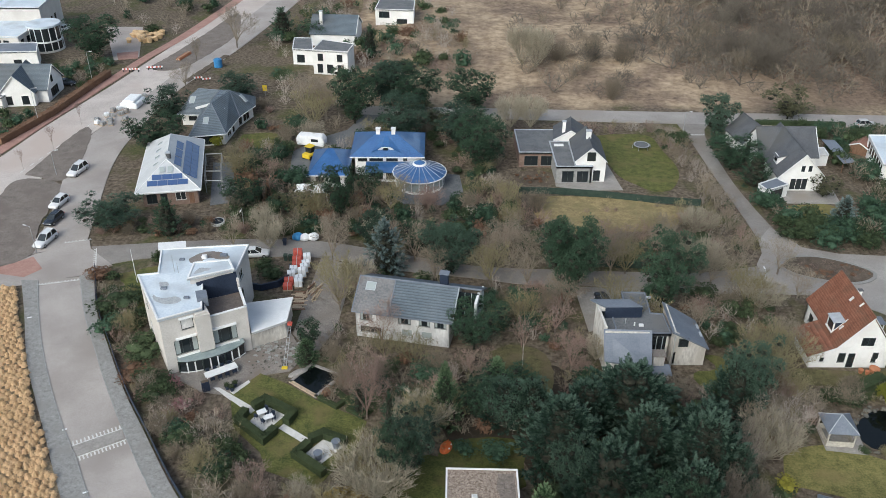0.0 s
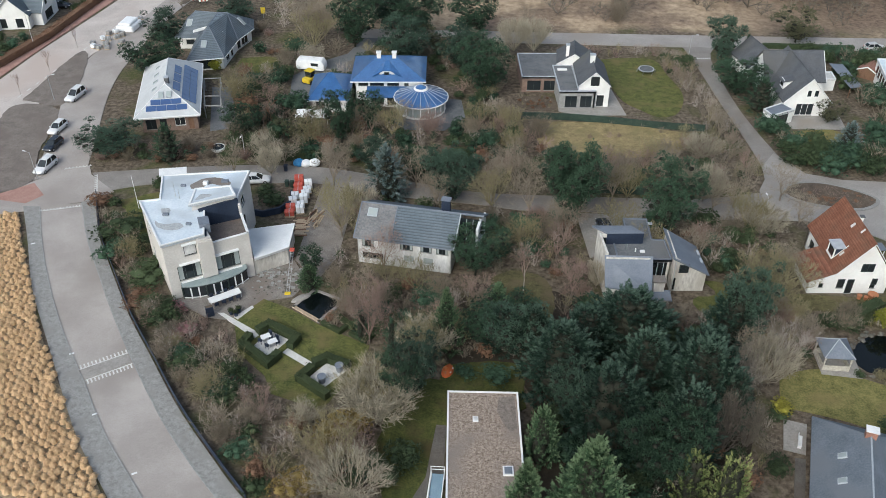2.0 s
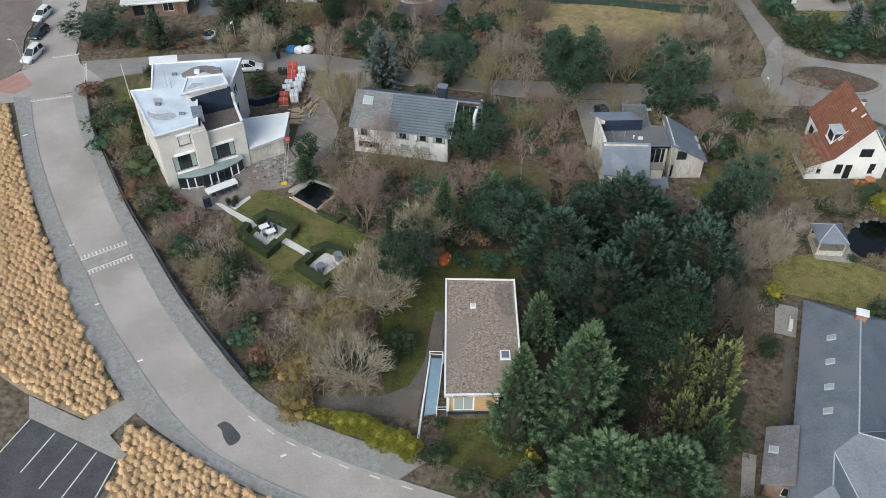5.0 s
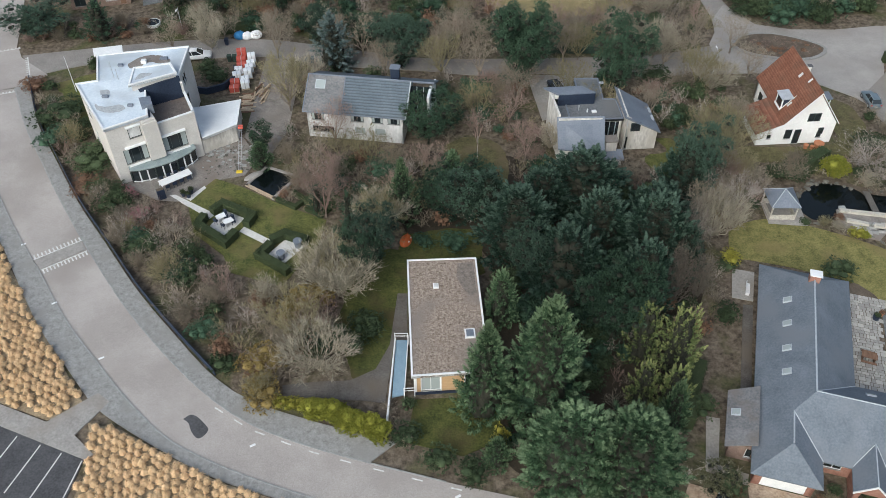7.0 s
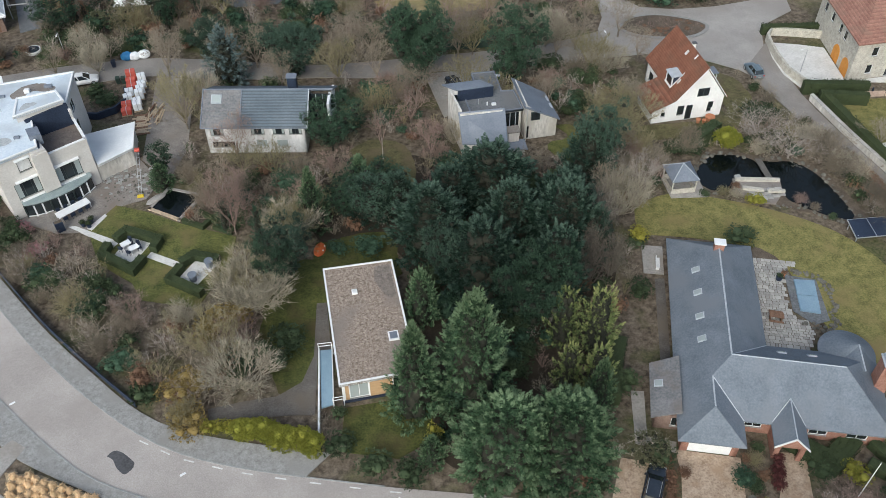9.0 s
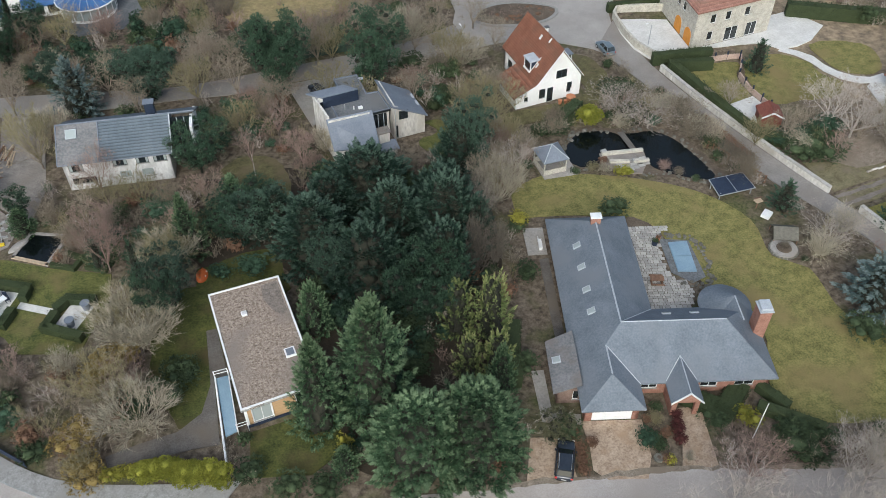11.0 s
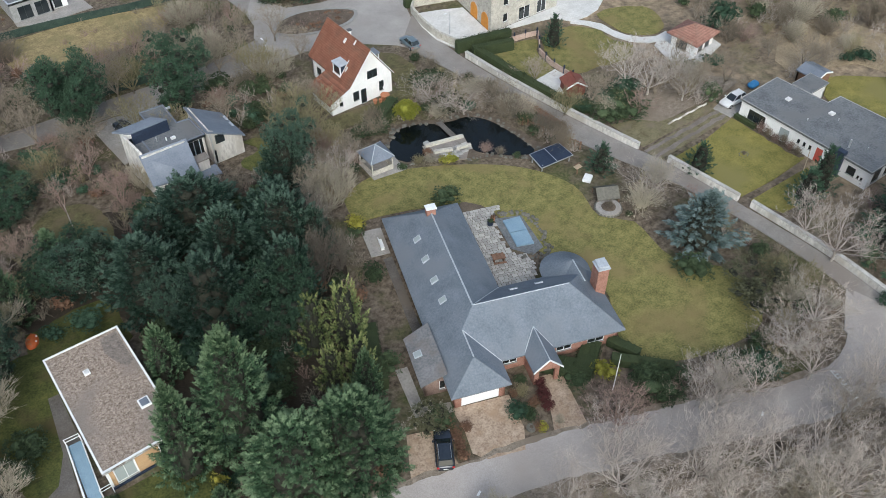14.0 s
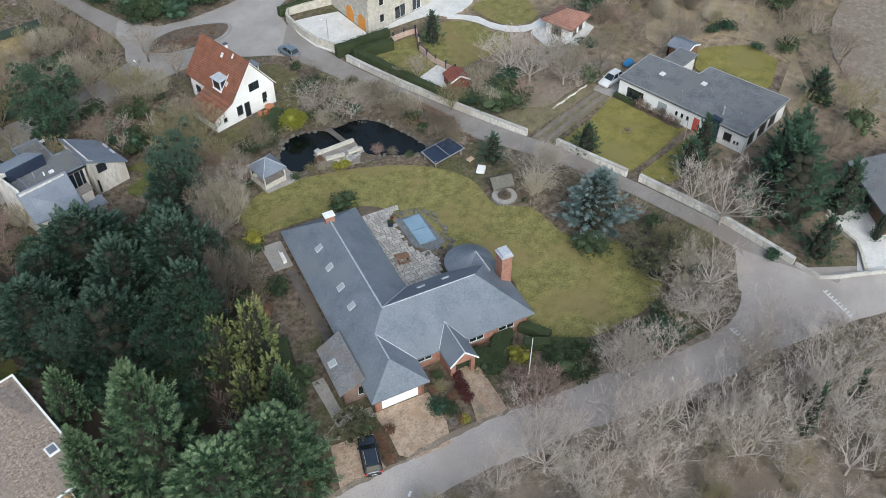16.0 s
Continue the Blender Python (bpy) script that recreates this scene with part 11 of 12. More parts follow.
for x0, x1 in ((0.02, .49), (.51, .98)):
    f = lambda u, v: ((64.8 + 4.7 * u) * (1 - v) + (64.4 + 5.1 * u) * v, (64.9 - .7 * u) * (1 - v) + (61.9 - .7 * u) * v, 1.25 + .25 * u - .3 * v + .03)
    part("solar_panel", prism([f(x0, .03), f(x1, .03), f(x1, .97), f(x0, .97)], .03), "navy", sp)
for x, y in ((65, 64.4), (69.2, 63.8), (69.2, 61.6), (64.8, 62.2)):
    part("leg", box(x - .05, x + .05, y - .05, y + .05, 0, 1.1), "metal", sp)
bt2 = thing("bird_table", (68.2, 59.0, 0), "small wooden bird table on a post", "bird table")
part("post", box(-.06, .06, -.06, .06, 0, 1.2), "oldwood", bt2)
part("tray", box(-.5, .5, -.35, .35, 1.2, 1.28), "paleboard", bt2)
part("roof", prism([(-.5, 0, 1.75), (.5, 0, 1.75), (.5, .4, 1.5), (-.5, .4, 1.5)], .06), "oldwood", bt2)
wbk = thing("white_garden_block", (68.5, 57.3, 0), "flat white box in the planting bed", "box", turn=30)
part("box", box(-.7, .7, -.55, .55, 0, .45, .04), "trim", wbk)
rg = thing("stone_ring_bed", (66.5, 51.5, 0), "round stone-edged bed of pale gravel with a dead brown shrub", "planting bed")
for i in range(24):
    a = 2 * math.pi * i / 24
    o = part("stone", bmesh.new(), "rock", rg)
    o.data = ROCKS[i % 4]
    o.matrix_basis = pose(1.72 * math.cos(a), 1.72 * math.sin(a), .2, 0, 0, math.degrees(a)) @ Matrix.Diagonal((.26, .44, .42, 1))
bm = bmesh.new()
bmesh.ops.create_cone(bm, cap_ends=True, segments=22, radius1=1.68, radius2=1.6, depth=.4, matrix=Matrix.Translation((0, 0, .2)))
part("gravel", bm, "pave_grey", rg, "pale gravel filling")
bm = bmesh.new()
bmesh.ops.create_cone(bm, cap_ends=True, segments=14, radius1=.95, radius2=.8, depth=.1, matrix=Matrix.Translation((0, 0, .44)))
part("soil", bm, "soil", rg)
plant("dense1", 66.5, 51.5, .8, 1.7, .4, "", "low dead brown shrub in a round bed")
hx = thing("garden_shelter", (67.9, 53.4, 0), "low mossy grey-green garden shelter with a ridged roof", "shelter", turn=-28)
for s in (-1, 1):
    part("roof_side", prism([(-1.5, 0, 1.75), (1.5, 0, 1.75), (1.5, s * 1.35, .75), (-1.5, s * 1.35, .75)], .1), "rock", hx, "mossy grey-green roof slope")
    for u in (-1.4, 1.4):
        part("post", tube((u, s * 1.2, 0), (u, s * 1.2, .82), .06, n=6), "oldwood", hx)
plant("dense0", 70.1, 49.2, 3.6, 4.8, -.05, "", "dense leafless tan shrub with stubby branches")
plant("ball0", 67.7, 49.0, .7, 1.0, -.05)

for i in range(6):
    plant("dense3" if i % 2 else "dense1", 95.0, 43.6 + 1.25 * i, 1.2 + .3 * (i % 3), 1.5, -.05, "", "low shrub against the bungalow's white wall")
# verge and yard of the blue villa, dead wood beside the grove
hedge([(-27.4, 124.8), (-20.6, 125.2)], 1.3, 1.7, "boxleaf", "dark clipped hedge along the lane's verge", 71, 0.12)
for x, y, h_, w in ((-17.6, 130.6, 10.5, 6.2), (-12.8, 134.4, 8.5, 4.8)):
    plant("mpine0", x, y, h_, w, -.05, "", "tall dark pine in front of the blue-roofed villa")
plant("rustcone", -33.2, 134.2, 6.5, 3.4, -.05, "", "rust-brown conifer beside a white-roofed house")
for x, y, h_, w in ((30.6, 62.4, 8.5, 4.2), (32.2, 66.4, 8.0, 4.4), (31.2, 70.4, 7.0, 4.0), (34.4, 70.6, 7.5, 4.6), (33.6, 63.4, 6.0, 3.6)):
    plant("dusk0", x, y, h_, w, -.05, "", "tangled dead brown tree at the grove's edge")
# winter shrubs in front of the white-roofed house
for i, (x, y) in enumerate(((-57.4, 124.6), (-55.2, 125.6), (-52.9, 124.4), (-50.6, 125.2), (-47.6, 124.2), (-44.8, 125.0), (-42.0, 124.6), (-39.4, 125.6), (-36.6, 125.2), (-53.8, 127.8), (-49.4, 127.4), (-43.4, 127.4), (-40.4, 128.4))):
    plant(("dense3", "rust0", "dense1", "bush0", "rust0")[i % 5], x, y, 1.3 + .3 * (i % 3), 2.4 + .4 * (i % 2), -.05, "front garden shrubs", "low reddish-brown winter shrub in a front garden" if i % 5 != 3 else "")
# brushwood between the pond and the walled lane
for i, (x, y) in enumerate(((69.6, 84.0), (69.9, 81.6), (70.6, 79.6), (70.9, 77.4), (70.9, 75.4), (71.3, 73.2), (71.5, 71.2), (71.4, 69.2), (71.0, 67.0), (68.6, 82.4), (69.4, 78.2), (69.8, 73.8))):
    plant(("dense1", "dense0", "dense1", "dusk0")[i % 4], x, y, 2.0 + .5 * (i % 3), 3.4 + .4 * (i % 2), -.05, "brushwood by the pond", "leafless brown brushwood behind the pond")
hedge([(71.9, 76.0), (72.6, 66.6)], 0.9, 1.7, "rust", "brown dead-leaved hedge along the lane", 75, 0.1)
hedge([(49.2, 83.6), (55.2, 84.0)], 1.3, 1.3, "boxleaf", "olive clipped hedge above the pond", 77, 0.1)
# bits and pieces round the bungalow
for i in range(9):
    lg_ = thing("cut_log", (86.6 + .92 * i, 58.95 + .07 * math.sin(2.1 * i), .12), "pale sawn log edging the brown bank", "log", "logs edging the bank", turn=4 * math.sin(3.3 * i))
    part("bark", tube((-.42, 0, 0), (.42, 0, .02), .15, .13, 8), "cream" if i % 3 else "palebark", lg_)
fp_ = thing("washing_pole", (91.1, 40.1, 0), "thin leaning pale timber pole in the lawn", "pole")
part("shaft", tube((0, 0, 0), (1.2, .7, 4.2), .06, .045, 8), "paleboard", fp_)
rb_ = thing("flower_ring", (89.2, 48.0, 0), "small ring of stones with dead plants in the lawn", "planting bed")
for i in range(9):
    a = 2 * math.pi * i / 9
    o = part("stone", bmesh.new(), "rock", rb_)
    o.data = ROCKS[i % 4]
    o.matrix_basis = pose(.7 * math.cos(a), .55 * math.sin(a), .08, 0, 0, 40 * i) @ Matrix.Diagonal((.2, .24, .18, 1))
plant("dense1", 89.2, 48.0, .5, .9, .02, "", "dead brown plant in a stone ring")
sheet("bungalow_bed", [(94.7, 54.2), (95.5, 54.2), (95.6, 42.6), (94.6, 42.8)], 0.06, "soil", "narrow dark bed along the bungalow's wall", "planting bed")
BLOCKED.pop()
hedge([(95.1, 54.0), (95.1, 51.0)], .7, .7, "boxleaf", "low clipped grey-green hedge under the window", 61, 0.1)
for x, y, w in ((120.2, 53.2, 2.6), (122.7, 51.6, 3.4), (121.0, 45.1, 2.2)):
    plant("bush1", x, y, w * .8, w, -.05, "", "rounded dark evergreen at the mossy lawn's edge")
for x, y, h_, w in ((79.6, 68.6, 2.4, 4.4), (83.0, 67.4, 2.6, 4.6), (86.6, 68.4, 2.8, 4.8), (99.2, 66.4, 2.2, 3.6), (103.0, 65.4, 2.2, 3.8), (112.6, 71.6, 5.0, 6.0)):
    plant("bush1", x, y, h_, w, -.05, "", "dark blue-green laurel thicket behind the bank")
tp_ = thing("blue_tarpaulin", (103.4, 57.6, 0), "crumpled blue tarpaulin over garden things", "tarpaulin")
part("cover", box(-.9, .9, -.6, .6, 0, .9, .3), "plastic_blue", tp_)

# planting between the long house's drives
plant("bush1", 36.6, 35.2, 1.6, 2.6, -.05)
plant("bush0", 37.6, 34.0, 1.2, 1.9, -.05)
for i in range(4):
    plant("plum", 39.7 + .38 * i, 33.6 + .9 * i, 1.3, 1.5, -.05, "", "dark red shrub in a row beside the porch path")
for x, y, k, h, w in ((38.6, 36.6, "dense2", 1.3, 1.9), (39.6, 38.0, "bush0", 1.2, 1.6), (37.6, 32.2, "gold0", .8, 1.3), (37.4, 32.4, "rust0", .7, 1.4), (39.4, 31.8, "dense0", .8, 1.3), (37.9, 37.0, "rust0", .9, 1.3)):
    plant(k, x, y, h, w, -.05)
for i in range(5):
    plant("rust0", 29.2 + .32 * i, 34.6 + .95 * i, 1.1, 1.5, -.05, "", "rust-brown hedge plant between two drives")
for x, y, h, w in ((49.9, 30.4, 2.2, 3.4), (51.6, 29.2, 2.3, 3.4), (53.2, 28.0, 2.0, 3.0)):
    plant("bush0", x, y, h, w, -.05, "", "rounded blue-green evergreen beside the road")
wl_ = thing("old_millstone", (36.7, 32.9, 0), "round grey stone wheel lying in a planting bed", "stone")
part("disc", tube((0, 0, 0), (0, 0, .25), .5, .5, 20), "rock", wl_)
part("hub_hole", tube((0, 0, .3), (0, 0, .32), .2, .2, 12), "soil", wl_)
dg = thing("upturned_dinghy", (0.6, 74.7, 0.05), "small orange-red dinghy lying upturned on a lawn's edge", "boat", turn=70)
bm = bmesh.new()
bmesh.ops.create_uvsphere(bm, u_segments=16, v_segments=10, radius=1.0, matrix=Matrix.Diagonal((1.15, .72, .55, 1)))
bmesh.ops.delete(bm, geom=[v for v in bm.verts if v.co.z < -0.02], context="VERTS")
part("hull", bm, "orange_hull", dg)
part("keel", box(-.9, .9, -.04, .04, .3, .58, .02), "orange_hull", dg)
for x in (-.35, .4):
    part("cleat", box(x - .09, x + .09, -.6, -.45, .3, .42, .02), "trim", dg)

# ---- patio of the long house ----
pc = thing("swimming_pool", (0, 0, 0), "small pool under a blue-grey slatted cover", "pool", "", "structure")
part("deck", poly([(53.6, 58.9), (56.8, 57.4), (55.2, 51.4), (53.3, 51.2), (51.9, 53.6)], 0, .1), "felt", pc)
for i in range(2):
    t0, t1 = i * .5 + .01, i * .5 + .49
    A, B, C, D = Vector((54.2, 57.9)), Vector((56.4, 57.2)), Vector((54.6, 52.4)), Vector((52.6, 53.3))
    L0, L1, R0, R1 = A.lerp(D, t0), A.lerp(D, t1), B.lerp(C, t0), B.lerp(C, t1)
    part("cover", prism([(*L0, .32), (*R0, .32), (*R1, .32), (*L1, .32)], .25), "cover", pc, "blue-grey pool cover")
rocks(pc, [(54.0, 59.3), (56.4, 58.5), (57.6, 56.5), (56.7, 53.2), (55.0, 50.4), (52.3, 51.4)], .5, (.35, .7))
tb = thing("picnic_table", (49.3, 52.9, .06), "reddish-brown wooden picnic table with benches", "table", turn=-25)
part("tabletop", box(-.8, .8, -.4, .4, .7, .76, .01), "oldwood", tb)
for s in (-1, 1):
    part("bench", box(-.8, .8, s * .75 - .15, s * .75 + .15, .42, .47, .01), "oldwood", tb)
    part("frame", box(s * .6 - .05, s * .6 + .05, -.8, .8, .36, .42), "oldwood", tb)
    part("leg", box(s * .6 - .05, s * .6 + .05, -.35, .35, 0, .7), "oldwood", tb)
pb = thing("potted_plants", (52.6, 58.4, .06), "group of dark potted shrubs on the patio", "planter")
part("pot", tube((0, 0, 0), (0, 0, .5), .35, .4, 12), "navy", pb)
part("pot", tube((.8, .5, 0), (.8, .5, .4), .25, .3, 12), "terracotta", pb)
plant("bush0", 52.6, 58.4, .8, .9, .45)
plant("rust0", 53.4, 58.9, .6, .7, .4)
bw = thing("white_bench", (39.6, 63.6, .05), "white garden bench against the brick wall", "bench", turn=70)
part("seat", box(-.8, .8, -.22, .22, .4, .46), "trim", bw)
part("backrest", box(-.8, .8, .2, .26, .46, .9), "trim", bw)
for s in (-1, 1):
    part("leg", box(s * .7 - .05, s * .7 + .05, -.2, .2, 0, .4), "trim", bw)
sheet("patio_west", [(39.0, 67.2), (41.4, 66.4), (39.8, 62.0), (37.6, 62.8)], .05, "pave_grey", "small grey stone patio", "terrace")
sheet("path_west", [(38.5, 61.6), (39.6, 61.4), (35.4, 49.4), (34.4, 49.8)], .05, "darkpath", "narrow strip of grey rubble along the wall", "path")
sheet("path_garage", [(30.0, 47.2), (31.3, 46.8), (29.6, 41.6), (32.2, 40.4), (31.7, 39.3), (28.2, 41.1)], .05, "pave_grey", "grey slab path beside the garage", "path")
ot = thing("terracotta_tub", (57.6, 88.6, .04), "large terracotta tub by a white house", "planter")
part("pot", tube((0, 0, 0), (0, 0, .9), .5, .7, 14), "terracotta", ot)
tr = thing("trampoline", (40.6, 159.4, 0), "round garden trampoline with a grey rim", "trampoline")
bm = bmesh.new()
bmesh.ops.create_cone(bm, cap_ends=True, segments=28, radius1=1.6, radius2=1.6, depth=.08, matrix=Matrix.Translation((0, 0, .75)))
part("rim", bm, "metal", tr)
bm = bmesh.new()
bmesh.ops.create_cone(bm, cap_ends=True, segments=28, radius1=1.3, radius2=1.3, depth=.04, matrix=Matrix.Translation((0, 0, .82)))
part("mat", bm, "felt", tr)
for i in range(6):
    a = math.pi * i / 3
    part("leg", tube((1.8 * math.cos(a), 1.8 * math.sin(a), 0), (1.8 * math.cos(a), 1.8 * math.sin(a), .75), .04, n=5), "metal", tr)
bt3 = thing("round_basin", (-38.6, 128.2, 0), "round white-rimmed basin among shrubs", "basin")
part("rim", tube((0, 0, 0), (0, 0, .5), 1.2, 1.2, 24), "trim", bt3)
part("water", tube((0, 0, .5), (0, 0, .53), 1.05, 1.05, 24), "water", bt3)

# ---- building site on the wide road ----
ct = thing("wrapped_pipe_stack", (-69.4, 181.2, .05), "stack of pipes wrapped in pale green sheeting", "building material", turn=-8)
part("wrapped_block", box(-2.0, 2.0, -2.4, 2.4, 0, 1.3, .2), "plastic_white", ct)
part("wrapped_top", box(-1.4, 1.4, -2.2, 2.2, 1.3, 1.9, .2), "plastic_white", ct)
for i, (x, y) in enumerate(((-71.6, 172.0), (-72.0, 174.4), (-70.4, 175.6), (-72.4, 170.0), (-68.6, 173.0))):
    pallet(x, y, 20 * i, "kerb", .8, "pallet of grey paving bricks")
bl = thing("blue_site_tank", (-55.9, 206.4, .05), "round blue plastic site tank beside the road", "tank")
part("tank", tube((0, 0, 0), (0, 0, 2.0), 1.05, 1.0, 16), "plastic_blue", bl)
part("lid", tube((0, 0, 2.0), (0, 0, 2.25), .7, .4, 16), "plastic_blue", bl)
for x, y, t in ((-77.6, 202.6, 5), (-75.4, 202.8, -8), (-70.2, 204.4, 10), (-72.0, 204.0, 0), (-56.4, 196.2, 15), (-58.6, 197.0, 10)):
    b = thing("road_barrier", (x, y, .05), "red and white striped road barrier", "barrier", "road barriers", turn=t)
    for i in range(5):
        part("stripe", box(-1 + .4 * i, -.6 + .4 * i, -.04, .04, .5, .9), "plastic_red" if i % 2 else "trim", b)
    for s in (-1, 1):
        part("foot", box(s * .7 - .05, s * .7 + .05, -.3, .3, 0, .5), "rubber", b)
sheet("dirt_strip", [(-73.6, 205.0), (-70.3, 214.3), (-65.6, 232.0), (-60.5, 251.9), (-56.7, 233.1), (-62.0, 211.0), (-67.4, 203.8)], 0.075, "plot", "rutted brown dirt strip of a road under construction", "ground")
sheet("kerb_trench", [(-62.2, 196.0), (-60.6, 196.0), (-55.0, 215.0), (-56.4, 215.4)], 0.08, "soil", "open kerb trench beside the new road", "trench")
for i in range(13):
    a = Vector((-80.6, 147.4)).lerp(Vector((-72.4, 183.5)), i / 13)
    b = Vector((-80.6, 147.4)).lerp(Vector((-72.4, 183.5)), (i + .45) / 13)
    marking("lane_dash", a, b, 0.2, "pale dash between roadway and parking strip", 0.058)
ps_ = thing("orange_pipe_stack", (-66.4, 213.6, .08), "stack of long orange pipes on the roadside", "building material", turn=74)
for i, (y, z) in enumerate(((-.5, .16), (-.17, .16), (.17, .16), (.5, .16), (-.33, .45), (0, .45), (.33, .45))):
    part("pipe", tube((-2.8, y, z), (2.8, y, z), .16, n=10), "paleboard" if i % 2 else "terracotta", ps_)
for i, (x, y) in enumerate(((-74.6, 172.4), (-73.2, 174.8), (-72.6, 177.2), (-70.8, 170.0), (-71.6, 178.4), (-69.6, 176.8), (-68.4, 186.4), (-73.8, 170.6))):
    pallet(x, y, 35 * i, ("kerb", "plastic_white", "pave_grey")[i % 3], .7 + .15 * (i % 3), "pallet of paving material on the roadside", 1.1)
sg = thing("yellow_sign", (-40.8, 187.4, 0), "yellow road sign on a post", "sign")
part("post", tube((0, 0, 0), (0, 0, 2.0), .05, n=6), "metal", sg)
part("board", box(-.5, .5, -.04, .04, 1.1, 2.5), "yellow", sg)
lg = thing("reed_stack", (-80.6, 229.0, 0), "bed of cut pale reed bundles", "plants")
lr = random.Random(3)
for i in range(40):
    o = part("reed_sheaf", tube((0, 0, 0), (0, 0, 1.2), .5, .8, 6), "tan", lg)
    o.matrix_basis = pose(lr.uniform(-4, 4), lr.uniform(-4, 4), 0, lr.uniform(-15, 15), lr.uniform(-15, 15), lr.uniform(0, 360))
for x, y in ((-24.9, 137.6), (-22.0, 137.4)):
    tn = thing("white_garden_tent", (x, y, 0), "small white pavilion tent", "tent", "garden tents")
    part("canopy", prism([(0.01, -.01, 2.9), (0.01, .01, 2.9), (-.01, .01, 2.9), (-.01, -.01, 2.9)], [(1.5, -1.6, 2.0), (1.5, 1.6, 2.0), (-1.5, 1.6, 2.0), (-1.5, -1.6, 2.0)]), "plastic_white", tn)
    for sx in (-1, 1):
        for sy in (-1, 1):
            part("leg", tube((sx * 1.4, sy * 1.5, 0), (sx * 1.4, sy * 1.5, 2.0), .04, n=5), "trim", tn)


# ---- bleached ornamental grass beside the street ----
def grass_bed(seed, region, gap):
    rng = np.random.default_rng(seed)
    xs, ys = [p[0] for p in region], [p[1] for p in region]
    out_ = []
    d = np.array((0.52, -0.85))
    n = np.array((0.85, 0.52))
    for i in range(-80, 80):
        for j in range(-80, 80):
            q = np.array((-50.0, 75.0)) + d * i * gap + n * (j + .5 * (i % 2)) * gap + rng.normal(0, .1, 2)
            if not inside(region, *q) or not is_clear(q[0], q[1], .25):
                continue
            r, h = rng.uniform(.42, .58) * gap, rng.uniform(.6, .95)
            k = 64
            a = rng.uniform(0, 6.283, k)
            s = np.sqrt(rng.uniform(0, 1, k))
            base = np.stack([q[0] + .15 * s * np.cos(a), q[1] + .15 * s * np.sin(a), np.full(k, .1)], 1)
            mid = np.stack([q[0] + r * .6 * s * np.cos(a), q[1] + r * .6 * s * np.sin(a), h * (1.05 - .35 * s)], 1)
            tip = np.stack([q[0] + r * (.4 + 1.0 * s) * np.cos(a), q[1] + r * (.4 + 1.0 * s) * np.sin(a), h * (1.0 - .6 * s)], 1)
            w = np.stack([-np.sin(a), np.cos(a), np.zeros(k)], 1) * .036
            mid += rng.normal(0, .05, (k, 3))
            tip += rng.normal(0, .06, (k, 3))
            b6 = np.arange(6) * 1.0472 + rng.uniform(0, 1)
            foot = np.stack([q[0] + r * .95 * np.cos(b6), q[1] + r * .95 * np.sin(b6), np.full(6, .12)], 1)
            crest = np.stack([q[0] + r * .6 * np.cos(b6), q[1] + r * .6 * np.sin(b6), np.full(6, h * .62)], 1)
            peak = np.tile(np.array((q[0], q[1], h * .8)), (6, 1))
            nf, nc = np.roll(foot, -1, 0), np.roll(crest, -1, 0)
            out_ += [np.stack([crest, nc, peak], 1), np.stack([foot, nf, nc], 1), np.stack([foot, nc, crest], 1)]
            out_ += [np.stack([base, mid - w, mid + w], 1), np.stack([mid - w, mid + w, tip], 1)]
    ob = new("ornamental_grass", cloud_mesh("ornamental_grass", soup(np.vstack(out_)), "tan"))
    return tagged(ob, "rows of bleached straw-coloured ornamental grass tufts", "grass", "", "stuff")


grass_bed(1, [(-70, 112), (-65.2, 109), (-61.8, 101.6), (-56.6, 91.6), (-51.8, 82.1), (-46.8, 74.0), (-41.6, 66.1), (-36.4, 57.8), (-33.6, 53.4), (-36.6, 51.8), (-44.0, 55.2), (-58, 64), (-72, 84)], 0.86)
grass_bed(2, [(-32.4, 50.9), (-29.0, 49.8), (-24.8, 47.0), (-18.6, 43.2), (-8.0, 39.0), (-6, 32), (-24, 34), (-32.6, 40.4), (-31.4, 46.6)], 0.86)

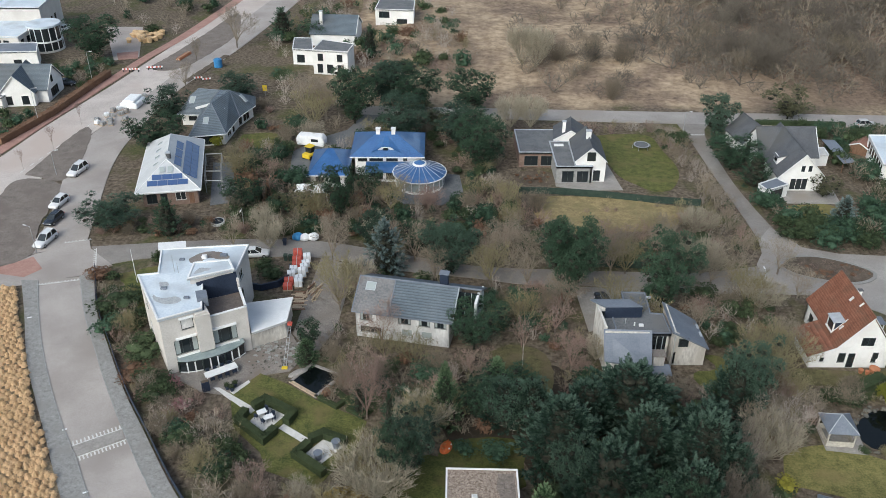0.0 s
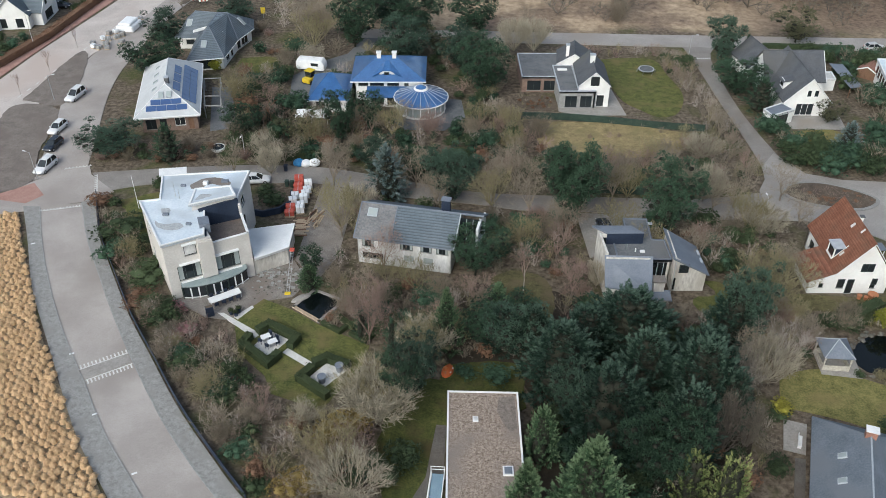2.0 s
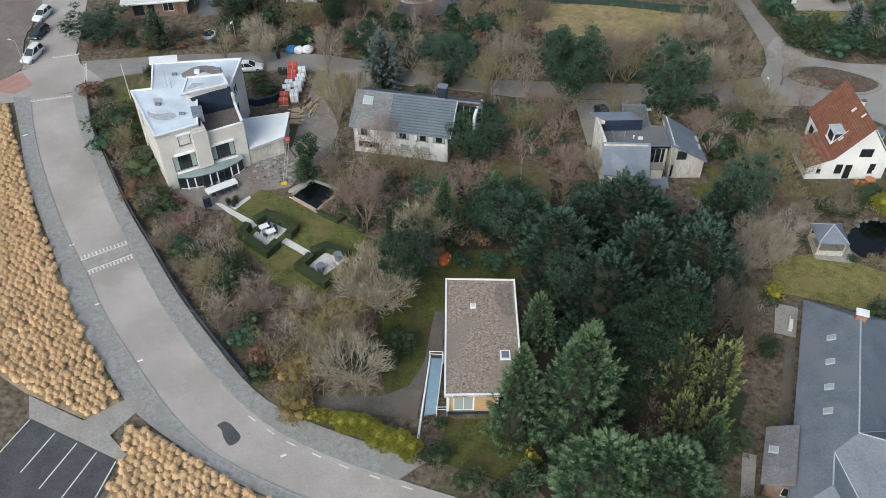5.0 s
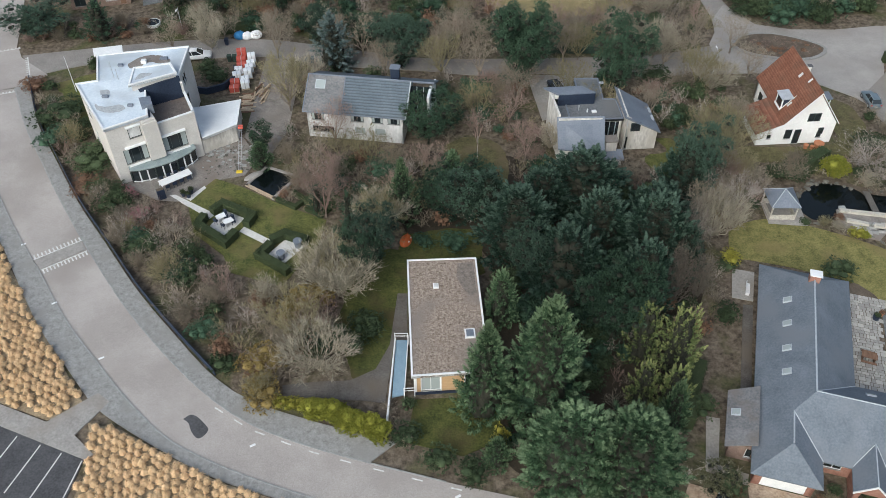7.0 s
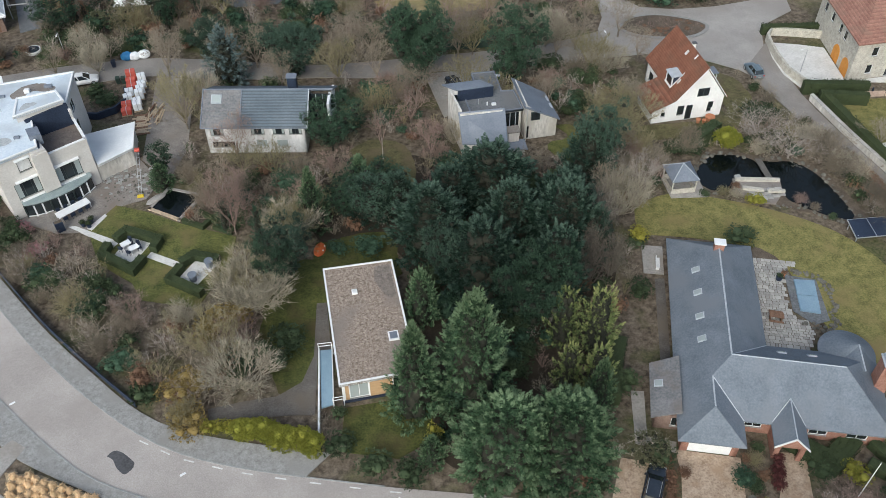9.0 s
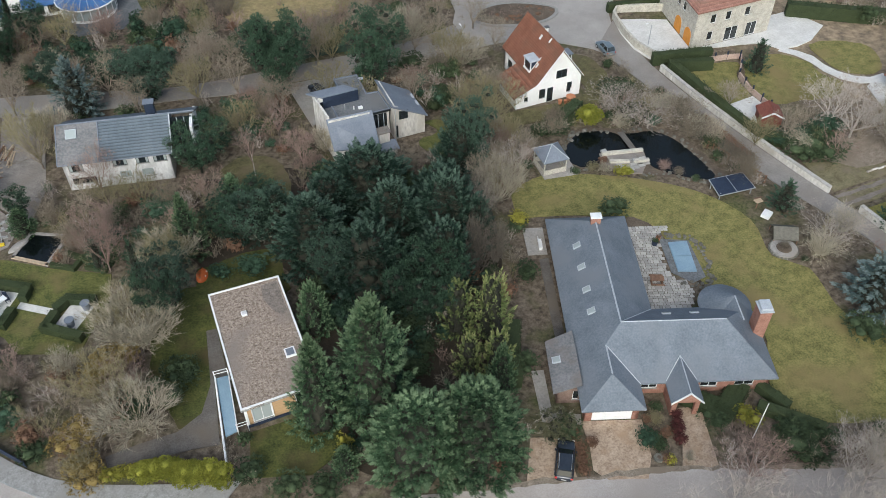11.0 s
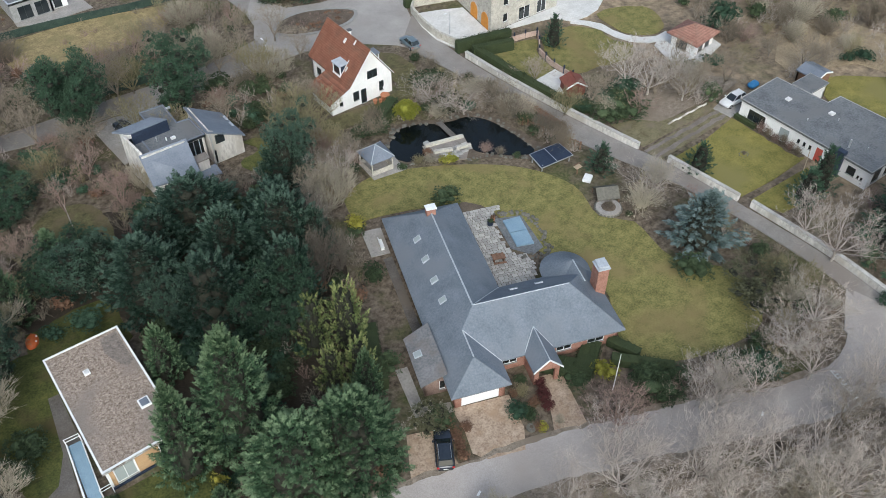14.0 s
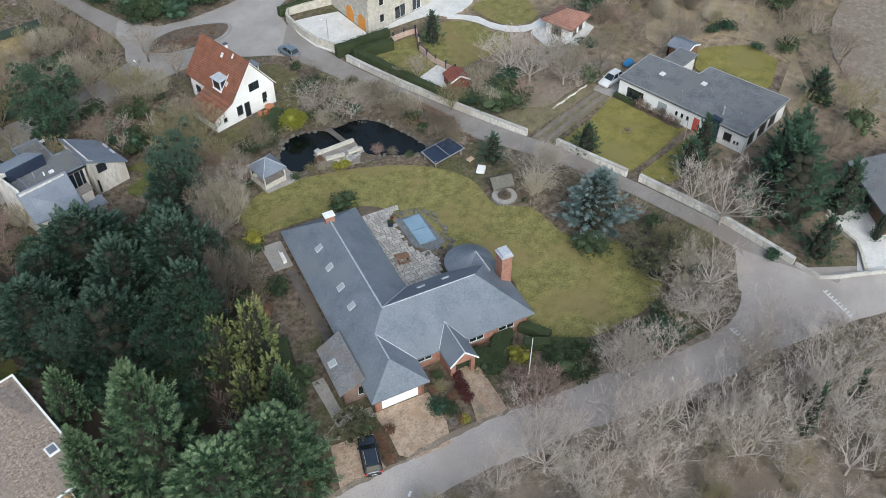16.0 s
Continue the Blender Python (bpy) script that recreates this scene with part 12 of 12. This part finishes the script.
# ---- flagstones of the patio, last ----
base = sheet("patio_long_house", [(53.2, 64.6), (55.4, 63.6), (55.9, 62.0), (55.4, 60.2), (53.4, 58.8), (51.6, 53.6), (53.0, 50.8), (51.0, 48.2), (45.4, 47.6), (50.2, 61.4)], .045, "soil", "patio of mixed grey and buff flagstones", "terrace")
PATIO = BLOCKED[-1]
fr_ = random.Random(21)
ax, ay = Vector((.938, -.346)), Vector((.346, .938))
org = Vector((39.0, 45.4))
v = 1.0
while v < 20:
    hgt = fr_.choice((.36, .46, .56))
    u = 4.2
    while u < 14:
        wd = fr_.choice((.32, .44, .56, .72))
        c = org + ax * (u + wd / 2) + ay * (v + hgt / 2)
        if inside(PATIO, c.x, c.y):
            o = part("flagstone", box(-wd / 2 + .03, wd / 2 - .03, -hgt / 2 + .03, hgt / 2 - .03, -.03, .03 + fr_.uniform(0, .015)), "flag", base)
            o.matrix_basis = pose(c.x, c.y, .05, 0, 0, -20.2 + fr_.uniform(-5, 5))
        u += wd
    v += hgt

for x, y, s in ((55.9, 88.7, 0.34), (56.7, 88.5, 0.28), (57.4, 88.9, 0.3)):
    bm = bmesh.new()
    bmesh.ops.create_cone(bm, cap_ends=True, segments=12, radius1=s * 0.7, radius2=s, depth=s * 1.9, matrix=Matrix.Translation((x, y, s * 0.95 + 0.04)))
    tagged(part("terracotta_pot", bm, "terracotta", None), "orange terracotta pot beside a white house wall", "pot")

for i in range(7):
    plant("goldball", -9.6 + 1.05 * i, 50.4 - 0.5 * i + 0.02 * i * (6 - i), 2.6 + 0.15 * (i % 3), 3.0, -0.3, "golden hedge", "rounded yellow-green laurel in a dense hedge")
for i in range(5):
    plant("gold0", -13.4 + 0.95 * i, 51.7 - 0.2 * i, 1.5 + 0.2 * (i % 2), 1.7, -0.1, "golden hedge", "loose golden yellow shrub in a hedge")

# broken stone and mortar lying about on the villa's terrace
rub = bmesh.new()
rr_ = random.Random(41)
for _ in range(110):
    x, y = rr_.uniform(-25.5, -17.5), rr_.uniform(88.2, 97.5)
    if not inside([(-27.0, 87.2), (-24.0, 89.0), (-20.2, 89.4), (-18.2, 92.0), (-16.5, 97.5), (-20.8, 97.0), (-26.0, 92.6)], x, y):
        continue
    s = rr_.uniform(0.06, 0.24)
    r = bmesh.ops.create_icosphere(rub, subdivisions=1, radius=s, matrix=Matrix.Translation((x, y, 0.05 + s * 0.3)) @ Matrix.Diagonal((1, rr_.uniform(0.5, 1.2), rr_.uniform(0.3, 0.7), 1)))
    for v in r["verts"]:
        v.co += Vector((rr_.uniform(-1, 1), rr_.uniform(-1, 1), rr_.uniform(-1, 1))) * s * 0.25
tagged(part("rubble", rub, "rock", None), "broken stones and mortar on a muddy terrace", "rubble", "", "stuff")
